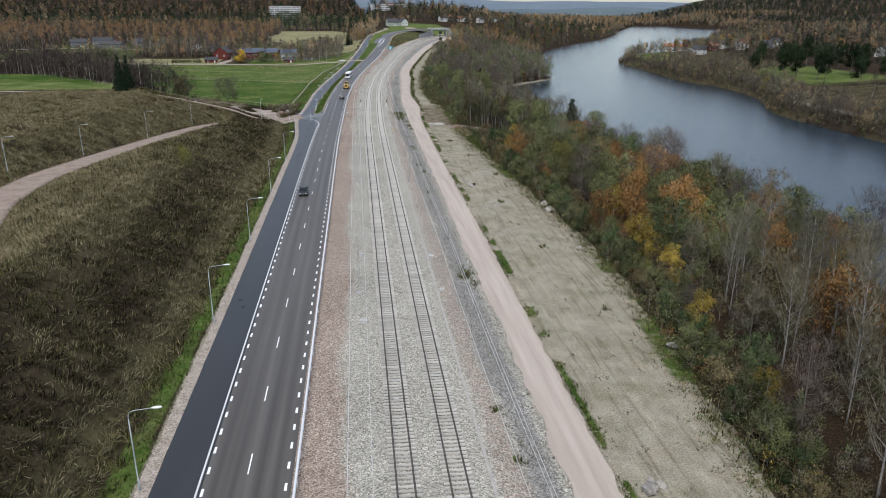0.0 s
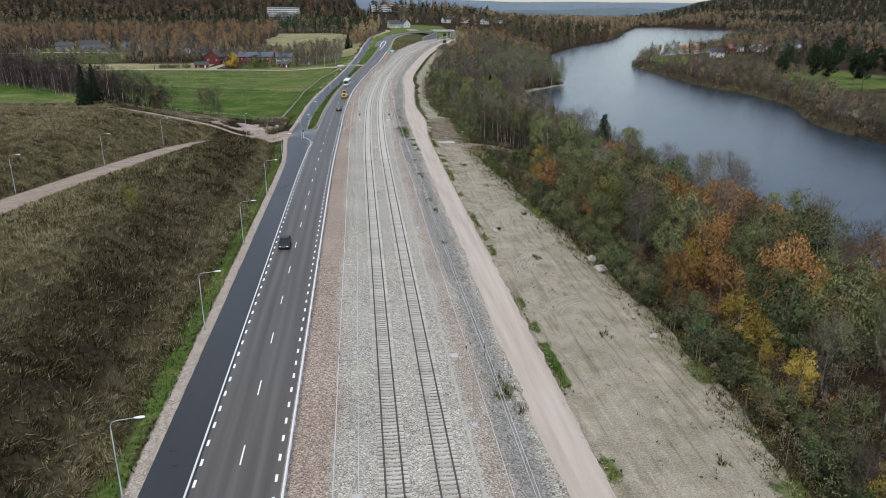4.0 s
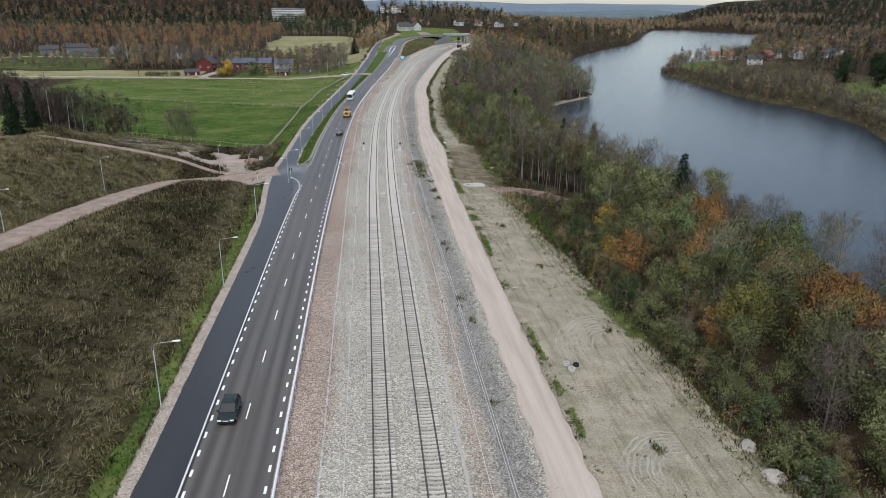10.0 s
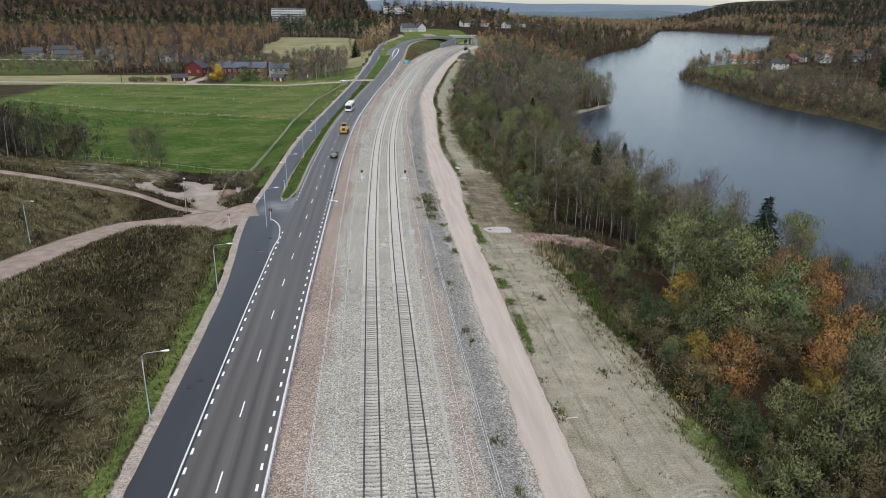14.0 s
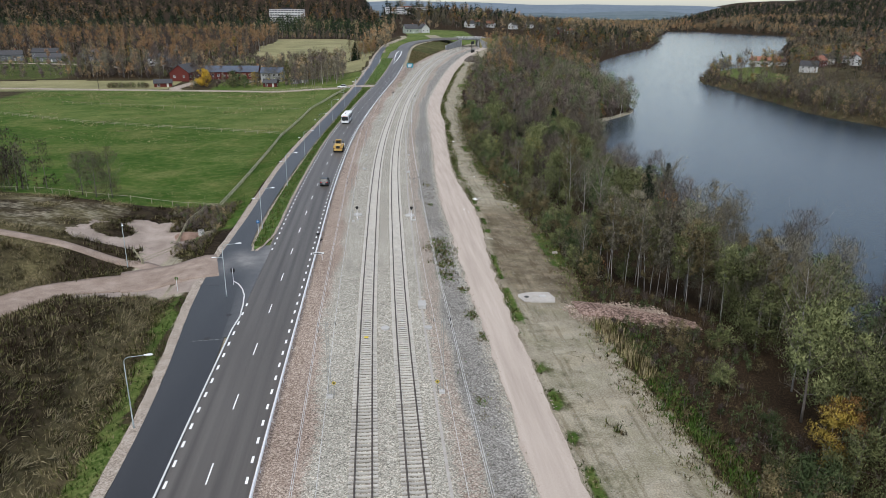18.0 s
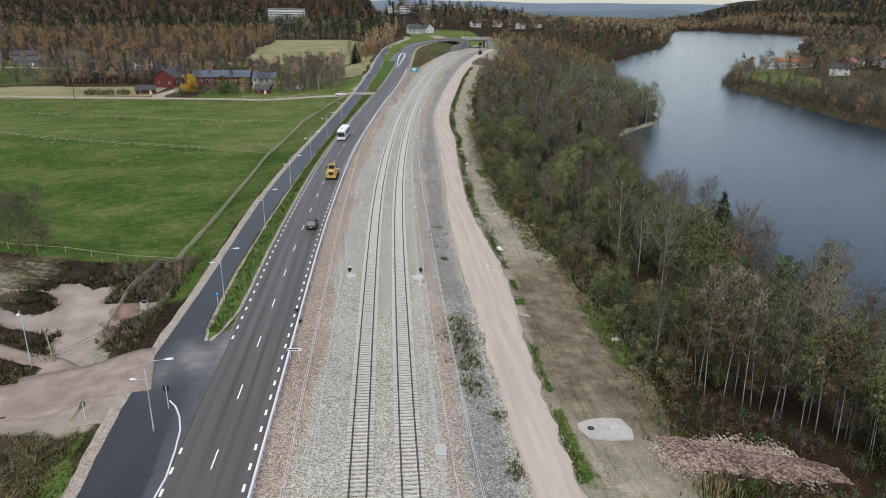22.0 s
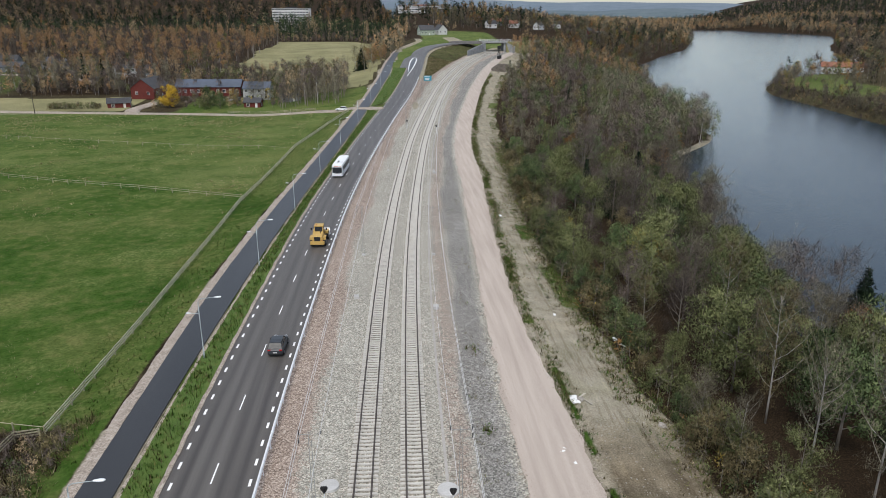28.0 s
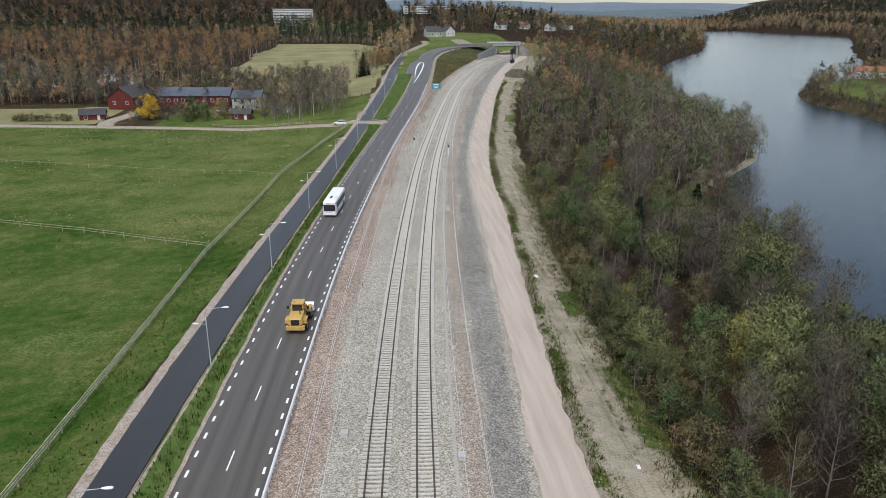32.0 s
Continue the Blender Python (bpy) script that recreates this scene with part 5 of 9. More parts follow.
joined_wood("bridge_wood", wood_places(38, beyond, [(OCHRE, "birch", 4), (HAZEL, "round", 3), (TWIG, "bare", 3), (OLIVE, "round", 2)], 11, 18, 0.17), "orange and bare birches beside the road bridge", WOODS, 38, 0.5, 150)
hill_e = area(rng, 380, 2300, 560, 2900, 17.0, 34000, lambda x, y: x > float(x_bank(min(y, 1760))) + 60 and x / y > 0.36 and not (400 < x < 540 and 790 < y < 925 and (int(x * 3) + int(y)) % 4))
near_e, far_e = [q for q in hill_e if q[1] < 1500], [q for q in hill_e if q[1] >= 1500]
joined_wood("east_shore_forest", wood_places(11, near_e, [(OCHRE, "birch", 3), (HAZEL, "round", 2.5), (TWIG, "bare", 2.5), (PURPLE, "bare", 3), (NEEDLE, "cone", 2.5), (PINE, "round", 2)], 11, 18, 0.26), "mixed autumn forest behind the villas across the river", WOODS, 11, 0.95, 95)
joined_wood("east_hill_forest", wood_places(43, far_e, [(NEEDLE, "cone", 7), (PINE, "round", 3), (HAZEL, "round", 1), (PURPLE, "bare", 1.5)], 14, 22, 0.26), "dark conifer forest over the hill across the river", WOODS, 43, 1.7, 42)
bank_e = scatter(rng, 240, 735, lambda y: x_bank(y) + 1.5, lambda y: x_bank(y) + (36 if 470 < y < 660 else 16), 3.6, 8000)
bank_e = [s for s in bank_e if not (590 < s[1] < 720 and rng.random() < 0.72) or s[1] > 725]
joined_wood("far_bank_wood", wood_places(12, bank_e, [(TWIG, "bare", 4), (PURPLE, "bare", 4), (HAZEL, "round", 3), (TWIG, "bush", 2), (OLIVE, "round", 1), (YELLOW, "round", 0.15)], 5, 12, 0.32), "grey leafless trees and bushes along the far bank", WOODS, 12, 0.38, 190)
tip = area(rng, 280, 420, 690, 790, 7, 700, lambda x, y: x > float(x_bank(y)) + 3 and not (318 < x < 366 and 730 < y < 776))
joined_wood("peninsula_wood", wood_places(13, tip, [(TWIG, "bare", 3), (PURPLE, "bare", 2), (RUST, "round", 2), (YELLOW, "round", 1), (OLIVE, "round", 1.5), (GREEN, "round", 1)], 8, 15, 0.28), "autumn trees round the houses on the peninsula", WOODS, 13, 0.5, 160)
inland = area(rng, 255, 520, 330, 720, 9.5, 3500, lambda x, y: x > float(x_bank(y)) + 48 and not (x < float(x_bank(y)) + 110 and 350 < y < 490) and rng.random() < 0.8)
joined_wood("inland_wood", wood_places(14, inland, [(HAZEL, "round", 3), (RUST, "birch", 1.3), (TWIG, "bare", 3), (PURPLE, "bare", 2), (PINE, "round", 2.6), (NEEDLE, "cone", 2.4), (YELLOW, "round", 0.2)], 10, 17, 0.28), "autumn trees between the houses across the river", WOODS, 14, 0.45, 170)
for x, y, s in ((280, 456, 1.05), (279, 409, 1.0), (288, 391, 0.95), (295, 509, 0.9), (314, 501, 1.0), (325, 500, 1.05), (301, 385, 1.0), (300, 470, 1.0), (306, 455, 1.05), (318, 440, 1.1), (290, 432, 0.95), (330, 470, 1.0), (270, 474, 0.85), (311, 420, 1.0), (324, 405, 1.0), (337, 430, 1.05), (284, 447, 0.95), (303, 492, 0.9)):
    plant("pine", x, y, s * 1.25, x * 1.7, int(x) % 2)
farm_trees = [("birch", -38, 561, 1.15), ("birch", -33, 556, 1.2), ("birch", -29, 563, 1.25), ("birch", -25, 556, 1.2), ("birch", -21, 561, 1.1), ("birch", -36, 570, 1.2), ("birch", -30, 573, 1.2), ("birch", -24, 570, 1.25), ("birch", -18, 568, 1.15), ("bare", -50, 566, 1.0), ("bare", -56, 575, 1.0), ("alder", -44, 569, 0.95), ("bare", -94, 566, 0.9), ("bare", -88, 574, 1.0), ("alder", -72, 549, 0.7), ("green", -66, 551, 0.75), ("bare", -60, 556, 0.7), ("yellow", -54, 556, 0.6), ("rust", -88, 555, 0.6), ("birch", -7, 640, 1.1), ("birch", -3, 646, 1.2), ("fir", -9, 652, 0.9), ("birch", -12, 645, 1.1), ("bare", -120, 588, 1.1), ("birch", -131, 592, 1.2), ("birch", -142, 596, 1.2), ("bare", -152, 601, 1.2), ("birch", -163, 598, 1.25), ("birch", -175, 606, 1.3), ("bare", -112, 596, 1.1)]
for kind, x, y, s in farm_trees:
    plant(kind, x, y, s, x * 2.1, int(abs(x)) % 3, label={"birch": "white-stemmed birch, almost leafless, by the farm", "bare": "leafless tree standing by the farm"}.get(kind, ""))
# the tree with deep yellow leaves before the barn
KINDS["maple"] = ("maple_tree", "broad maple with deep yellow leaves before the red barn", [broadleaf(95, "gold", 8.5, 4.0, 36, 5000, 0.2, 0.2, start=0.15)])
plant("maple", -88.5, 555, 1.05, 0.3)
KINDS["dark_bush"] = ("juniper_tree", "dark green bushy tree before the farm building", [broadleaf(97, "green", 7.5, 3.0, 30, 3600, 0.2, 0.14, start=0.1, upright=0.8)])
plant("dark_bush", -74, 562, 1.05, 0.8)
plant("dark_bush", -71, 560, 0.85, 2.8)
plant("yellow", -62, 562, 0.95, 1.0, 0)
plant("slim_fir", -87.2, 270, 0.93, 0.4, 0, label="dark spruce at the edge of the leafless wood")
plant("slim_fir", -88.2, 282.5, 0.88, 1.4, 0, label="dark spruce at the edge of the leafless wood")
for x, y, k in ((-39.3, 152, 0.42), (-41, 155.5, 0.34)):
    plant("yellow_olive", x, y, k, x, 0, label="low yellow-green bush among dry weeds")
plant("thin", -75, 303, 1.0, 0.6, 0, label="thin brown-olive tree at the end of the wood")
for x, y in ((-60.3, 310), (-57, 308.6), (-54.4, 310.3)):
    plant("bare", x, y, 0.85, x * 3.3, int(abs(x)) % 4, label="leafless bushy tree at the edge of the meadow")
screen = area(rng, -150, -72, 1168, 1181, 4.5, 500)
joined_wood("conifer_screen", wood_places(39, screen, [(NEEDLE, "cone", 3), (PINE, "round", 2), (GREEN, "round", 1)], 19, 25, 0.22), "dark conifers standing before the apartment block", WOODS, 39, 1.0, 110)
scrub = area(rng, -330, -118, 590, 612, 4.4, 2500, lambda x, y: not (-290 < x < -172)) + area(rng, -104, -36, 586, 692, 5.0, 2500, lambda x, y: x < float(x_asphalt(y)) - 36) + area(rng, -96, 30, 962, 985, 5.0, 800)
joined_wood("wood_scrub", wood_places(40, scrub, [(PURPLE, "bare", 3), (TWIG, "bare", 3), (HAZEL, "bush", 3), (OLIVE, "bush", 1.5), (OCHRE, "birch", 1)], 3, 10, 0.28), "grey and brown scrub along the edge of the woods", WOODS, 40, 0.5, 110)
slope = area(rng, -4, 78, 705, 1000, 8.0, 2500, lambda x, y: x > float(x_asphalt(min(y, 700))) - 60 and (x < 14 + 0.05 * (y - 705) or y > 925) and not (28 < x < 108 and 880 < y < 990))
joined_wood("slope_wood", wood_places(41, slope, [(OCHRE, "birch", 3), (HAZEL, "round", 3), (NEEDLE, "cone", 1.5), (TWIG, "bare", 2)], 6, 13, 0.24), "orange birches and conifers on the slope by the villas", WOODS, 41, 0.7, 100)
grove = area(rng, -42, -14, 541, 584, 3.2, 600, lambda x, y: not (-46 < x < -33 and 560 < y < 574))
joined_wood("farm_grove", wood_places(33, grove, [(PURPLE, "bare", 4), (TWIG, "bare", 3), (HAZEL, "bare", 2), (OLIVE, "bush", 0.6)], 11, 17, 0.19), "dense leafless grove beside the farm", WOODS, 33, 0.3, 260)
hedge = area(rng, -94, -42, 551, 566, 3.0, 700, lambda x, y: not (-93 < x < -83) and not (-60 < x < -46 and y < 562))
joined_wood("farm_bushes", wood_places(34, hedge, [(PURPLE, "bare", 2), (OLIVE, "bush", 3), (GREEN, "bush", 2), (HAZEL, "bush", 2), (YELLOW, "bush", 0.3)], 2.5, 8, 0.3), "garden bushes and small trees before the farm", WOODS, 34, 0.3, 160)
row = area(rng, -137, -116, 551.5, 554.5, 1.1, 600, lambda x, y: not -123 < x < -121.5)
joined_wood("field_hedge", wood_places(36, row, [(BROWN, "round", 2), (OLIVE, "round", 2), (TWIG, "round", 1)], 2.2, 3.2, 0.42), "low olive-brown hedge along the farm lane", WOODS, 36, 0.22, 130)
garden = area(rng, -288, -172, 596, 694, 7.5, 900) + area(rng, -290, -172, 744, 760, 6, 300)
joined_wood("garden_trees", wood_places(44, garden, [(PURPLE, "bare", 3), (HAZEL, "bush", 3), (GREEN, "bush", 1.5), (OLIVE, "bush", 2), (NEEDLE, "cone", 0.5)], 3, 7, 0.34), "hedges and small trees in the gardens by the wood", WOODS, 44, 0.4, 120)
wood_front = area(rng, -300, -104, 596, 640, 6.0, 1500, lambda x, y: not (-290 < x < -172))
joined_wood("wood_edge_trees", wood_places(35, wood_front, [(TWIG, "bare", 4), (PURPLE, "bare", 4), (OCHRE, "birch", 2.5), (HAZEL, "birch", 1.5), (NEEDLE, "cone", 0.5)], 10, 18, 0.17), "leafless birches along the edge of the wood", WOODS, 35, 0.45, 170)
row = scatter(rng, 668, 712, lambda y: x_asphalt(y) - 17, lambda y: x_asphalt(y) - 4, 3.2, 400)
joined_wood("roadside_birch_row", wood_places(15, row, [(OCHRE, "round", 4), (YELLOW, "round", 0.5), (HAZEL, "round", 2)], 7, 10, 0.25), "low orange birches beside the road bend", WOODS, 15, 0.35, 160)

# blue-grey of distance: aerial haze is put into the hills' base colour
HAZE = material("far_hills_haze", [(0.11, 0.145, 0.18), (0.135, 0.17, 0.205), (0.16, 0.2, 0.24)], 0.004, 0.03, 1.0)
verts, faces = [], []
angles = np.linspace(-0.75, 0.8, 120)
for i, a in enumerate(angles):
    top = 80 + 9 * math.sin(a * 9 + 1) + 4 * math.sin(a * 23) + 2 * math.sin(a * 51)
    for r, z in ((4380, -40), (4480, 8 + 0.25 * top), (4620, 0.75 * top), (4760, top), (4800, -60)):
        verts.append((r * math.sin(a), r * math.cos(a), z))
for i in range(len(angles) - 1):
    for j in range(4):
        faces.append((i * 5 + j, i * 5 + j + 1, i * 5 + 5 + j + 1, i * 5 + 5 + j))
tagged(new("far_hills_backdrop", raw_mesh("far_hills_backdrop", verts, faces, HAZE)), "low wooded hills on the horizon, with blue-grey haze in their colour", "hills", kind="structure")
# nearer ridge: a thinner haze is mixed into its dark blue-grey
RIDGE = material("hazy_wooded_ridge", [(0.075, 0.1, 0.115), (0.1, 0.13, 0.145), (0.125, 0.155, 0.17)], 0.004, 0.03, 1.0)
verts, faces = [], []
for i, a in enumerate(angles):
    top = 33 + 6 * math.sin(a * 17 + 2) + 4 * math.sin(a * 41) + 1.5 * math.sin(a * 90)
    for r, z in ((3760, -10), (3800, 0.6 * top), (3900, top), (4000, -20)):
        verts.append((r * math.sin(a), r * math.cos(a), z))
for i in range(len(angles) - 1):
    for j in range(3):
        faces.append((i * 4 + j, i * 4 + j + 1, i * 4 + 4 + j + 1, i * 4 + 4 + j))
tagged(new("far_ridge_backdrop", raw_mesh("far_ridge_backdrop", verts, faces, RIDGE)), "low dark wooded ridge behind the lake, with haze in its blue-grey colour", "hills", kind="structure")
tagged(new("lake", raw_mesh("lake", [(420, 3150, 7), (1150, 3000, 7), (1420, 3760, 7), (420, 3900, 7)], [(0, 1, 2, 3)], WATER)), "pale distant lake", "lake", kind="structure")

# ---- houses ----
RED_WALL = material("falun_red_boards", [(0.09, 0.02, 0.016), (0.125, 0.028, 0.022), (0.16, 0.038, 0.03)], 1.0, 8, 0.9, 0.2, each=0.1)
WHITE_WALL = material("white_render", [(0.48, 0.48, 0.465), (0.58, 0.58, 0.565), (0.66, 0.66, 0.645)], 0.6, 8, 0.85, 0.1, each=0.08)
GREY_WALL = material("grey_boards", [(0.13, 0.14, 0.145), (0.18, 0.19, 0.195), (0.24, 0.25, 0.25)], 0.6, 8, 0.85, 0.1, each=0.15)
PALE_GREEN_WALL = material("pale_green_boards", [(0.3, 0.34, 0.28), (0.38, 0.42, 0.35)], 0.6, 8, 0.85, 0.1)
OLD_WHITE = material("weathered_white_boards", [(0.33, 0.33, 0.32), (0.42, 0.42, 0.405)], 0.6, 8, 0.85, 0.1)
BRICK_WALL = material("brick_wall", [(0.26, 0.12, 0.085), (0.34, 0.17, 0.12), (0.4, 0.22, 0.16)], 0.8, 12, 0.9, 0.1)
BLUE_ROOF = material("blue_grey_sheet_roof", [(0.06, 0.075, 0.1), (0.085, 0.1, 0.13), (0.11, 0.13, 0.16)], 0.5, 10, 0.5, 0.05, each=0.1)
DARK_ROOF = material("dark_tile_roof", [(0.035, 0.035, 0.038), (0.055, 0.055, 0.058), (0.08, 0.08, 0.08)], 0.8, 10, 0.8, 0.2, each=0.15)
RED_ROOF = material("red_tile_roof", [(0.2, 0.08, 0.05), (0.28, 0.12, 0.08), (0.34, 0.16, 0.11)], 0.8, 10, 0.8, 0.2)
TRIM = material("white_trim", [(0.62, 0.62, 0.6), (0.72, 0.72, 0.7)], 2, 12, 0.7)
GLASS = material("dark_window_glass", [(0.015, 0.018, 0.022), (0.03, 0.035, 0.042)], 0.5, 3, 0.08, spec=0.6)


def house(x, y, turn, w, d, h, rise, wall, roof, label, name="house", rows=1, cols=4, chimney=True, door=True, eave=0.4, flat=False, z=None, bands=False):
    """A house w wide along its ridge and d deep, with gables, windows, door and chimney."""
    z = ground_at(x, y) - 0.25 if z is None else z
    root = thing(name, label, name.replace("_", " "), at=Matrix.Translation((x, y, z)) @ Matrix.Rotation(radians(turn), 4, "Z"))
    bm = bmesh.new()
    a, b = w / 2, d / 2
    if flat:
        box(bm, 0, 0, h / 2, w, d, h)
    else:
        lo = [bm.verts.new(p) for p in ((-a, -b, 0), (a, -b, 0), (a, b, 0), (-a, b, 0))]
        hi = [bm.verts.new(p) for p in ((-a, -b, h), (a, -b, h), (a, b, h), (-a, b, h))]
        rg = [bm.verts.new(p) for p in ((-a, 0, h + rise - 0.05), (a, 0, h + rise - 0.05))]
        for i in range(4):
            j = (i + 1) % 4
            bm.faces.new((lo[i], lo[j], hi[j], hi[i]))
        bm.faces.new((hi[1], hi[2], rg[1]))
        bm.faces.new((hi[3], hi[0], rg[0]))
    part("wall", bm, wall, root)
    bm = bmesh.new()
    if flat:
        box(bm, 0, 0, h + 0.15, w + 0.4, d + 0.4, 0.3)
        box(bm, 0, 0, h + 1.0, w * 0.3, d * 0.4, 1.8)
    else:
        k = rise / b
        ang = math.atan2(rise, b)
        ln = math.hypot(b + eave, (b + eave) * k)
        for s in (-1, 1):
            m = Matrix.Translation((0, s * (b + eave) / 2, h + rise - (b + eave) * k / 2 + 0.1)) @ Matrix.Rotation(-s * ang, 4, "X")
            box(bm, 0, 0, 0, w + 2 * eave, ln, 0.16, m=m)
    rf = part("roof", bm, roof, root)
    if chimney and not flat:
        bm = bmesh.new()
        box(bm, w * 0.18, 0.3, h + rise + 0.5, 0.7, 0.7, 1.6)
        box(bm, w * 0.18, 0.3, h + rise + 1.32, 0.9, 0.9, 0.12)
        part("chimney", bm, BRICK_WALL, rf)

    def window(px, py, pz, ww, hh, face):
        bm = bmesh.new()
        t = 0.09
        m = Matrix.Translation((px, py, pz)) @ Matrix.Rotation(face, 4, "Z")
        for sx, sz, bw, bh in ((0, hh / 2, ww + 2 * t, t), (0, -hh / 2, ww + 2 * t, t), (-ww / 2, 0, t, hh), (ww / 2, 0, t, hh), (0, 0, 0.06, hh)):
            box(bm, sx, -0.03, sz, bw, 0.1, bh, m=m)
        fr = part("window", bm, TRIM, root)
        bm = bmesh.new()
        box(bm, 0, -0.01, 0, ww - t, 0.05, hh - t, m=m)
        part("pane", bm, GLASS, fr)
    for r in range(rows):
        pz = h * (r + 0.55) / rows
        for c in range(cols):
            px = -a + w * (c + 0.5) / cols
            if door and r == 0 and c == cols // 2:
                continue
            ww = w / cols * 0.8 if bands else 1.2
            window(px, -b, pz, ww, 1.35, 0.0)
        for c in range(max(1, int(d / 4))):
            py = -b + d * (c + 0.5) / max(1, int(d / 4))
            window(a, py, pz, 1.1, 1.3, math.pi / 2)
            window(-a, py, pz, 1.1, 1.3, -math.pi / 2)
    if door:
        bm = bmesh.new()
        box(bm, -a + w * (cols // 2 + 0.5) / cols, -b - 0.03, 1.05, 1.0, 0.08, 2.1, 0.02)
        part("door", bm, TRIM, root)
    return root


house(-105, 586, 80, 16, 11, 5.0, 4.0, RED_WALL, DARK_ROOF, "large red wooden barn with white-edged gable", "barn", 1, 3, False)
house(-79, 592, -2, 30, 10, 4.2, 3.0, RED_WALL, BLUE_ROOF, "long red farm building under a blue-grey roof", "farm_building", 1, 10, False)
house(-54.5, 579, -6, 12, 8, 5.2, 2.6, OLD_WHITE, BLUE_ROOF, "white two-storey farmhouse with a blue-grey roof", "farmhouse", 2, 4)
house(-110, 558, 14, 9, 6, 2.3, 1.8, RED_WALL, DARK_ROOF, "small red shed by the farm lane", "shed", 1, 2, False)
house(-53, 556, -5, 7, 5, 2.4, 1.6, RED_WALL, DARK_ROOF, "small red outhouse with a white window", "shed", 1, 2, False)
house(-39, 568, 0, 9, 6, 2.6, 0.9, GREY_WALL, DARK_ROOF, "low dark open shelter among trees", "shed", 1, 2, False)
house(-243, 738, 5, 18, 9, 4.6, 2.8, GREY_WALL, DARK_ROOF, "grey house with a dark roof at the wood's edge", "house", 1, 5)
house(-226, 706, -8, 22, 9, 3.4, 2.6, GREY_WALL, DARK_ROOF, "long low grey house with a dark roof", "house", 1, 6)
house(-206, 724, 70, 13, 9, 4.8, 2.8, GREY_WALL, BLUE_ROOF, "grey house half hidden by trees", "house", 2, 3)
house(-258, 716, 20, 14, 9, 4.6, 2.8, GREY_WALL, DARK_ROOF, "grey house behind garden bushes", "house", 1, 4)
house(-190, 702, -15, 15, 9, 4.2, 2.6, GREY_WALL, DARK_ROOF, "low dark house among garden trees", "house", 1, 4)
house(-145, 672, 25, 11, 8, 5.4, 3.2, WHITE_WALL, DARK_ROOF, "white villa among the birches", "house", 2, 3)
house(-130, 664, 10, 9, 7, 4.6, 3.0, GREY_WALL, DARK_ROOF, "small grey villa among the birches", "house", 1, 3)
house(-111, 1190, -6, 46, 14, 28, 0, WHITE_WALL, DARK_ROOF, "white many-storeyed apartment block above the woods", "apartment_block", 9, 12, False, False, flat=True, bands=True)
house(62, 1405, 6, 70, 13, 11, 0, WHITE_WALL, RED_ROOF, "pale apartment block with a reddish roof on the hill", "apartment_block", 3, 14, False, False, flat=True, bands=True)
house(43, 925, 15, 14, 10, 4.8, 4.2, PALE_GREEN_WALL, DARK_ROOF, "pale green villa with white gables on the hill", "house", 1, 4)
house(57, 934, -70, 11, 9, 4.8, 4.2, WHITE_WALL, DARK_ROOF, "white gabled villa on the hill", "house", 1, 3)
for i, (x, y, t, wl, rf) in enumerate(((120, 1040, 20, WHITE_WALL, DARK_ROOF), (150, 1065, -30, WHITE_WALL, RED_ROOF), (175, 1050, 50, WHITE_WALL, DARK_ROOF), (135, 1100, 10, GREY_WALL, RED_ROOF), (205, 1095, -20, WHITE_WALL, DARK_ROOF), (240, 1080, 35, RED_WALL, DARK_ROOF), (265, 1125, 5, WHITE_WALL, RED_ROOF))):
    house(x, y, t, 11, 8, 4.8, 3.2, wl, rf, "small villa on the wooded slope above the river", "house", 1, 3)
house(405, 1500, 8, 70, 26, 8, 0, WHITE_WALL, GREY_WALL, "large white industrial building by the river", "industrial_building", 1, 10, False, False, flat=True, bands=True)
house(470, 1530, -10, 45, 20, 7, 0, WHITE_WALL, GREY_WALL, "low white workshop hall by the river", "industrial_building", 1, 7, False, False, flat=True, bands=True)
house(343, 757, -25, 28, 10, 5.0, 3.2, WHITE_WALL, RED_ROOF, "long house with a red tile roof on the peninsula", "house", 1, 7)
for x, y, t, wl, rf in ((457, 846, 25, WHITE_WALL, DARK_ROOF), (471, 866, -20, WHITE_WALL, DARK_ROOF), (486, 850, 50, WHITE_WALL, RED_ROOF), (502, 905, 10, WHITE_WALL, DARK_ROOF), (440, 836, -35, WHITE_WALL, DARK_ROOF), (520, 882, 15, RED_WALL, DARK_ROOF), (430, 872, 60, WHITE_WALL, DARK_ROOF), (322, 664, -30, WHITE_WALL, DARK_ROOF), (352, 700, 30, RED_WALL, RED_ROOF), (368, 716, -15, WHITE_WALL, DARK_ROOF), (380, 696, 60, WHITE_WALL, DARK_ROOF), (395, 722, 10, WHITE_WALL, RED_ROOF), (410, 700, -40, GREY_WALL, DARK_ROOF), (440, 735, 15, WHITE_WALL, DARK_ROOF), (430, 560, 40, WHITE_WALL, DARK_ROOF), (420, 590, -20, WHITE_WALL, RED_ROOF), (455, 575, 10, GREY_WALL, DARK_ROOF)):
    house(x, y, t, 12, 8, 5.0, 3.4, wl, rf, "villa among the autumn trees across the river", "house", 2, 3)
house(930, 2420, 20, 30, 18, 11, 7, WHITE_WALL, DARK_ROOF, "white manor house at the head of the river", "house", 2, 5)

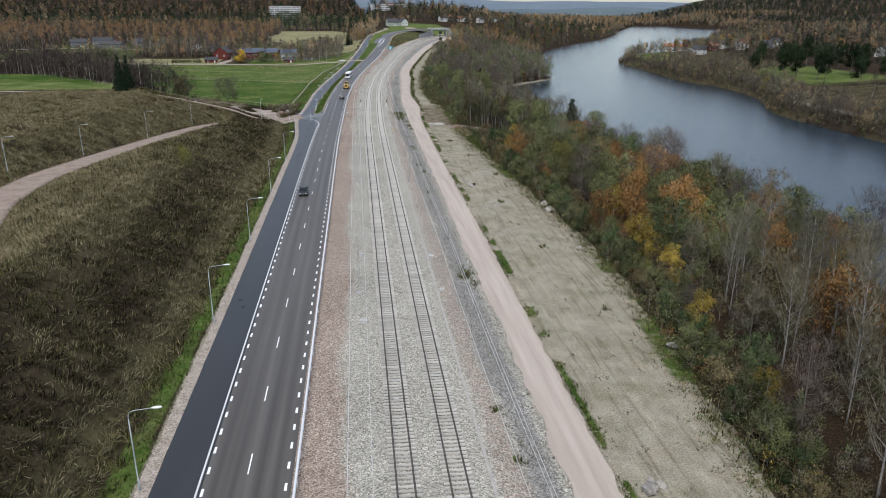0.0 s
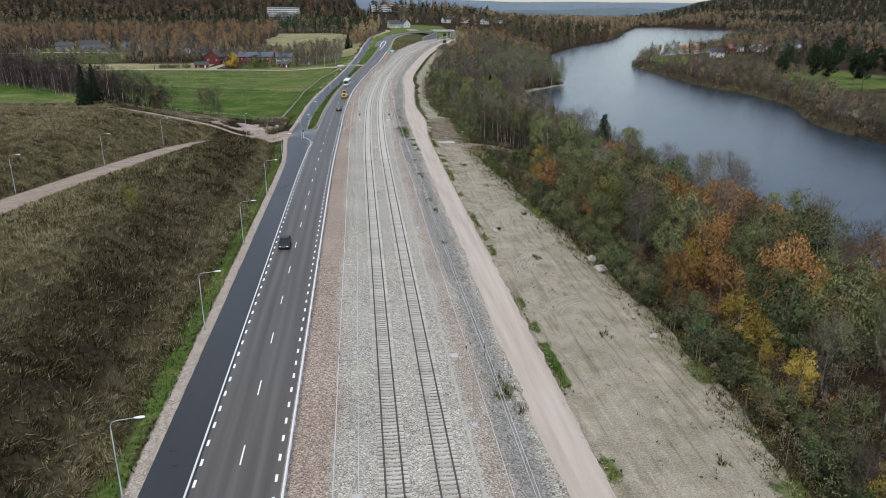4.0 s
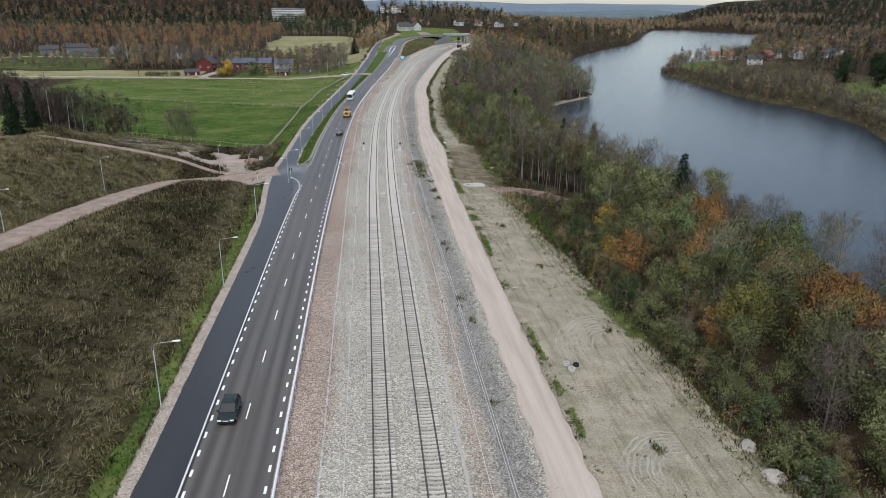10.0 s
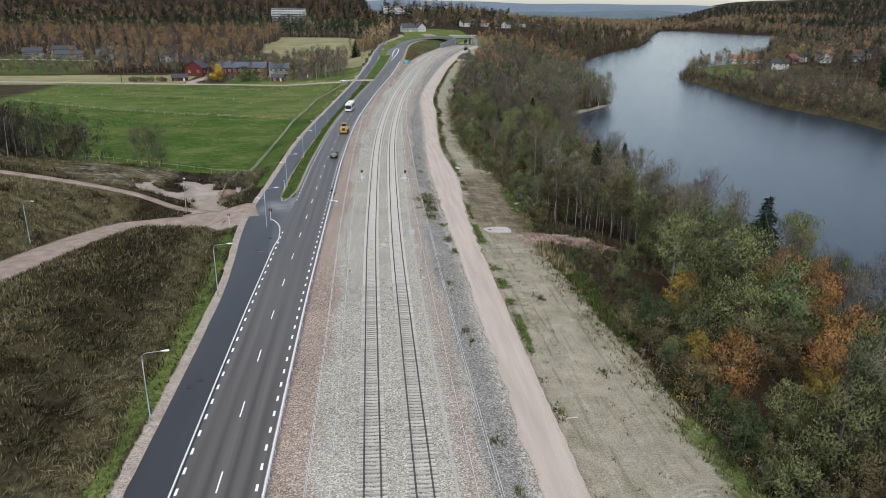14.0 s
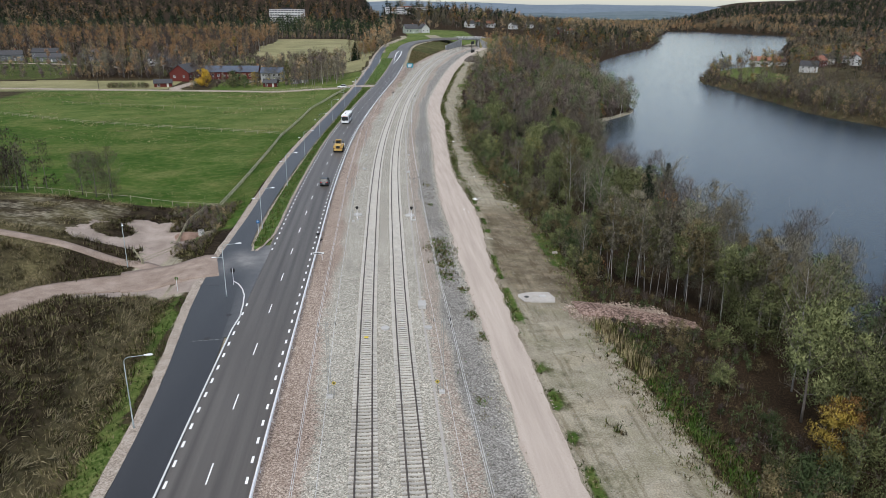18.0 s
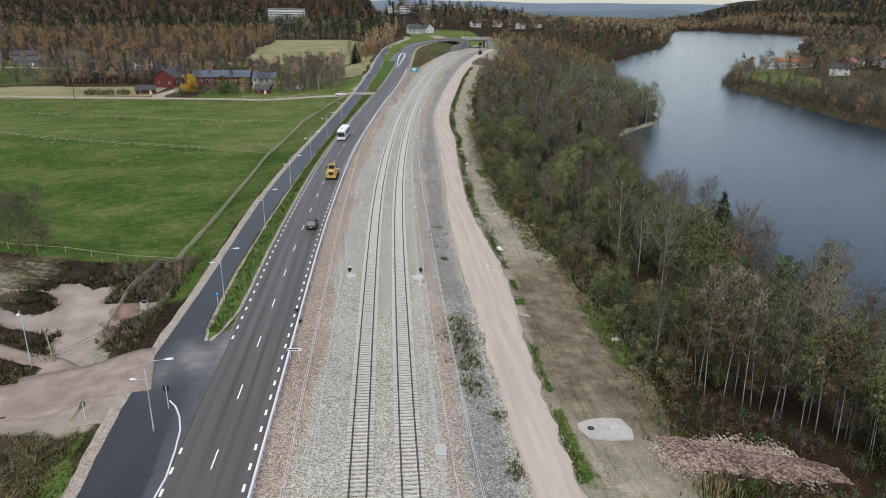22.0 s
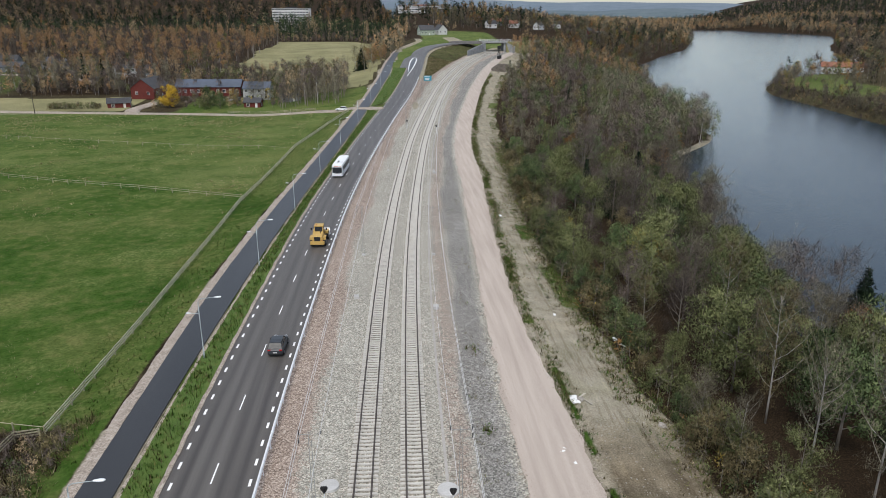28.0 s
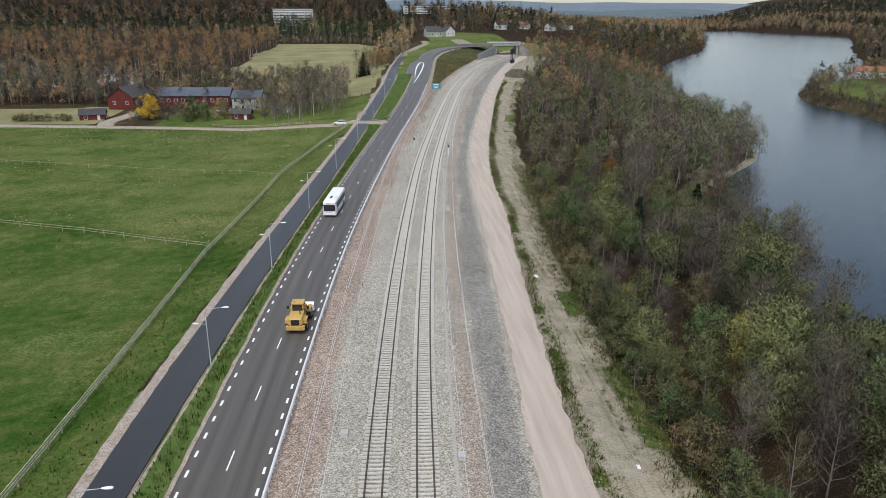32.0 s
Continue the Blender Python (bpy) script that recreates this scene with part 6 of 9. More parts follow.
# ---- junction, side roads and verges ----
def path_strip(name, pts, width, lift, mat, label, category="road", across=4, step=2.0, thick=0.35, parent=None, height=ground_z):
    """A surfaced strip of a width along a smooth line of points."""
    p = [np.array(q, float) for q in pts]
    line = []
    for i in range(len(p) - 1):
        a, b, c, d = p[max(i - 1, 0)], p[i], p[i + 1], p[min(i + 2, len(p) - 1)]
        n = max(2, int(np.linalg.norm(c - b) / step))
        for k in range(n):
            t = k / n
            line.append(0.5 * ((2 * b) + (c - a) * t + (2 * a - 5 * b + 4 * c - d) * t * t + (3 * b - a - 3 * c + d) * t ** 3))
    line.append(p[-1])
    line = np.array(line)
    tan = np.gradient(line, axis=0)
    tan /= np.linalg.norm(tan, axis=1)[:, None]
    rows = []
    for k, (q, t) in enumerate(zip(line, tan)):
        w = width * (1 + 0.08 * noise.noise((q[0] * 0.2, q[1] * 0.2, 1.0)))
        xs = q[0] + t[1] * np.linspace(-w / 2, w / 2, across + 1)
        ys = q[1] - t[0] * np.linspace(-w / 2, w / 2, across + 1)
        zs = height(xs, ys) + lift
        rows.append([(xs[0], ys[0], zs[0] - thick)] + list(zip(xs, ys, zs)) + [(xs[-1], ys[-1], zs[-1] - thick)])
    w = across + 3
    faces = [(r * w + c, r * w + c + 1, (r + 1) * w + c + 1, (r + 1) * w + c) for r in range(len(rows) - 1) for c in range(w - 1)]
    ob = new(name, raw_mesh(name, [v for r in rows for v in r], faces, mat))
    ob.data.polygons.foreach_set("use_smooth", [True] * len(ob.data.polygons))
    return tagged(ob, label, category, kind="structure")


SIDE_ROAD = [(float(x_side(y)), y) for y in (-60, 0, 40, 70, 92, 112, 130, 150, 165, 180, 195, 210, 225, 240, 250)] + [(-46, 257), (-38, 261), (-30, 263), (-22.2, 264.5)]
path_strip("dirt_road", SIDE_ROAD, 7.4, 0.12, DIRT, "reddish dirt side road with pale wheel tracks", across=8)
path_strip("dirt_road_mouth", [(-37, 261), (-30, 263.2), (-25, 264.4), (-23.3, 264.8)], 10.5, 0.187, DIRT, "trodden dirt where the side road meets the asphalt", across=8, step=1.0)
TRACK = [(-170, 282), (-118, 271.5), (-99, 268), (-86, 266), (-73, 269.5), (-60, 272), (-50, 272), (-42, 271.5)]
path_strip("farm_track", TRACK + [(-36, 269.5), (-32, 265.5)], 2.5, 0.1, DIRT, "narrow pale gravel farm track", across=4)
path_strip("farm_lane", [(3, 520.5), (-6, 520), (-30, 525), (-70, 534), (-130, 543), (-190, 552), (-260, 556)], 5.0, 0.2, SHOULDER, "pale gravel lane to the red farm", across=4)
path_strip("farm_yard_drive", [(-99, 540), (-101.5, 550), (-99, 563), (-95, 580)], 6.0, 0.22, SHOULDER, "gravel drive up to the red barn", across=4)
path_strip("village_lane", [(-320, 668), (-270, 690), (-230, 688), (-185, 672), (-150, 640)], 4.5, 0.3, SHOULDER, "gravel lane past the grey houses", across=4)


def apron_material():
    """Dark new asphalt that passes into worn grey towards the road, with pale dust where tyres turn."""
    m = material("dusted_asphalt", [(0.019, 0.019, 0.02), (0.028, 0.028, 0.029), (0.043, 0.043, 0.044)], 0.3, 25, 0.42, 0.12, contrast=0.2, spec=0.5)
    n, l = m.node_tree.nodes, m.node_tree.links
    zone, sep, co, nz = n.new("ShaderNodeAttribute"), n.new("ShaderNodeSeparateColor"), n.new("ShaderNodeTexCoord"), n.new("ShaderNodeTexNoise")
    zone.attribute_name = "zone"
    nz.inputs["Scale"].default_value, nz.inputs["Detail"].default_value = 0.7, 7
    l.new(zone.outputs["Color"], sep.inputs[0])
    l.new(co.outputs["Object"], nz.inputs["Vector"])
    b = n["Principled BSDF"]
    colour = b.inputs["Base Color"].links[0].from_socket
    for k, tint, gain in ((1, (0.1, 0.098, 0.096, 1), 1.2), (0, (0.27, 0.255, 0.235, 1), 1.7)):
        f, mx = n.new("ShaderNodeMath"), n.new("ShaderNodeMix")
        f.operation, mx.data_type, f.use_clamp = "MULTIPLY", "RGBA", True
        g = n.new("ShaderNodeMath")
        g.operation = "MULTIPLY"
        g.inputs[1].default_value = gain
        l.new(nz.outputs["Fac"], g.inputs[0])
        l.new(sep.outputs[k], f.inputs[0])
        l.new(g.outputs[0], f.inputs[1])
        l.new(f.outputs[0], mx.inputs["Factor"])
        l.new(colour, mx.inputs["A"])
        mx.inputs["B"].default_value = tint
        colour = mx.outputs["Result"]
    l.new(colour, b.inputs["Base Color"])
    return m


apron = strip("junction_apron", 238, 274.5, lambda y: x_cycle(y) - 0.3 if y < 256 else x_asphalt(y) + 0.1, lambda y: x_road(y) - 3.6, 0.05, apron_material(), "dark asphalt of the junction mouth, dusted pale by tyres", "road", across=14, step=0.75)
co = np.empty(len(apron.data.vertices) * 3, np.float32)
apron.data.vertices.foreach_get("co", co)
ax, ay = co[0::3], co[1::3]
across = np.clip((ax - x_asphalt(ay)) / (x_road(ay) - 3.6 - x_asphalt(ay)), 0, 1)
dust = np.exp(-((ay - 265 - 3 * across) / 4.2) ** 2) * smooth(0.0, 0.35, across) * (0.55 + 0.25 * np.sin(ax * 1.3 + ay * 0.5))
dust = np.maximum(dust, 0.35 * smooth(0.75, 1.0, across) * smooth(262, 266, ay))
apron.data.attributes.new("zone", "FLOAT_COLOR", "POINT").data.foreach_set("color", np.stack([dust, smooth(0.55, 1.0, across), 0 * ax, 0 * ax + 1], 1).astype(np.float32).ravel())
STRAW_GRASS = material("pale_dry_pasture", [(0.13, 0.125, 0.055), (0.21, 0.195, 0.09), (0.3, 0.27, 0.14)], 0.06, 2.2, 0.95, 0.3, contrast=0.16)


def field_patch(name, label, inside, x0, x1, y0, y1, step, mat):
    """A thin cover of grass draped over the ground where inside(x, y) holds."""
    xs, ys = np.arange(x0, x1 + 0.1, step), np.arange(y0, y1 + 0.1, step)
    X, Y = np.meshgrid(xs, ys)
    Z = ground_z(X.ravel(), Y.ravel()) + (0.12 if step > 1 else 0.04)
    w = len(xs)
    faces = [(r * w + c, r * w + c + 1, (r + 1) * w + c + 1, (r + 1) * w + c) for r in range(len(ys) - 1) for c in range(w - 1) if inside(xs[c] + step / 2, ys[r] + step / 2)]
    ob = new(name, raw_mesh(name, np.column_stack([X.ravel(), Y.ravel(), Z]), faces, mat))
    return tagged(ob, label, "field", kind="structure")


field_patch("pasture", "mown pale straw-green pasture by the wood", lambda x, y: 692 < y < 962 and -96 + 3 * math.sin(y * 0.05) < x < min(4 + 2 * math.sin(y * 0.1), float(x_asphalt(y)) - 22), -100, 8, 690, 964, 3.0, STRAW_GRASS)
YARD = material("pinkish_yard_dirt", [(0.19, 0.148, 0.121), (0.3, 0.246, 0.208), (0.43, 0.362, 0.312)], 0.35, 8, 0.95, 0.6, contrast=0.18)


def in_yard(x, y):
    """The trodden yard beside the side road, and the way to it."""
    th = math.atan2(y - 286, x + 40)
    r = 8.8 + 2.0 * math.sin(2 * th + 0.6) + 1.4 * math.sin(3 * th + 2) + 0.8 * math.sin(7 * th) + 0.9 * noise.noise((x * 0.8, y * 0.8, 0))
    if math.hypot(x + 46, (y - 285.5) * 0.8) < 3.6 + noise.noise((x, y, 3)):
        return False
    mouth = abs(x + 34 + 0.22 * (y - 272)) < 3.6 + 1.2 * noise.noise((x * 0.7, y * 0.7, 5)) and 263 < y < 284
    lumps = abs(y - 255.5 - 0.2 * (x + 30)) < 3.0 + 1.5 * noise.noise((x * 0.6, y * 0.6, 9)) and -43 < x < -25
    if x > -31.5 + 0.12 * (y - 284) + 0.8 * noise.noise((0, y * 0.7, 2)) and y > 268:
        return False
    if x > -37 + 0.8 * noise.noise((x * 0.6, y * 0.6, 7)) and y > 287.5:
        return False
    return math.hypot((x + 40) * 0.85, y - 286) < r or mouth or lumps


field_patch("trodden_yard", "trodden pinkish dirt yard beside the side road", in_yard, -56, -24, 250, 300, 0.5, YARD)
field_patch("hay_field", "pale mown field along the farm lane", lambda x, y: 548 + 0.02 * x < y < 583 + 2 * math.sin(x * 0.1) and x < -106, -330, -104, 540, 586, 3.0, STRAW_GRASS)
field_patch("rough_meadow", "rough straw-coloured grass beside the road bend", lambda x, y: float(x_asphalt(y)) - 34 + 5 * math.sin(y * 0.13) < x < float(x_asphalt(y)) - 3.5 and y > 582, -60, 40, 580, 692, 2.0, STRAW_GRASS)
GRASS = material("verge_grass", [(0.045, 0.085, 0.016), (0.08, 0.132, 0.027), (0.135, 0.17, 0.045)], 0.6, 9, 0.95, 0.6, contrast=0.2)
for a, b in ((272, 514), (524, 640)):
    strip("green_verge", a, b, lambda y: x_cycle(y) + 0.7, lambda y, a=a: x_cycle(y) + 1.0 + max(0.0, float(x_road(y) - 5.4 - x_cycle(y))) * min(1.0, (max(y - a, 0.0) / 9) ** 0.6), 0.12, GRASS, "grass strip between the road and the cycle path", "verge", across=5, thick=0.12, step=1.0, wobble=0.1)
    for side in (0, 1):
        strip("verge_edging", a - 0.8, b, lambda y, s=side, a=a: x_cycle(y) + 0.35 if s == 0 else x_cycle(y) + 0.9 + max(0.0, float(x_road(y) - 5.4 - x_cycle(y))) * min(1.0, (max(y - a, 0.0) / 9) ** 0.6), lambda y, s=side, a=a: x_cycle(y) + 0.8 if s == 0 else x_cycle(y) + 1.45 + max(0.0, float(x_road(y) - 5.4 - x_cycle(y))) * min(1.0, (max(y - a, 0.0) / 9) ** 0.6), 0.07, SHOULDER, "pale gravelly edging of the grass strip", "edging", across=2, thick=0.08, step=1.0, wobble=0.06)
KERB = material("pale_kerb_stone", [(0.5, 0.5, 0.49), (0.62, 0.62, 0.61), (0.72, 0.72, 0.7)], 1.0, 12, 0.85, 0.15)


def line_along(xf, y0, y1, step, zf=None, dz=0.0):
    out, y = [], y0
    while y <= y1 + 1e-6:
        x = float(xf(y))
        dx = float(xf(y + 0.5) - xf(y - 0.5))
        z = float(corridor(np.array([x]), np.array([y]))[0]) + dz
        out.append((x, y, z, math.atan2(-dx, 1)))
        y += step
    return out


kerb = thing("kerb", "low pale kerb between the road and the cycle path", "kerb", kind="structure")
pts = line_along(lambda y: x_road(y) - 3.85, -87, 240, 3.0)
for x, y in ((-16.35, 244), (-16.6, 248), (-17.0, 251.5), (-17.7, 254), (-18.6, 256), (-19.5, 257.2)):
    px, py = pts[-1][0], pts[-1][1]
    pts.append((x, y, 0.0, math.atan2(-(x - px), y - py)))
sweep("kerb_line", pts, [(-0.09, -0.05), (-0.09, 0.1), (-0.07, 0.12), (0.07, 0.12), (0.09, 0.1), (0.09, -0.05)], KERB, kerb)


# ---- road markings ----
def dash_mesh(w, ln):
    return raw_mesh("dash", [(-w / 2, -ln / 2, 0), (w / 2, -ln / 2, 0), (w / 2, ln / 2, 0), (-w / 2, ln / 2, 0), (-w / 2, -ln / 2, -0.02), (w / 2, -ln / 2, -0.02), (w / 2, ln / 2, -0.02), (-w / 2, ln / 2, -0.02)], [(0, 1, 2, 3), (4, 5, 1, 0), (5, 6, 2, 1), (6, 7, 3, 2), (7, 4, 0, 3)], PAINT)


CENTRE_DASH, EDGE_DASH = dash_mesh(0.13, 3.0), dash_mesh(0.24, 1.0)


def dashes(name, me, xf, y0, y1, gap, parent, skip=None):
    for x, y, z, h in line_along(xf, y0, y1, gap, dz=0.008):
        if skip and skip(y):
            continue
        o = new(name, me)
        o.parent = parent
        o.matrix_basis = Matrix.Translation((x, y, z)) @ Matrix.Rotation(h, 4, "Z")


dashes("centre_dash", CENTRE_DASH, x_road, 29.6 - 9 * 12.05, 585, 12.05, road)
dashes("edge_dash", EDGE_DASH, lambda y: x_road(y) + 3.4, 29.1 - 114, 590, 3.0, road)
dashes("edge_dash", EDGE_DASH, lambda y: x_road(y) - 3.42, 29.1 - 114, 590, 3.0, road, lambda y: 250 < y < 271 or 514 < y < 524)
WORN_PAINT = material("worn_road_paint", [(0.16, 0.16, 0.155), (0.26, 0.26, 0.25), (0.36, 0.36, 0.35)], 3.0, 30, 0.8, 0.1)
for k in range(6):
    bm = bmesh.new()
    box(bm, -20.6 + 0.66 * k, 237.1 + 0.06 * k, 0.046, 0.46, 0.09 + 0.03 * (k % 2), 0.012)
    part("worn_line", bm, WORN_PAINT, cycle_path)
# splitter island painted and paved at the bend
drop = []
for k in range(40):
    a = 2 * math.pi * k / 40
    yy = 650 + 44 * math.cos(a)
    q = (yy - 606) / 88
    drop.append((float(x_road(yy)) - 1.9 + 2.9 * (q ** 0.75) * math.sin(a), yy))
ring = []
for k in range(40):
    (x0, y0), (x1, y1) = drop[k], drop[(k + 1) % 40]
    c0, c1 = float(x_road(y0)) - 1.9, float(x_road(y1)) - 1.9
    ring.append([(x0, y0), (x1, y1), (x1 + (c1 - x1) * 0.34, y1 + (656 - y1) * 0.05), (x0 + (c0 - x0) * 0.34, y0 + (656 - y0) * 0.05)])
zz = lambda x, y: float(corridor(np.array([x]), np.array([y]))[0])
isle = thing("splitter_island", "teardrop traffic island of dark asphalt edged in white", "traffic island", kind="structure")
part_mesh("white_edge", raw_mesh("white_edge", [(x, y, zz(x, y) + 0.13) for q in ring for x, y in q], [(4 * i, 4 * i + 1, 4 * i + 2, 4 * i + 3) for i in range(40)], PAINT), PAINT, isle)
dv = [(x, y, zz(x, y) + 0.1) for x, y in drop] + [(x, y, zz(x, y) - 0.1) for x, y in drop]
part_mesh("paving", raw_mesh("paving", dv, [tuple(range(40))] + [(k, 40 + k, 40 + (k + 1) % 40, (k + 1) % 40) for k in range(40)], ASPHALT_NEW), ASPHALT_NEW, isle)

# ---- guard rail ----
ZINC = material("galvanised_steel", [(0.72, 0.73, 0.74), (0.78, 0.79, 0.8), (0.84, 0.85, 0.86)], 1.0, 15, 0.5, 0.0, metal=0.25)
guard = thing("guard_rail", "galvanised steel guard rail along the road edge", "guard rail")
gl = line_along(lambda y: x_road(y) + 4.35, -86, 600, 4.0)
sweep("beam", [(x, y, z + 0.02, h) for x, y, z, h in gl], [(-0.1, 0.45), (-0.16, 0.52), (-0.1, 0.6), (-0.16, 0.68), (-0.1, 0.76), (0.0, 0.76), (-0.05, 0.6), (0.0, 0.45)], ZINC, guard)
sweep("top_pipe", gl, [(-0.06 + 0.12 * math.cos(a), 0.82 + 0.1 * math.sin(a)) for a in np.linspace(0, 2 * math.pi, 7)[:-1]], ZINC, guard)
bm = bmesh.new()
box(bm, 0.04, 0, 0.38, 0.06, 0.1, 0.86, 0.01)
POST = bpy.data.meshes.new("post")
bm.to_mesh(POST)
bm.free()
POST.materials.append(ZINC)
for x, y, z, h in gl:
    o = new("post", POST)
    o.parent = guard
    o.matrix_basis = Matrix.Translation((x, y, z)) @ Matrix.Rotation(h, 4, "Z")

# ---- street lamps ----
LAMP_POLE = material("lamp_pole_zinc", [(0.32, 0.36, 0.36), (0.42, 0.46, 0.46)], 1.5, 10, 0.5, 0.0, metal=0.2)
LAMP_HEAD = material("lamp_head_grey_white", [(0.7, 0.72, 0.72), (0.8, 0.82, 0.82)], 2, 10, 0.4)


def street_lamp(label, double, name="street_lamp"):
    root = thing(name, label, "street lamp", "street lamps")
    bm = bmesh.new()
    tube(bm, [(0, 0, -0.2), (0, 0, 0.9), (0, 0, 0.92), (0, 0, 4), (0, 0, 7.0)], [0.09, 0.09, 0.065, 0.06, 0.05], 8)
    part("pole", bm, LAMP_POLE, root, smooth=True)
    bm = bmesh.new()
    tube(bm, [(0, 0, 6.95), (0.03, 0, 7.3), (0.18, 0, 7.55), (0.5, 0, 7.68), (1.9, 0, 7.82)], [0.05, 0.045, 0.042, 0.04, 0.036], 8)
    part("arm", bm, LAMP_POLE, root, smooth=True)
    bm = bmesh.new()
    tube(bm, [(1.85, 0, 7.82), (1.95, 0, 7.84), (2.3, 0, 7.87), (2.6, 0, 7.88), (2.72, 0, 7.88)], [0.05, 0.1, 0.17, 0.16, 0.06], 8)
    bmesh.ops.scale(bm, vec=(1, 1, 0.55), space=Matrix.Translation((0, 0, -7.86)), verts=bm.verts)
    part("lamp_head", bm, LAMP_HEAD, root, "pale oval lamp head", True)
    if double:
        bm = bmesh.new()
        tube(bm, [(0, 0, 5.8), (-0.9, 0, 5.88)], [0.035, 0.03], 8)
        part("side_arm", bm, LAMP_POLE, root)
        bm = bmesh.new()
        tube(bm, [(-0.85, 0, 5.88), (-0.95, 0, 5.89), (-1.25, 0, 5.91), (-1.45, 0, 5.91), (-1.52, 0, 5.91)], [0.04, 0.09, 0.14, 0.12, 0.05], 8)
        bmesh.ops.scale(bm, vec=(1, 1, 0.55), space=Matrix.Translation((0, 0, -5.9)), verts=bm.verts)
        part("path_lamp_head", bm, LAMP_HEAD, root, "smaller lamp head over the cycle path", True)
    bm = bmesh.new()
    box(bm, 0.085, 0, 0.7, 0.02, 0.09, 0.35, 0.008)
    part("service_hatch", bm, LAMP_POLE, root)
    return root


single = street_lamp("slim curved street lamp beside the cycle path", False)
double = street_lamp("double-armed street lamp on the grass strip", True)
spots_1 = [(-21.9, 18), (-21.9, 51), (-22.0, 84.4), (-21.9, 117.2), (-22.1, 151), (-22.1, 184.8), (-22.0, 218.3)]
spots_2 = [(-19.4, 251.3), (-19.0, 283.6), (-18.1, 317), (-16.8, 348.4), (-15.0, 381.4), (-12.9, 417.5), (-9.8, 453.5), (-5.8, 491), (-1.9, 531), (2.0, 566), (6.6, 602)]


def lamp_pose(x, y, turn=0.0, z=None):
    return Matrix.Translation((x, y, (ground_at(x, y) if z is None else z))) @ Matrix.Rotation(turn, 4, "Z")


single.matrix_basis = lamp_pose(*spots_1[0])
for s in spots_1[1:]:
    copy_thing(single, lamp_pose(*s, z=-0.1))
double.matrix_basis = lamp_pose(*spots_2[0], z=0.0)
for x, y in spots_2[1:]:
    copy_thing(double, lamp_pose(x, y, -math.atan2(float(x_road(y + 1) - x_road(y - 1)), 2), z=float(corridor(np.array([x]), np.array([y]))[0])))
for x, y, t in ((-38.4, 268.6, -1.2), (-57, 240, -0.5), (-62, 206.5, -0.35), (-68.6, 176, -0.35), (-74.3, 150.5, -0.2)):
    o = copy_thing(single, lamp_pose(x, y, t))
    o["label"] = "slim curved street lamp beside the dirt road"

# ---- fences ----
WOOD = material("weathered_fence_wood", [(0.22, 0.205, 0.135), (0.33, 0.308, 0.206), (0.44, 0.412, 0.292)], 1.5, 10, 0.9, 0.2, each=0.15)
bm = bmesh.new()
box(bm, 0, 0, 0.45, 0.13, 0.13, 1.5, 0.012)
FENCE_POST = bpy.data.meshes.new("fence_post")
bm.to_mesh(FENCE_POST)
bm.free()
FENCE_POST.materials.append(WOOD)


PALE_WOOD = material("pale_fence_boards", [(0.32, 0.3, 0.2), (0.46, 0.435, 0.3), (0.58, 0.55, 0.4)], 1.5, 10, 0.9, 0.2, each=0.15)


def fence(pts, gap, rails, label, name="fence", thick=0.12, wood=WOOD):
    root = thing(name, label, "fence")
    line = []
    for (x0, y0), (x1, y1) in zip(pts, pts[1:]):
        n = max(1, round(math.hypot(x1 - x0, y1 - y0) / gap))
        line += [(x0 + (x1 - x0) * k / n, y0 + (y1 - y0) * k / n) for k in range(n)]
    line.append(pts[-1])
    posts = [Vector((x, y, ground_at(x, y))) for x, y in line]
    for i, p in enumerate(posts):
        o = new("post", FENCE_POST)
        o.parent = root
        o.matrix_basis = Matrix.Translation(p) @ Matrix.Rotation(0.02 * math.sin(i * 3.1), 4, "X") @ Matrix.Rotation(i * 0.7, 4, "Z")
    for i, (a, b) in enumerate(zip(posts, posts[1:])):
        for r in rails:
            d = (b - a)
            bm = bmesh.new()
            side = d.cross(Vector((0, 0, 1))).normalized() * 0.065
            u = Vector((0, 0, thick / 2))
            w = side.normalized() * 0.03
            e0, e1 = a + Vector((0, 0, r + 0.02 * math.sin(i * 2.3))) + side - d * 0.02, b + Vector((0, 0, r + 0.02 * math.sin(i * 1.7 + 1))) + side + d * 0.02
            vs = [bm.verts.new(q) for e in (e0, e1) for q in (e - u - w, e + u - w, e + u + w, e - u + w)]
            for k in range(4):
                bm.faces.new((vs[k], vs[(k + 1) % 4], vs[4 + (k + 1) % 4], vs[4 + k]))
            bm.faces.new(vs[:4][::-1])
            bm.faces.new(vs[4:])
            part("rail", bm, wood, root)
    return root


fence([(-30.7, 303.9), (-29.6, 330), (-29.2, 350), (-28.8, 367), (-28.4, 393), (-26.8, 412), (-23.6, 455), (-16.5, 492), (-10, 513)], 3.0, (0.5, 0.82, 1.14), "pale wooden rail fence along the meadow", "fence", 0.16, PALE_WOOD)
fence([(-28.6, 396.6), (-54.4, 407.7), (-73.4, 414.6), (-104, 428), (-161, 464)], 4.5, (0.6, 1.05), "old wooden fence across the meadow", "fence", 0.07)
fence([(-24.5, 450.5), (-34.6, 456), (-53.5, 460.1), (-72, 466.5), (-101.8, 475.5), (-134, 487)], 5.0, (0.9,), "thin old fence in the far half of the meadow", "fence", 0.05)
fence([(-30.7, 303.9), (-41, 306.5), (-50, 308.4), (-58.6, 307.6), (-69, 308.2), (-75, 305.5), (-78, 302)], 4.0, (1.0,), "thin wooden fence at the meadow's edge", "fence", 0.06)
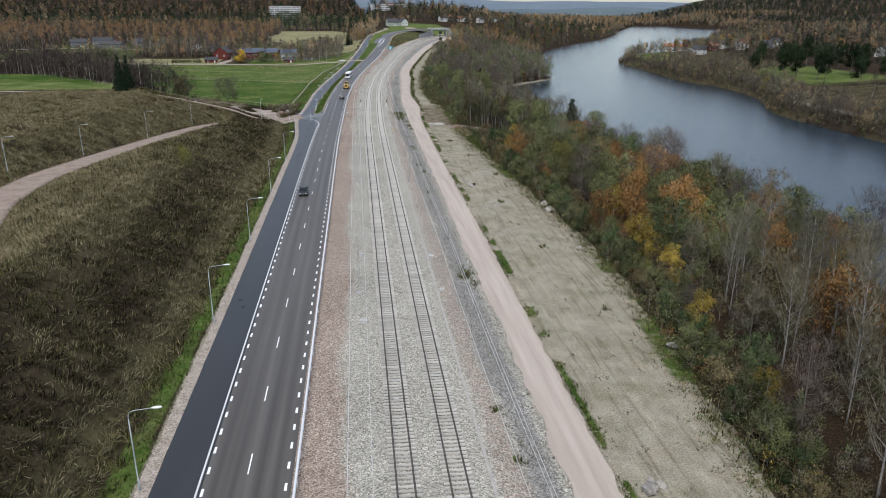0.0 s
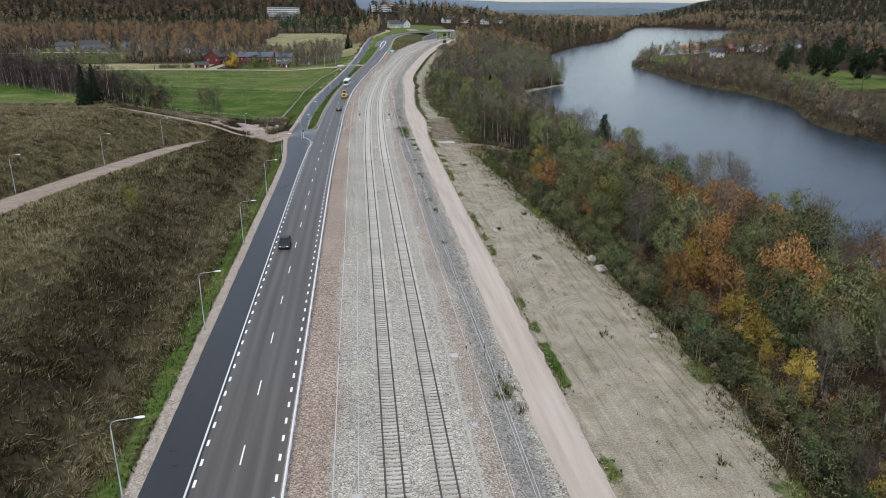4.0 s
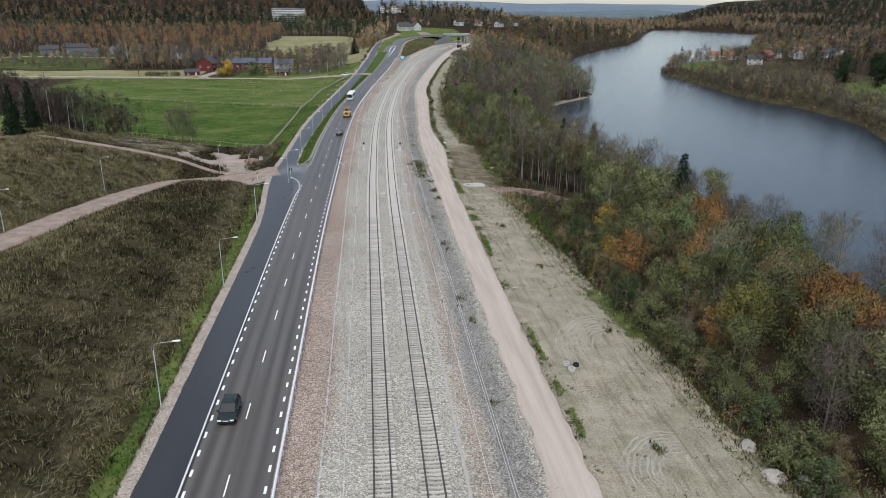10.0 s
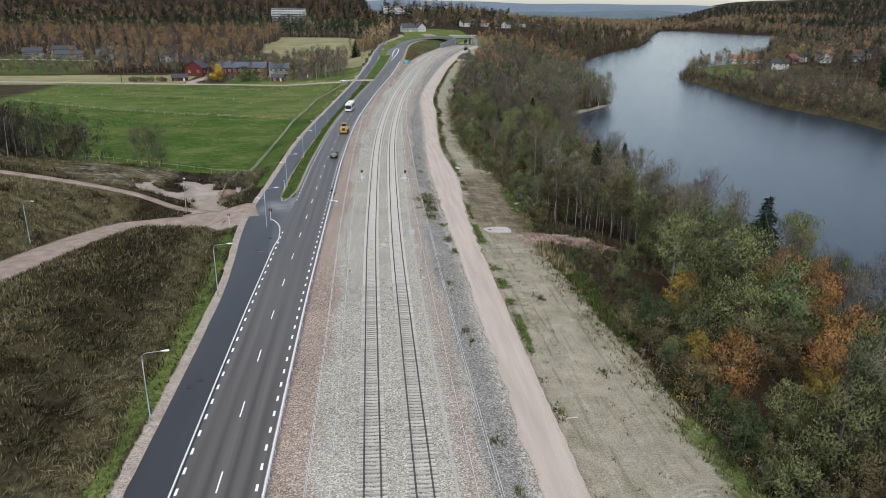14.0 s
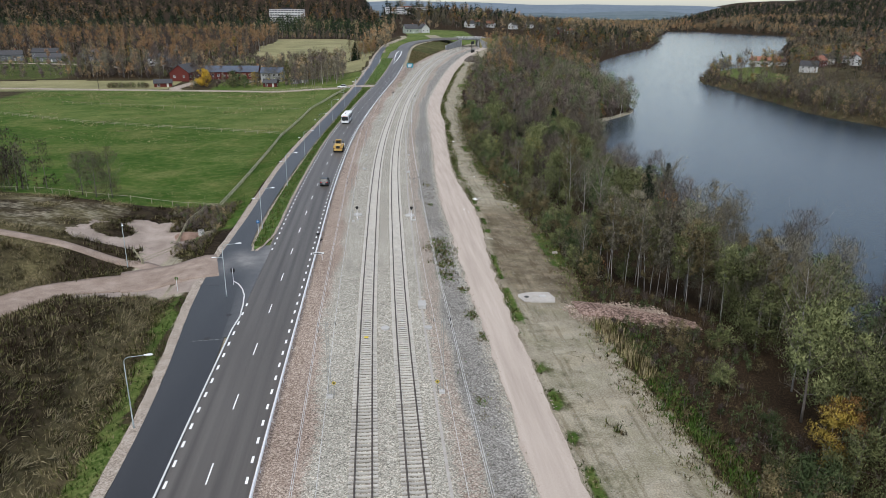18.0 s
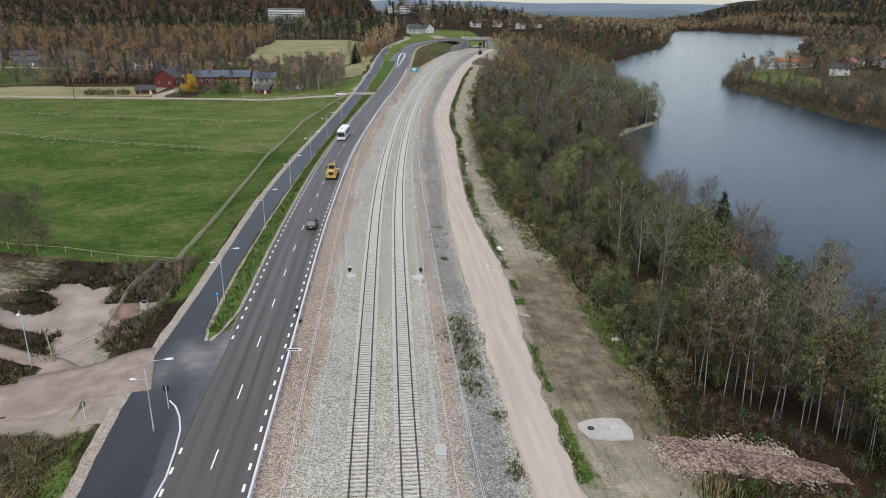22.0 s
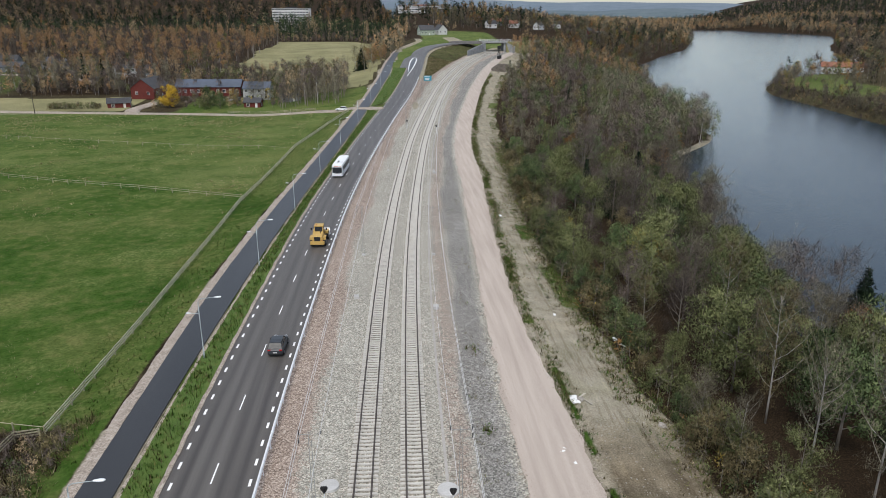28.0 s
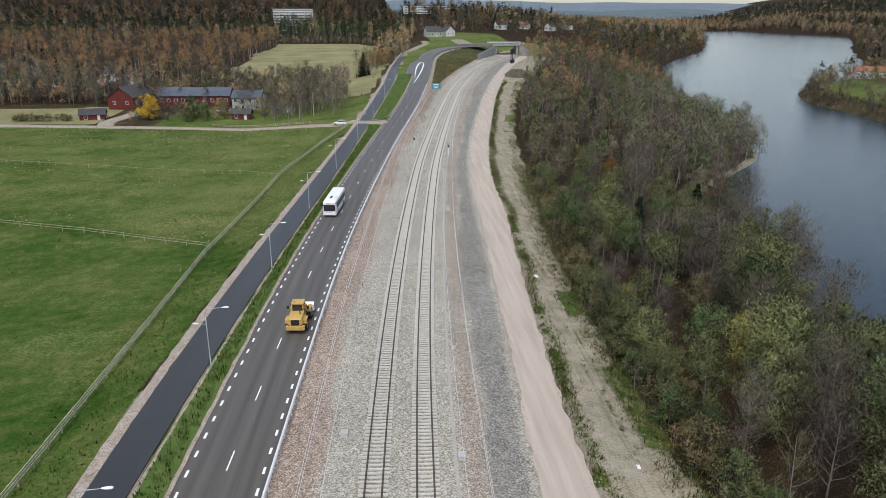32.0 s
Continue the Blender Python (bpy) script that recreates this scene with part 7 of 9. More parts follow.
fence([(-87, 274), (-95, 289), (-104, 298)], 3.2, (0.9,), "few leaning fence posts on the grassy shelf", "fence", 0.05)
fence([(-31.0, 303.5), (-33.2, 303.0), (-34.3, 291.5), (-32.9, 276.4)], 2.6, (0.5, 0.8, 1.1), "brown wooden rail fence round the gravel yard")
fence([(-32.9, 276.2), (-36.4, 270.1)], 7.0, (0.55, 1.0), "low bar gate across the gravel yard", "gate", 0.08)
fence([(-36.6, 270.0), (-39.7, 275.9)], 3.0, (0.55, 0.85), "short wooden fence by the bar gate")
fence([(-14, 516.5), (-40, 523.5), (-70, 530), (-130, 539), (-200, 549)], 6.0, (1.0,), "sparse white-posted fence along the farm lane", "fence", 0.05)
fence([(-60, 536.5), (-44, 531.5), (-24, 528)], 2.5, (0.5, 0.95), "grey garden fence before the farmhouse")

# ---- railway furniture ----
CONCRETE = material("pale_concrete", [(0.36, 0.35, 0.33), (0.46, 0.45, 0.43), (0.56, 0.55, 0.53)], 0.8, 10, 0.9, 0.2, each=0.08)
BLACK = material("black_plastic", [(0.012, 0.012, 0.012), (0.03, 0.03, 0.03)], 2, 15, 0.5)
WIRE = material("bright_wire", [(0.55, 0.54, 0.52), (0.66, 0.65, 0.63)], 2, 10, 0.4, metal=0.5)
YELLOW_PAINT = material("yellow_plastic", [(0.55, 0.42, 0.05), (0.68, 0.52, 0.08)], 2, 12, 0.6)
MAST_STEEL = material("dull_galvanised_mast", [(0.2, 0.2, 0.195), (0.28, 0.28, 0.27), (0.34, 0.34, 0.33)], 1.0, 15, 0.6, 0.0, metal=0.2)
TROUGH = material("weathered_concrete", [(0.3, 0.28, 0.25), (0.4, 0.375, 0.34), (0.5, 0.47, 0.43)], 0.8, 9, 0.95, 0.3)
MAST_Y = [27 + 65.1 * k for k in range(-2, 9)]


def beside(off, y):
    """A place across from the left track's centre line."""
    dx = float(x_track(y + 1) - x_track(y - 1)) / 2
    h = math.hypot(1, dx)
    return float(x_track(y)) + off / h, y - off * dx / h, float(corridor(np.array([float(x_track(y)) + off]), np.array([y]))[0]), math.atan2(-dx, 1)


def line_mast(side, label):
    """side -1: west of the tracks, 1: east."""
    root = thing("overhead_line_mast", label, "mast", "overhead line masts")
    bm = bmesh.new()
    for sx in (-0.14, 0.14):
        tube(bm, [(sx, 0, 0.3), (sx * 0.75, 0, 8.6)], [0.034, 0.03], 4)
    for k in range(16):
        z = 0.5 + k * 0.5
        s = 1 if k % 2 else -1
        f = 0.14 * (1 - 0.25 * z / 8.6)
        tube(bm, [(-s * f, 0, z), (s * f, 0, z + 0.5)], [0.012, 0.012], 3, cap=False)
    part("lattice_post", bm, MAST_STEEL, root)
    bm = bmesh.new()
    box(bm, 0, 0, 0.05, 0.6, 0.6, 0.5, 0.04)
    part("foundation", bm, CONCRETE, root, "pale concrete foundation block")
    bm = bmesh.new()
    tube(bm, [(-0.9, 0, 8.3), (0.9, 0, 8.3)], [0.022, 0.022], 5)
    part("cross_arm", bm, MAST_STEEL, root)
    bm = bmesh.new()
    tube(bm, [(0, 0, 7.5), (0.9 * side, 0, 7.55)], [0.018, 0.018], 5)
    part("lower_arm", bm, MAST_STEEL, root)
    for x, z in ((-0.85, 8.3), (0.85, 8.3), (0.88 * side, 7.52)):
        bm = bmesh.new()
        tube(bm, [(x, 0, z), (x, 0, z + 0.06), (x, 0, z + 0.08), (x, 0, z + 0.2), (x, 0, z + 0.22), (x, 0, z + 0.34), (x, 0, z + 0.4)], [0.03, 0.03, 0.08, 0.03, 0.08, 0.03, 0.07], 6)
        part("insulator", bm, BLACK, root)
    return root


west = line_mast(-1, "slim lattice overhead-line mast beside the road-side track")
east = line_mast(1, "slim lattice overhead-line mast beside the service road")
for mast, off in ((west, -3.6), (east, 8.1)):
    for k, y in enumerate(MAST_Y):
        x, yy, z, h = beside(off, y)
        m = Matrix.Translation((x, yy, z)) @ Matrix.Rotation(h, 4, "Z")
        if k == 0:
            mast.matrix_basis = m
        else:
            copy_thing(mast, m)


def wire(off, z, label, sag=0.5, r=0.024):
    pts = []
    for a, b in zip(MAST_Y, MAST_Y[1:]):
        for k in range(6):
            t = k / 6
            x, y, zz_, h = beside(off, a + (b - a) * t)
            pts.append((x, y, zz_ + z - 4 * sag * t * (1 - t)))
    bm = bmesh.new()
    tube(bm, pts, [r] * len(pts), 3)
    ob = part("overhead_wire", bm, WIRE)
    return tagged(ob, label, "wire", "overhead wires")


for off, z in ((-4.45, 8.7), (-2.75, 8.7), (-4.48, 7.9), (7.25, 8.7), (8.95, 8.7), (8.98, 7.9)):
    wire(off, z, "thin bare feeder wire strung between masts")
trough = thing("cable_trough", "long concrete cable trough beside the ballast", "cable trough")
sweep("trough_lid", [(x, y, z, h) for x, y, z, h in (beside(7.35, float(q)) for q in range(-86, 780, 4))], [(-0.14, -0.05), (-0.14, 0.1), (0.14, 0.1), (0.14, -0.05)], TROUGH, trough)


def box_thing(name, label, category, x, y, z, w, d, h, mat, turn=0.0, lid=True, bevel=0.03):
    root = thing(name, label, category, at=Matrix.Translation((x, y, z)) @ Matrix.Rotation(turn, 4, "Z"))
    bm = bmesh.new()
    box(bm, 0, 0, h / 2, w, d, h, bevel)
    part("body", bm, mat, root)
    if lid:
        bm = bmesh.new()
        box(bm, 0, 0, h + 0.03, w + 0.06, d + 0.06, 0.06, 0.015)
        part("lid", bm, mat, root)
    return root


for off, y, w, d, h in ((7.4, 245.5, 1.0, 1.7, 0.5), (-3.1, 82.2, 0.8, 0.8, 0.4), (8.0, 106, 0.7, 0.9, 0.4), (-3.2, 108, 0.6, 0.7, 0.4), (7.9, 330, 0.7, 0.9, 0.4), (-3.3, 334, 0.7, 0.8, 0.4), (8.2, 415, 0.8, 1.0, 0.4)):
    x, yy, z, hd = beside(off, y)
    box_thing("cable_chamber", "pale concrete cable chamber beside the track", "cable chamber", x, yy, z, w, d, h, CONCRETE, hd)
for off, y, mat in ((0, 240.8, CONCRETE), (0, 238.4, CONCRETE), (0, 236.0, YELLOW_PAINT), (4.5, 240.7, CONCRETE), (4.5, 238.3, CONCRETE), (0, 66.5, CONCRETE), (0, 62.8, CONCRETE), (4.5, 67.2, CONCRETE), (4.5, 63.4, CONCRETE)):
    x, yy, z, hd = beside(off, y)
    box_thing("balise", "flat yellow track balise between the rails" if mat is YELLOW_PAINT else "flat pale track balise between the rails", "balise", x, yy, z + 0.2, 0.5, 0.42, 0.1, mat, hd, False)


def disc(x, y, z, r, label):
    bm = bmesh.new()
    bmesh.ops.create_cone(bm, cap_ends=True, segments=20, radius1=r, radius2=r * 0.96, depth=0.3)
    bmesh.ops.translate(bm, vec=(0, 0, 0.1), verts=bm.verts)
    ob = part("well_cover", bm, CONCRETE)
    ob.matrix_basis = Matrix.Translation((x, y, z))
    return tagged(ob, label, "well cover")


for off, y, r in ((-2.9, 291.9, 0.85), (7.3, 290.8, 0.95), (2.35, 238.7, 0.55), (7.8, 238.4, 0.5)):
    x, yy, z, hd = beside(off, y)
    disc(x, yy, z, r, "round pale concrete well cover in the gravel")


def rail_signal(x, y, z, turn, label):
    root = thing("railway_signal", label, "signal", "railway signals", at=Matrix.Translation((x, y, z)) @ Matrix.Rotation(turn, 4, "Z") @ Matrix.Diagonal((0.62, 0.62, 0.54, 1)))
    bm = bmesh.new()
    box(bm, 0, 0, 0.15, 0.9, 0.9, 0.5, 0.04)
    part("base", bm, CONCRETE, root)
    bm = bmesh.new()
    tube(bm, [(0, 0, 0.3), (0, 0, 4.3)], [0.07, 0.06], 8)
    part("post", bm, ZINC, root)
    bm = bmesh.new()
    for sx in (-0.22, 0.22):
        tube(bm, [(sx, 0.25, 0.4), (sx, 0.12, 3.2)], [0.02, 0.02], 4)
    for k in range(9):
        tube(bm, [(-0.22, 0.24 - 0.014 * k, 0.6 + 0.3 * k), (0.22, 0.24 - 0.014 * k, 0.6 + 0.3 * k)], [0.015, 0.015], 4)
    part("ladder", bm, ZINC, root)
    bm = bmesh.new()
    vs = [(-0.42, 4.55), (-0.5, 4.85), (-0.36, 5.15), (0.36, 5.15), (0.5, 4.85), (0.42, 4.55), (0.1, 3.9), (-0.1, 3.9)]
    f = [bm.verts.new((a, -0.12, b)) for a, b in vs]
    g = [bm.verts.new((a, -0.04, b)) for a, b in vs]
    bm.faces.new(f)
    bm.faces.new(g[::-1])
    for k in range(8):
        bm.faces.new((f[(k + 1) % 8], f[k], g[k], g[(k + 1) % 8]))
    hd = part("signal_head", bm, BLACK, root, "black signal backboard")
    for zc in (4.25, 4.6, 4.9):
        bm = bmesh.new()
        tube(bm, [(0, -0.13, zc), (0, -0.3, zc)], [0.1, 0.1], 8)
        part("lens_hood", bm, BLACK, hd)


for off, y in ((-2.9, 288.4), (7.5, 287.6), (-3.0, 480), (7.4, 470)):
    x, yy, z, hd = beside(off, y)
    rail_signal(x, yy, z, hd, "black-headed railway signal on a grey post")

for off, y in ((-3.2, 222.8), (7.6, 222.2)):
    x, yy, z, hd = beside(off, y)
    root = thing("track_marker", "small yellow diamond marker plate on a thin post", "marker", "track markers", at=Matrix.Translation((x, yy, z)) @ Matrix.Rotation(hd, 4, "Z"))
    bm = bmesh.new()
    tube(bm, [(0, 0, -0.1), (0, 0, 1.5)], [0.03, 0.03], 6)
    part("post", bm, MAST_STEEL, root)
    bm = bmesh.new()
    box(bm, 0, -0.05, 1.45, 0.34, 0.03, 0.34, 0.005, m=Matrix.Translation((0, 0, 1.45)) @ Matrix.Rotation(radians(45), 4, "Y") @ Matrix.Translation((0, 0, -1.45)))
    pl = part("plate", bm, YELLOW_PAINT, root)
    bm = bmesh.new()
    box(bm, 0, -0.075, 1.45, 0.16, 0.02, 0.16, 0.005)
    part("black_mark", bm, BLACK, pl)

# ---- road signs and posts ----
BLUE = material("sign_blue", [(0.02, 0.12, 0.3), (0.03, 0.16, 0.36)], 2, 12, 0.4)
TEAL = material("information_sign_blue", [(0.03, 0.22, 0.3), (0.05, 0.28, 0.36)], 2, 12, 0.4)
WHITE = material("sign_white", [(0.75, 0.75, 0.74), (0.84, 0.84, 0.83)], 2, 12, 0.4)


def post_sign(name, label, x, y, z, posts, h, plates, turn=0.0):
    """plates: (kind, width, height, centre height, material)."""
    root = thing(name, label, "sign", at=Matrix.Translation((x, y, z)) @ Matrix.Rotation(turn, 4, "Z"))
    for px in posts:
        bm = bmesh.new()
        tube(bm, [(px, 0, -0.2), (px, 0, h)], [0.04, 0.04], 8)
        part("post", bm, ZINC, root)
    for kind, w, ph, cz, mat in plates:
        bm = bmesh.new()
        if kind == "disc":
            tube(bm, [(0, -0.06, cz), (0, -0.045, cz)], [w / 2, w / 2], 20)
        else:
            box(bm, 0, -0.055, cz, w, 0.03, ph, 0.008)
        pl = part("plate", bm, mat, root)
        if kind == "bars":
            for bx, bw, bz in ((-0.05, w * 0.62, 0.0),):
                bm = bmesh.new()
                box(bm, bx, -0.076, cz + bz, bw, 0.008, ph * 0.42)
                part("dark_bar", bm, BLACK, pl)
            bm = bmesh.new()
            box(bm, -w * 0.42, -0.076, cz, w * 0.07, 0.008, ph * 0.5, m=Matrix.Identity(4))
            part("dark_bar", bm, BLACK, pl)
        if kind == "lines":
            for k in range(3):
                bm = bmesh.new()
                box(bm, -w * 0.05, -0.076, cz + ph * (0.28 - 0.28 * k), w * (0.7 - 0.12 * k), 0.008, ph * 0.12)
                part("white_bar", bm, WHITE, pl)
        if kind == "disc":
            bm = bmesh.new()
            box(bm, 0, -0.066, cz, w * 0.45, 0.008, w * 0.12)
            box(bm, 0, -0.066, cz + 0.12, w * 0.12, 0.008, w * 0.3)
            part("white_mark", bm, WHITE, pl)
    return root


post_sign("cycle_path_sign", "round blue cycle-path sign on a thin post", -19.3, 281.0, 0.1, (0,), 2.5, [("disc", 0.65, 0, 2.2, BLUE)])
post_sign("road_name_sign", "white pointing road sign beside the guard rail", -7.5, 265.6, 0, (-0.5, 0.5), 1.4, [("bars", 1.7, 0.32, 1.25, WHITE)])
post_sign("junction_sign", "small dark-backed sign at the junction", -19.2, 255.7, 0, (0,), 2.6, [("plate", 0.6, 0.6, 2.3, BLACK)], math.pi)
post_sign("marker_post", "thin green marker post with a round plate", -26.9, 254.4, ground_at(-26.9, 254.4), (0,), 2.2, [("disc", 0.5, 0, 2.0, GRASS)], math.pi)
post_sign("information_sign", "large blue-green road information sign on posts", 24.5, 590, float(corridor(np.array([24.5]), np.array([590.0]))[0]), (-1.3, 1.3), 4.6, [("lines", 3.8, 2.4, 3.4, TEAL)])
for x, y in ((-8.6, 279.2), (-7.9, 275.6)):
    bm = bmesh.new()
    for k in range(7):
        a = k * 0.9
        tube(bm, [(0, 0, 0.1), (0.25 * math.cos(a), 0.25 * math.sin(a), 0.35), (0.42 * math.cos(a), 0.42 * math.sin(a), 0.3)], [0.1, 0.08, 0.03], 5)
    ob = part("cable_coil", bm, BLACK)
    ob.matrix_basis = Matrix.Translation((x, y, 0.05))
    tagged(ob, "tangled black cable heap behind the guard rail", "cable")
bm = bmesh.new()
bmesh.ops.create_cone(bm, cap_ends=False, segments=20, radius1=0.55, radius2=0.55, depth=1.0)
bmesh.ops.create_cone(bm, cap_ends=False, segments=20, radius1=0.44, radius2=0.44, depth=1.0)
bmesh.ops.translate(bm, vec=(0, 0, 0.5), verts=bm.verts)
for z in (0.0, 1.0):
    bm.verts.ensure_lookup_table()
    bmesh.ops.bridge_loops(bm, edges=[e for e in bm.edges if e.is_boundary and all(abs(v.co.z - z) < 0.01 for v in e.verts)])
ring = part("concrete_ring", bm, CONCRETE)
ring.matrix_basis = Matrix.Translation((-30.4, 285.2, ground_at(-30.4, 285.2) - 0.05))
tagged(ring, "pale concrete well ring standing in weeds", "well ring")
IRON = material("cast_iron", [(0.05, 0.05, 0.05), (0.09, 0.085, 0.08)], 3, 30, 0.6, 0.2, metal=0.5)
for x, y in ((-19.7, 91.4), (-19.0, 89.1), (-19.8, 191.3), (-19.0, 192.8), (-17.9, 244.7), (-19.2, 237.7)):
    bm = bmesh.new()
    bmesh.ops.create_cone(bm, cap_ends=True, segments=18, radius1=0.36, radius2=0.36, depth=0.04)
    bmesh.ops.create_cone(bm, cap_ends=True, segments=18, radius1=0.3, radius2=0.29, depth=0.06)
    ob = part("manhole_cover", bm, IRON)
    ob.matrix_basis = Matrix.Translation((x, y, 0.052))
    tagged(ob, "round cast-iron manhole cover in the asphalt", "manhole cover", "manhole covers")

# ---- open ground beside the gravel road ----
slab_z = ground_at(24.5, 249.5)
slab = thing("concrete_slab", "weathered pale concrete slab set in bare soil", "slab", at=Matrix.Translation((24.5, 249.4, slab_z)))
bm = bmesh.new()
out = [(-2.4, 1.2), (-2.5, 0.3), (-1.9, -1.4), (0.2, -1.9), (2.4, -1.9), (2.7, -0.4), (2.3, 1.7), (0.4, 2.0), (-1.2, 1.8)]
f = [bm.verts.new((a, b, 0.16)) for a, b in out]
g = [bm.verts.new((a * 1.03, b * 1.03, -0.4)) for a, b in out]
bm.faces.new(f)
for k in range(len(out)):
    bm.faces.new((f[(k + 1) % len(out)], f[k], g[k], g[(k + 1) % len(out)]))
part("plate", bm, TROUGH, slab)
bm = bmesh.new()
box(bm, 1.0, 0.1, 0.22, 1.0, 0.7, 0.2, 0.03)
part("hatch", bm, CONCRETE, slab, "pale hatch cover")
bm = bmesh.new()
bmesh.ops.create_cone(bm, cap_ends=True, segments=16, radius1=0.35, radius2=0.35, depth=0.06, matrix=Matrix.Translation((-1.3, 0.2, 0.18)))
part("round_cover", bm, IRON, slab)
RED_SOIL = material("red_brown_soil", [(0.12, 0.075, 0.055), (0.22, 0.145, 0.11), (0.31, 0.22, 0.17)], 0.8, 7, 0.95, 0.6)
verts, faces = [], []
for i in range(13):
    for j in range(28):
        r, a = i / 12, 2 * math.pi * j / 28
        px, py = -33.0 + 2.3 * r * math.cos(a) * (1 + 0.12 * math.sin(3 * a)), 284.6 + 2.9 * r * math.sin(a)
        verts.append((px, py, ground_at(px, py) + 0.75 * (1 - r * r) ** 1.2 + 0.12 * noise.noise((px * 1.6, py * 1.6, 1)) - (0.2 if i == 12 else 0)))
for i in range(12):
    for j in range(28):
        faces.append((i * 28 + j, i * 28 + 28 + j, i * 28 + 28 + (j + 1) % 28, i * 28 + (j + 1) % 28))
mound = part_mesh("soil_mound", raw_mesh("soil_mound", verts, faces, RED_SOIL), RED_SOIL)
tagged(mound, "small heap of red-brown soil by the yard fence", "mound")
POLE_WOOD = material("dark_pole_wood", [(0.03, 0.026, 0.02), (0.06, 0.052, 0.042), (0.09, 0.08, 0.065)], 1.0, 8, 0.9, 0.3)
pole = thing("utility_pole", "dark tarred wooden utility pole by the farm lane", "pole", at=Matrix.Translation((-137, 539.8, ground_at(-137, 539.8))))
bm = bmesh.new()
tube(bm, [(0, 0, -0.4), (0, 0, 9.2)], [0.16, 0.12], 9)
part("shaft", bm, POLE_WOOD, pole)
for dx in (-0.35, 0.35):
    bm = bmesh.new()
    tube(bm, [(dx, 0, 8.8), (dx, 0, 9.05)], [0.05, 0.035], 8)
    part("insulator", bm, CONCRETE, pole)
bm = bmesh.new()
box(bm, 0, 0, 8.75, 0.95, 0.1, 0.12, 0.01)
part("crossarm", bm, POLE_WOOD, pole)
HEAP = material("reddish_stone_heap", [(0.08, 0.05, 0.038), (0.19, 0.127, 0.1), (0.33, 0.24, 0.198)], 0.5, 9, 0.95, 0.8, contrast=0.2, stones=4.5)
verts, faces = [], []
for i in range(61):
    for j in range(19):
        s, v = i / 60, j / 9 - 1
        half = 3.0 - 1.5 * s + 0.45 * math.sin(7 * s + 2 * v)
        px, py = 29.2 + 17.8 * s, 245.6 - 2.4 * s + v * half
        up = (0.75 - 0.35 * s) * max(0.0, 1 - v * v) ** 0.7 * min(1.0, 9 * s + 0.1, 7 * (1 - s)) + 0.14 * noise.noise((px * 1.7, py * 1.7, 2)) + 0.08 * noise.noise((px * 5, py * 5, 4))
        verts.append((px, py, ground_at(px, py) + up - (0.25 if abs(v) == 1 or s in (0, 1) else 0)))
for i in range(60):
    for j in range(18):
        faces.append((i * 19 + j, (i + 1) * 19 + j, (i + 1) * 19 + j + 1, i * 19 + j + 1))
tagged(new("stone_heap", raw_mesh("stone_heap", verts, faces, HEAP)), "long low heap of reddish broken stone in the glade", "stone heap", kind="stuff")
STONE = material("pale_boulder", [(0.2, 0.18, 0.155), (0.31, 0.285, 0.25), (0.43, 0.4, 0.36)], 1.2, 9, 0.9, 0.5, each=0.15)


def boulder(x, y, size, seed, label="pale angular boulder lying on bare soil"):
    bm = bmesh.new()
    bmesh.ops.create_icosphere(bm, subdivisions=3, radius=size)
    for v in bm.verts:
        d = v.co.normalized()
        k = 1 + 0.5 * noise.noise(d * 1.3 + Vector((seed, 0, 0))) + 0.22 * noise.noise(d * 3.5 + Vector((0, seed, 0)))
        for q in range(5):
            c = Vector((math.sin(seed * 3 + q * 2.1), math.cos(seed * 5 + q * 1.3), math.sin(q * 1.9 + seed)))
            k = min(k, 0.82 / max(0.3, d.dot(c.normalized())))
        v.co = Vector((d.x * 1.25, d.y, d.z * 0.75)) * size * k
    ob = part("boulder", bm, STONE)
    ob.matrix_basis = Matrix.Translation((x, y, ground_at(x, y) + size * 0.3)) @ Matrix.Rotation(seed, 4, "Z")
    return tagged(ob, label, "boulder", "boulders")


for i, (x, y, s) in enumerate(((34.8, 74.2, 0.6), (41.3, 130.4, 1.75), (34.2, 111.2, 0.5), (35.6, 136.2, 0.8), (35.8, 141.1, 0.75), (38.5, 136.0, 0.4), (20.8, 47.2, 0.7), (22.0, 47.8, 0.45), (21.3, 48.3, 0.4), (32.5, 270, 0.4), (31.5, 301, 0.4), (24.2, 306, 0.35))):
    boulder(x, y, s, i * 1.7 + 0.3)
TURNED = material("turned_soil", [(0.2, 0.18, 0.14), (0.31, 0.285, 0.235), (0.43, 0.4, 0.345)], 0.9, 8, 0.95, 0.5)


def soil_ridges(cx, cy, radii, a0, a1, label):
    """Low curved ridges that a machine's tracks pressed into the soil."""
    quads = []
    for r in radii:
        prev = None
        for k in range(33):
            a = radians(a0 + (a1 - a0) * k / 32)
            rr = r + 0.22 * noise.noise((r, k * 0.3, 2))
            hgt = 0.13 * (0.6 + noise.noise((r * 3, k * 0.5, 7))) * math.sin(math.pi * (k + 0.5) / 33)
            row = [(cx + (rr + o) * math.cos(a), cy + (rr + o) * math.sin(a)) for o in (-0.16, 0.0, 0.16)]
            row = [(px, py, ground_at(px, py) + e) for (px, py), e in zip(row, (-0.02, max(hgt, 0.02), -0.02))]
            if prev:
                quads += [[prev[0], prev[1], row[1], row[0]], [prev[1], prev[2], row[2], row[1]]]
            prev = row
    return tagged(new("track_ridges", quad_mesh("track_ridges", np.array(quads), TURNED)), label, "soil", kind="stuff")


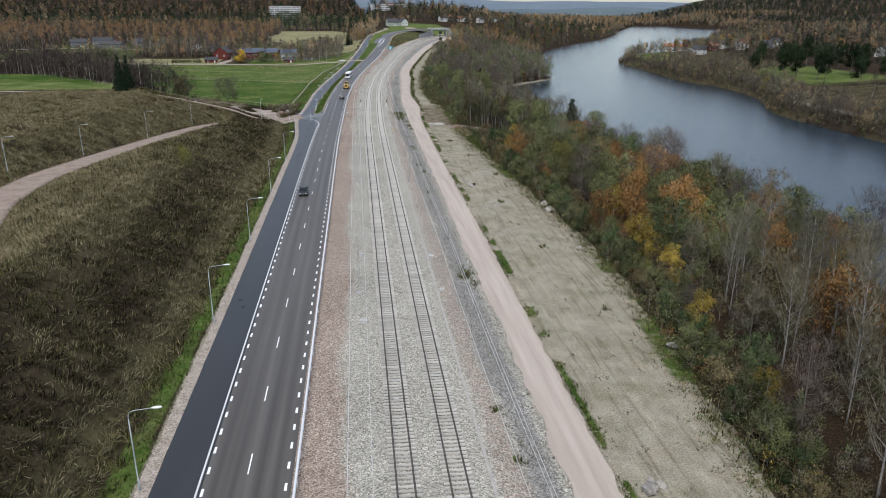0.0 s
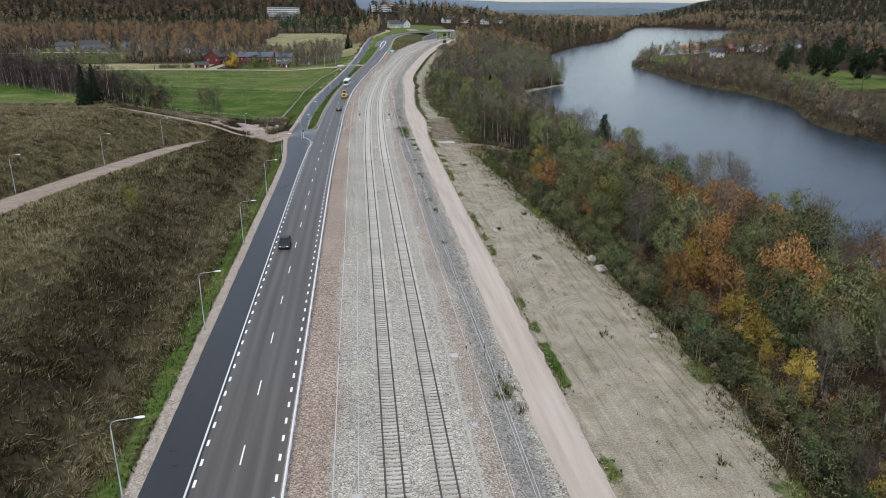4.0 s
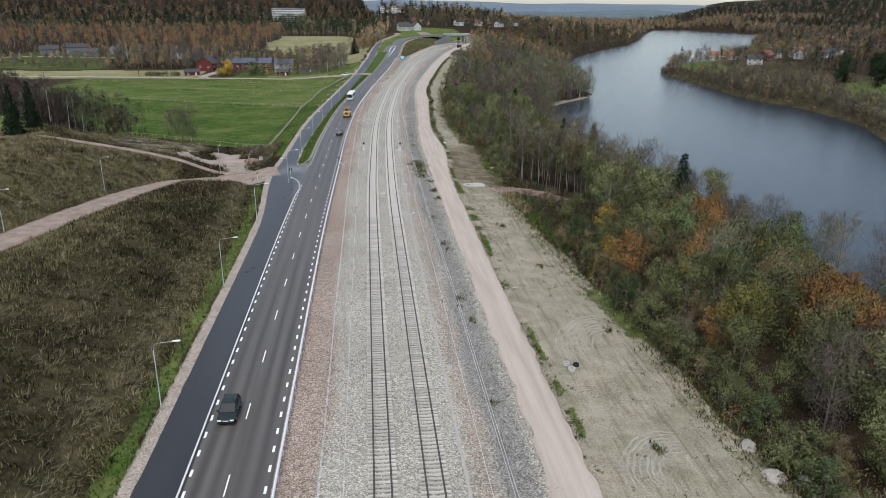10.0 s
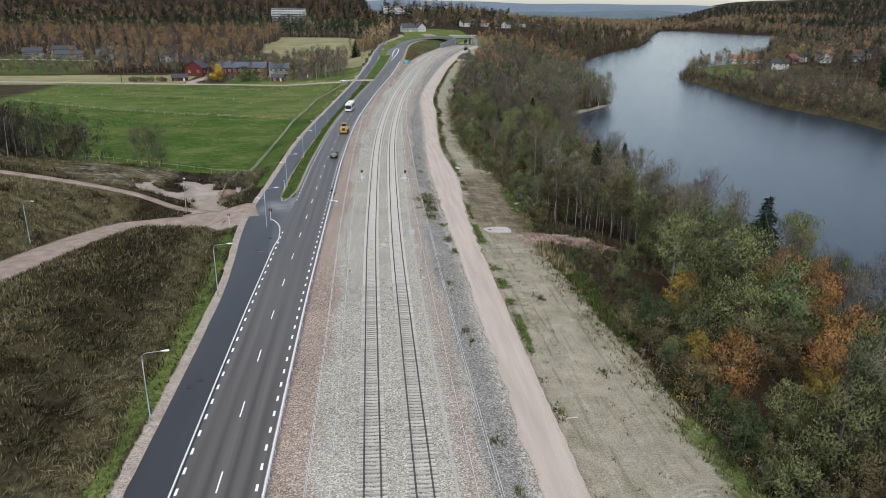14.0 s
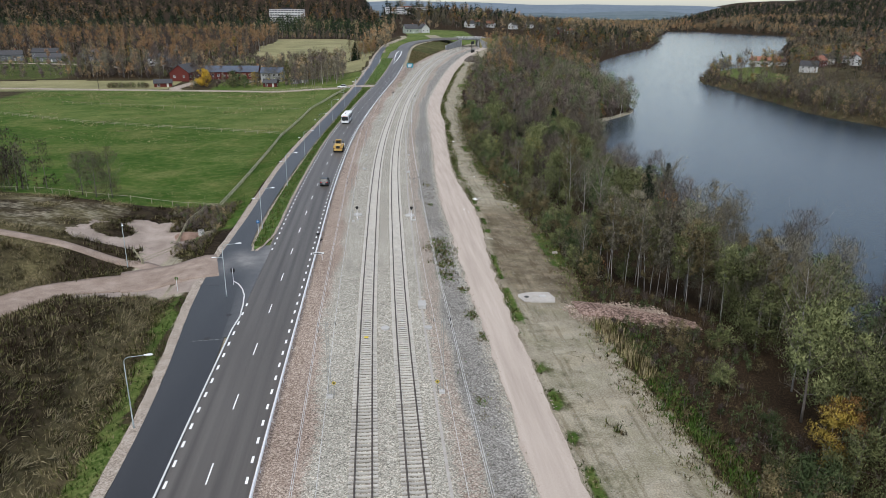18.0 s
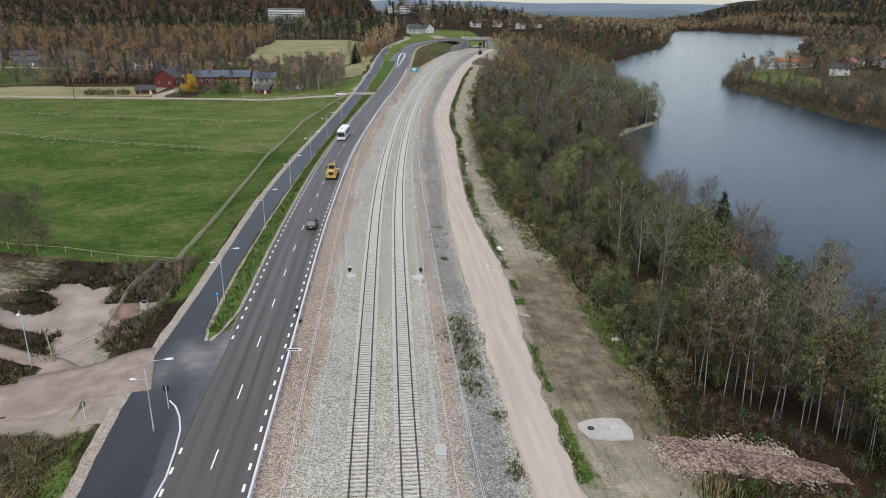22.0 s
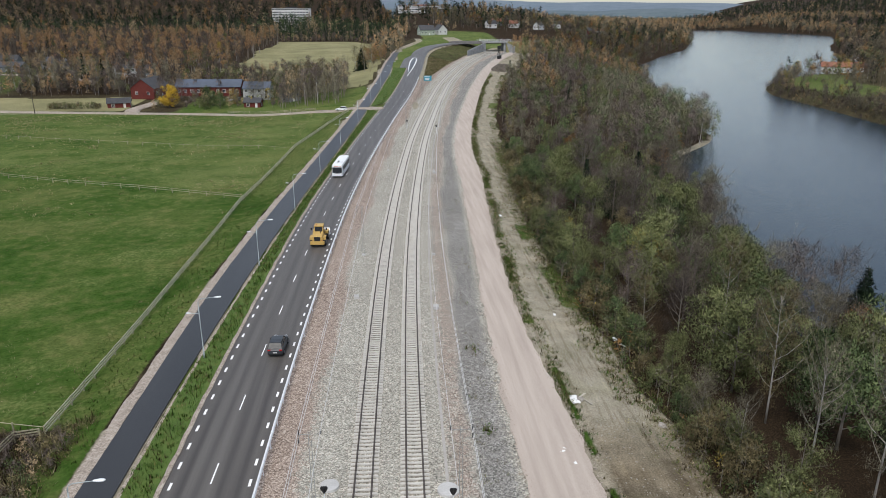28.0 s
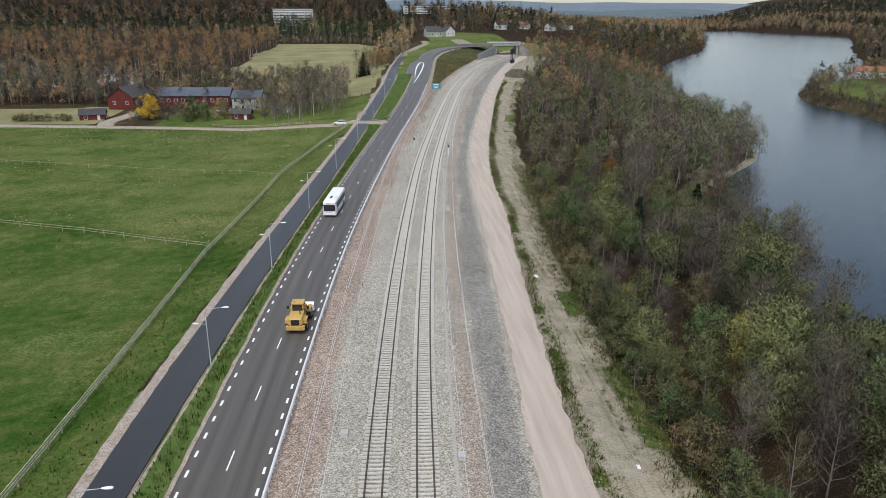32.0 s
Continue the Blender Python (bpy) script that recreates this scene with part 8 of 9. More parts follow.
soil_ridges(31, 162, [4.2, 4.9, 5.5, 6.1, 6.8, 7.4, 8.0, 8.7], 95, 190, "curved ridges of turned soil on a low mound")
soil_ridges(28.5, 136.5, [3.4, 4.0, 4.5, 5.1, 5.7, 6.2, 6.8], 85, 195, "curved track marks pressed into grey soil")
soil_ridges(30, 117, [6, 6.7, 7.8, 8.4], 100, 160, "faint curved track marks in the bare soil")
for x, y, r, mat, text in ((22.3, 158.4, 0.42, CONCRETE, "small pale concrete ring lying on the soil"), (22.6, 157.1, 0.42, CONCRETE, "small pale concrete ring lying on the soil"), (23.4, 158.1, 0.36, BLACK, "old black tyre lying on the soil")):
    bm = bmesh.new()
    pr = [(r, 0), (r, 0.34), (r * 0.72, 0.34), (r * 0.72, 0)]
    rings = [[bm.verts.new((a * math.cos(t), a * math.sin(t), b)) for a, b in pr] for t in np.linspace(0, 2 * math.pi, 19)[:-1]]
    for k in range(18):
        for q in range(4):
            bm.faces.new((rings[k][q], rings[(k + 1) % 18][q], rings[(k + 1) % 18][(q + 1) % 4], rings[k][(q + 1) % 4]))
    bmesh.ops.recalc_face_normals(bm, faces=bm.faces)
    ob = part("tyre" if mat is BLACK else "concrete_ring", bm, mat)
    ob.matrix_basis = Matrix.Translation((x, y, ground_at(x, y) - 0.03))
    tagged(ob, text, "tyre" if mat is BLACK else "concrete ring")
PLANK = material("grey_plank", [(0.3, 0.27, 0.22), (0.42, 0.385, 0.32), (0.5, 0.46, 0.39)], 1.5, 10, 0.9, 0.2, each=0.15)
for x, y, t, ln in ((20.8, 182.7, 0.2, 1.3), (21.9, 278.0, 2.2, 2.6), (22.0, 277.3, 2.4, 2.2), (24.6, 306.8, 0.8, 1.4), (24.9, 305.6, 2.0, 1.6)):
    bm = bmesh.new()
    box(bm, 0, 0, 0.06, ln, 0.2, 0.06, 0.008)
    ob = part("plank", bm, PLANK)
    ob.matrix_basis = Matrix.Translation((x, y, ground_at(x, y) + 0.02)) @ Matrix.Rotation(t, 4, "Z") @ Matrix.Rotation(0.06, 4, "Y")
    tagged(ob, "weathered grey plank lying beside the gravel road", "plank", "loose planks")
RAG = material("white_plastic_sheet", [(0.7, 0.7, 0.68), (0.82, 0.82, 0.8)], 3, 12, 0.6)
for x, y, s in ((23.6, 306.0, 0.8), (33.0, 321.5, 0.5), (33.6, 319.8, 0.45), (20.0, 296.5, 0.4), (20.6, 294.5, 0.3), (26.8, 378, 0.5), (26.6, 328.5, 0.3)):
    bm = bmesh.new()
    bmesh.ops.create_grid(bm, x_segments=8, y_segments=6, size=s)
    for v in bm.verts:
        v.co.z = 0.12 + 0.16 * s * noise.noise(v.co * 3 + Vector((x, y, 0)))
        v.co.y *= 0.55 + 0.2 * noise.noise((v.co.x * 2, x, y))
    ext = bmesh.ops.extrude_face_region(bm, geom=bm.faces[:])
    bmesh.ops.translate(bm, vec=(0, 0, -0.05), verts=[e for e in ext["geom"] if isinstance(e, bmesh.types.BMVert)])
    ob = part("plastic_sheet", bm, RAG)
    ob.matrix_basis = Matrix.Translation((x, y, ground_at(x, y) + (0.1 if x < 22 else 0))) @ Matrix.Rotation(x, 4, "Z")
    tagged(ob, "crumpled white plastic sheet on the ground", "litter", "litter")

# ---- bridge over the railway ----
DARKC = material("grey_stained_concrete", [(0.13, 0.135, 0.135), (0.27, 0.275, 0.275), (0.46, 0.46, 0.45)], 0.5, 4, 0.9, 0.2)
bridge = thing("road_bridge", "concrete road bridge over the railway with streaked retaining walls", "bridge")
bm = bmesh.new()
box(bm, 85.5, 786, 15.9, 19, 13, 1.2, 0.08)
part("deck", bm, DARKC, bridge)
for x in (78.2, 93.2):
    bm = bmesh.new()
    box(bm, x, 786.5, 11.4, 1.6, 12, 8.2, 0.05)
    part("abutment", bm, DARKC, bridge)
for x0, y0, x1, y1, count, low, high in ((61.0, 741, 77.6, 780, 9, 12.2, 15.4), (94.4, 780.6, 99.5, 772, 3, 15.2, 12.5)):
    for q in range(count):
        a, b = q / count, (q + 0.97) / count
        top = low + (high - low) * a
        ang = math.atan2(y1 - y0, x1 - x0)
        bm = bmesh.new()
        box(bm, x0 + (x1 - x0) * (a + b) / 2, y0 + (y1 - y0) * (a + b) / 2, (top + 6.5) / 2, 0.5, 0.5, 0.5)
        for v in bm.verts:
            along = (b - a) * math.hypot(x1 - x0, y1 - y0) * (1 if v.co.x > x0 + (x1 - x0) * (a + b) / 2 else -1) / 2
            thick = 0.25 if v.co.y > y0 + (y1 - y0) * (a + b) / 2 else -0.25
            up = top + (high - low) / count * (0.5 if along > 0 else -0.5) if v.co.z > (top + 6.5) / 2 else 6.3
            cx, cy = x0 + (x1 - x0) * (a + b) / 2, y0 + (y1 - y0) * (a + b) / 2
            v.co = Vector((cx + along * math.cos(ang) - thick * math.sin(ang), cy + along * math.sin(ang) + thick * math.cos(ang), up))
        part("wall_panel", bm, DARKC, bridge)
for y in (780.2, 791.8):
    for q in range(10):
        bm = bmesh.new()
        box(bm, 74 + q * 2.6, y, 17.1, 0.08, 0.08, 1.1)
        part("railing_post", bm, ZINC, bridge)
    for z in (17.0, 17.6):
        bm = bmesh.new()
        tube(bm, [(73.5, y, z), (98, y, z)], [0.045, 0.045], 5)
        part("rail", bm, ZINC, bridge)
bm = bmesh.new()
vs = [bm.verts.new(p) for p in ((94.2, 776, 7), (126, 778, 7), (126, 784, 16.2), (94.2, 781, 16.2), (94.2, 792, 16.2), (126, 794, 16.2), (126, 812, 6), (94.2, 812, 6))]
for q in ((0, 1, 2, 3), (3, 2, 5, 4), (4, 5, 6, 7), (0, 3, 4, 7), (1, 6, 5, 2)):
    bm.faces.new([vs[k] for k in q])
tagged(part("embankment", bm, STRAW_GRASS), "grassy embankment carrying the road to the bridge", "embankment", kind="structure")
path_strip("bridge_road", [(25.6, 704), (26.6, 716), (30.5, 738), (38, 760), (50, 776), (66, 784), (86, 786), (108, 787), (124, 788)], 9.4, 0.0, ASPHALT, "asphalt road bending over the bridge", across=4, height=lambda x, y: np.where(np.asarray(y) < 783, np.maximum(z_road(np.asarray(y)) + 0.02, 0), 16.2) + np.clip((np.asarray(y) - 700) / 30, 0, 1) * 0.3)
# black signalling posts and a heap of dark earth beside the bridge
for x, y, t in ((79.6, 724, 0.3), (81.2, 728, 0.2)):
    root = thing("equipment_post", "tall black railway equipment post with a cabinet", "equipment post", at=Matrix.Translation((x, y, ground_at(x, y) - 0.1)) @ Matrix.Rotation(t, 4, "Z"))
    bm = bmesh.new()
    tube(bm, [(0, 0, 0), (0, 0, 9.0)], [0.16, 0.12], 8)
    part("post", bm, BLACK, root)
    bm = bmesh.new()
    box(bm, 0, -0.3, 7.6, 1.5, 0.3, 2.2, 0.05)
    part("backboard", bm, BLACK, root)
    bm = bmesh.new()
    box(bm, 0.5, 0.4, 1.2, 1.6, 1.2, 2.4, 0.06)
    part("cabinet", bm, BLACK, root)
    bm = bmesh.new()
    for sx in (-0.35, 0.35):
        tube(bm, [(sx, 0.6, 0), (sx, 0.3, 6.5)], [0.035, 0.03], 4)
    for q in range(14):
        tube(bm, [(-0.35, 0.58 - 0.02 * q, 0.5 + 0.42 * q), (0.35, 0.58 - 0.02 * q, 0.5 + 0.42 * q)], [0.02, 0.02], 4)
    part("ladder", bm, BLACK, root)
EARTH = material("dark_spoil", [(0.05, 0.042, 0.032), (0.09, 0.076, 0.06), (0.14, 0.12, 0.097)], 0.4, 3, 0.95, 0.6, stones=2.0)
verts, faces = [], []
for i in range(25):
    for j in range(17):
        a, b = i / 12 - 1, j / 8 - 1
        px, py = 73.5 + 7.5 * a, 664 + 9 * b
        up = 3.4 * max(0.0, 1 - a * a - b * b) ** 0.8 * (1 + 0.35 * noise.noise((px * 0.4, py * 0.4, 1))) + 0.25 * noise.noise((px, py, 5))
        verts.append((px, py, ground_at(px, py) + up - (0.4 if i in (0, 24) or j in (0, 16) else 0)))
for i in range(24):
    for j in range(16):
        faces.append((i * 17 + j, (i + 1) * 17 + j, (i + 1) * 17 + j + 1, i * 17 + j + 1))
tagged(new("spoil_heap", raw_mesh("spoil_heap", verts, faces, EARTH)), "heap of dark dug earth beside the railway", "earth heap", kind="stuff")

# ---- vehicles ----
TYRE = material("tyre_rubber", [(0.012, 0.012, 0.012), (0.025, 0.025, 0.025)], 3, 20, 0.85)
RIM = material("alloy_rim", [(0.25, 0.25, 0.26), (0.4, 0.4, 0.41)], 3, 20, 0.35, metal=0.8)
CAR_DARK = material("anthracite_paint", [(0.03, 0.035, 0.04), (0.045, 0.05, 0.056)], 2, 20, 0.4, spec=0.4)
CAR_BLACK = material("black_green_paint", [(0.012, 0.02, 0.02), (0.02, 0.03, 0.03)], 2, 20, 0.38, spec=0.4)
CAR_WHITE = material("white_car_paint", [(0.7, 0.7, 0.7), (0.8, 0.8, 0.8)], 2, 20, 0.25, spec=0.6)
LOADER = material("loader_yellow", [(0.4, 0.25, 0.06), (0.5, 0.33, 0.1), (0.58, 0.4, 0.15)], 1.2, 9, 0.5, 0.05)
BUS_WHITE = material("bus_white", [(0.72, 0.73, 0.73), (0.82, 0.83, 0.83)], 0.8, 10, 0.35, spec=0.5)
CAR_GLASS = material("tinted_car_glass", [(0.012, 0.014, 0.016), (0.02, 0.023, 0.026)], 2, 9, 0.25, spec=0.35)
RED_LAMP = material("red_lamp", [(0.3, 0.01, 0.01), (0.4, 0.02, 0.02)], 2, 9, 0.2)
CLEAR_LAMP = material("clear_lamp", [(0.75, 0.76, 0.78), (0.9, 0.9, 0.9)], 2, 9, 0.15)
ORANGE_SIGN = material("destination_amber", [(0.5, 0.12, 0.05), (0.6, 0.16, 0.07)], 2, 9, 0.4)


def loft(bm, sections):
    """Skins cross-sections of equal length; closes both ends."""
    rings = [[bm.verts.new(p) for p in s] for s in sections]
    k = len(rings[0])
    for a, b in zip(rings, rings[1:]):
        for i in range(k):
            bm.faces.new((a[i], a[(i + 1) % k], b[(i + 1) % k], b[i]))
    bm.faces.new(rings[0][::-1])
    bm.faces.new(rings[-1])
    bmesh.ops.recalc_face_normals(bm, faces=bm.faces)


def wheel(root, x, y, r, w):
    s = 1 if x > 0 else -1
    bm = bmesh.new()
    tube(bm, [(x - w / 2, y, r), (x - w / 2 + 0.03, y, r), (x + w / 2 - 0.03, y, r), (x + w / 2, y, r)], [r * 0.92, r, r, r * 0.92], 20)
    ty = part("wheel", bm, TYRE, root)
    bm = bmesh.new()
    tube(bm, [(x + s * w * 0.42, y, r), (x + s * (w / 2 + 0.012), y, r)], [r * 0.62, r * 0.55], 14)
    part("rim", bm, RIM, ty)


def car(name, label, x, y, z, turn, paint, ln=4.5, wd=1.82, ht=1.55, boot=True, glassy=True):
    """A car facing +y."""
    root = thing(name, label, "car", at=Matrix.Translation((x, y, z)) @ Matrix.Rotation(turn, 4, "Z"))
    L, W = ln / 2, wd / 2
    belt = ht * 0.6

    def ring(yy, top, half, low=0.28):
        return [(-half * 0.9, yy, low), (-half, yy, low + 0.18), (-half, yy, top - 0.12), (-half * 0.9, yy, top), (half * 0.9, yy, top), (half, yy, top - 0.12), (half, yy, low + 0.18), (half * 0.9, yy, low)]
    bm = bmesh.new()
    loft(bm, [ring(-L, belt * 0.85, W * 0.86, 0.36), ring(-L + 0.12, belt, W * 0.95), ring(-L + 0.7, belt + 0.04, W), ring(0, belt + 0.02, W), ring(L - 1.35, belt, W), ring(L - 0.5, belt - 0.12, W * 0.97), ring(L - 0.1, belt - 0.24, W * 0.9), ring(L, belt - 0.36, W * 0.8, 0.38)])
    part("body", bm, paint, root, smooth=False)
    bm = bmesh.new()
    c0, c1, c2, c3 = (-L + 0.18, -L + 0.62, L - 2.05, L - 1.25) if boot else (-L + 0.12, -L + 0.5, L - 2.0, L - 1.2)

    def cab(yy, top, half, inner):
        return [(-half, yy, belt - 0.03), (-inner, yy, top), (inner, yy, top), (half, yy, belt - 0.03)]
    loft(bm, [cab(c0, belt + 0.02, W * 0.9, W * 0.86), cab(c1, ht - 0.06, W * 0.93, W * 0.72), cab((c1 + c2) / 2, ht - 0.02, W * 0.94, W * 0.74), cab(c2, ht - 0.06, W * 0.93, W * 0.72), cab(c3, belt + 0.02, W * 0.9, W * 0.84)])
    part("cabin_glass", bm, CAR_GLASS, root)
    bm = bmesh.new()
    loft(bm, [[(-W * 0.68, c1 + 0.02, ht - 0.05), (W * 0.68, c1 + 0.02, ht - 0.05), (W * 0.66, c1 + 0.02, ht - 0.015), (-W * 0.66, c1 + 0.02, ht - 0.015)], [(-W * 0.74, (c1 + c2) / 2, ht - 0.02), (W * 0.74, (c1 + c2) / 2, ht - 0.02), (W * 0.7, (c1 + c2) / 2, ht + 0.02), (-W * 0.7, (c1 + c2) / 2, ht + 0.02)], [(-W * 0.68, c2 - 0.02, ht - 0.06), (W * 0.68, c2 - 0.02, ht - 0.06), (W * 0.66, c2 - 0.02, ht - 0.02), (-W * 0.66, c2 - 0.02, ht - 0.02)]])
    rf = part("roof", bm, paint, root)
    for s in (-1, 1):
        for a, b in (((W * 0.93, c0 + 0.1, belt), (W * 0.74, c1, ht - 0.05)), ((W * 0.95, (c1 + c2) / 2, belt), (W * 0.76, (c1 + c2) / 2, ht - 0.03)), ((W * 0.93, c3 - 0.05, belt), (W * 0.75, c2, ht - 0.06))):
            bm = bmesh.new()
            tube(bm, [(s * a[0], a[1], a[2]), (s * b[0], b[1], b[2])], [0.05, 0.04], 4)
            part("pillar", bm, paint, root)
        bm = bmesh.new()
        box(bm, s * (W + 0.09), c3 - 0.25, belt + 0.06, 0.2, 0.12, 0.14, 0.03)
        part("mirror", bm, paint, root)
        bm = bmesh.new()
        box(bm, s * W * 0.68, L - 0.09, belt - 0.3, W * 0.4, 0.14, 0.13, 0.03)
        part("headlight", bm, CLEAR_LAMP, root)
        bm = bmesh.new()
        box(bm, s * W * 0.72, -L + 0.06, belt - 0.1, W * 0.36, 0.16, 0.14, 0.03)
        part("tail_light", bm, RED_LAMP, root)
        for yy in (-L + 0.85, L - 0.88):
            wheel(root, s * (W - 0.1), yy, 0.34, 0.24)
    for yy, s in ((-L - 0.005, -1), (L - 0.02, 1)):
        bm = bmesh.new()
        box(bm, 0, yy, 0.52 if s > 0 else 0.62, 0.5, 0.03, 0.11)
        part("number_plate", bm, WHITE, root)
        bm = bmesh.new()
        box(bm, 0, yy + (0.05 if s < 0 else -0.05), 0.42, wd * 0.84, 0.16, 0.16, 0.04)
        part("bumper", bm, BLACK, root)
    return root


def lane(y, off):
    x = float(x_road(y)) + off
    return x, y, float(corridor(np.array([x]), np.array([y]))[0]) + 0.005, -math.atan2(float(x_road(y + 1) - x_road(y - 1)), 2)


car("car", "dark grey SUV driving away on the road", *lane(319, 1.7), CAR_DARK, 4.6, 1.88, 1.66)
x, y, z, h = lane(149.5, -1.75)
car("car", "black hatchback driving towards the camera", x, y, z, h + math.pi, CAR_BLACK, 4.3, 1.8, 1.5, False)
car("car", "white car standing on the farm lane", -13.2, 520.3, ground_at(-13.2, 520.3) + 0.22, 1.45, CAR_WHITE, 4.5, 1.82, 1.6)
for x, y, t, p in ((-67, 572, 1.2, CAR_WHITE), (-63, 573, 0.6, CAR_DARK)):
    car("car", "car parked in the farmyard", x, y, ground_at(x, y), t, p)


def wheel_loader(x, y, z, turn):
    root = thing("wheel_loader", "yellow wheel loader driving away on the road", "wheel loader", at=Matrix.Translation((x, y, z)) @ Matrix.Rotation(turn, 4, "Z"))
    bm = bmesh.new()
    loft(bm, [[(-0.85 * k, yy, 0.9), (-0.95 * k, yy, 1.3), (-0.85 * k, yy, tp), (0.85 * k, yy, tp), (0.95 * k, yy, 1.3), (0.85 * k, yy, 0.9)] for yy, tp, k in ((-3.5, 1.95, 0.92), (-3.3, 2.15, 1.0), (-1.6, 2.3, 1.0), (-1.3, 2.25, 0.95))])
    part("engine_hood", bm, LOADER, root)
    bm = bmesh.new()
    box(bm, 0, -3.53, 1.55, 1.05, 0.06, 0.75, 0.02)
    part("radiator_grille", bm, BLACK, root)
    bm = bmesh.new()
    box(bm, 0, -3.55, 0.85, 2.4, 0.5, 0.55, 0.06)
    part("counterweight", bm, LOADER, root)
    bm = bmesh.new()
    box(bm, 0, -0.9, 1.1, 1.6, 1.6, 0.9, 0.05)
    box(bm, 0, 1.3, 1.0, 1.2, 2.2, 0.8, 0.05)
    part("frame", bm, LOADER, root)
    bm = bmesh.new()
    loft(bm, [[(-0.75, -1.35, zz1), (0.75, -1.35, zz1), (0.75, 0.25, zz1), (-0.75, 0.25, zz1)] if i == 0 else [(-0.68, -1.25, zz1), (0.68, -1.25, zz1), (0.68, 0.1, zz1), (-0.68, 0.1, zz1)] for i, zz1 in enumerate((1.7, 3.1))])
    part("cab_glass", bm, GLASS, root)
    bm = bmesh.new()
    box(bm, 0, -0.58, 3.2, 1.6, 1.6, 0.16, 0.04)
    part("cab_roof", bm, LOADER, root)
    for sx in (-0.7, 0.7):
        for yy in (-1.3, 0.18):
            bm = bmesh.new()
            tube(bm, [(sx * 1.04, yy, 1.6), (sx * 0.98, yy, 3.15)], [0.06, 0.06], 4)
            part("cab_pillar", bm, LOADER, root)
    for s in (-1, 1):
        for yy in (-2.3, 1.5):
            bm = bmesh.new()
            box(bm, s * 1.08, yy, 1.68, 0.62, 1.3, 0.08, 0.03)
            box(bm, s * 1.08, yy - 0.68, 1.45, 0.62, 0.08, 0.5, 0.02)
            part("mudguard", bm, LOADER, root)
            wheel(root, s * 1.08, yy, 0.78, 0.55)
        bm = bmesh.new()
        tube(bm, [(s * 0.45, 0.4, 2.0), (s * 0.45, 1.8, 1.9), (s * 0.45, 3.2, 0.7)], [0.14, 0.16, 0.12], 6)
        part("lift_arm", bm, LOADER, root)
        bm = bmesh.new()
        box(bm, s * 0.8, -3.62, 1.25, 0.22, 0.06, 0.12, 0.02)
        part("tail_light", bm, RED_LAMP, root)
        bm = bmesh.new()
        box(bm, s * 1.3, -1.0, 2.6, 0.28, 0.08, 0.4, 0.02)
        part("mirror", bm, BLACK, root)
    bm = bmesh.new()
    prof = [(3.2, 0.25), (4.3, 0.12), (4.35, 0.2), (3.45, 0.5), (3.4, 1.1), (3.7, 1.4), (3.6, 1.45), (3.15, 1.1)]
    loft(bm, [[(xx, a, b) for a, b in prof] for xx in (-1.35, 1.35)])
    part("bucket", bm, ZINC, root)
    bm = bmesh.new()
    tube(bm, [(0.5, -2.4, 2.2), (0.5, -2.4, 3.0)], [0.07, 0.06], 8)
    part("exhaust", bm, BLACK, root)
    bm = bmesh.new()
    tube(bm, [(-0.4, -0.9, 3.28), (-0.4, -0.9, 3.45)], [0.09, 0.07], 8)
    part("beacon", bm, ORANGE_SIGN, root)


wheel_loader(*lane(361, 1.6))


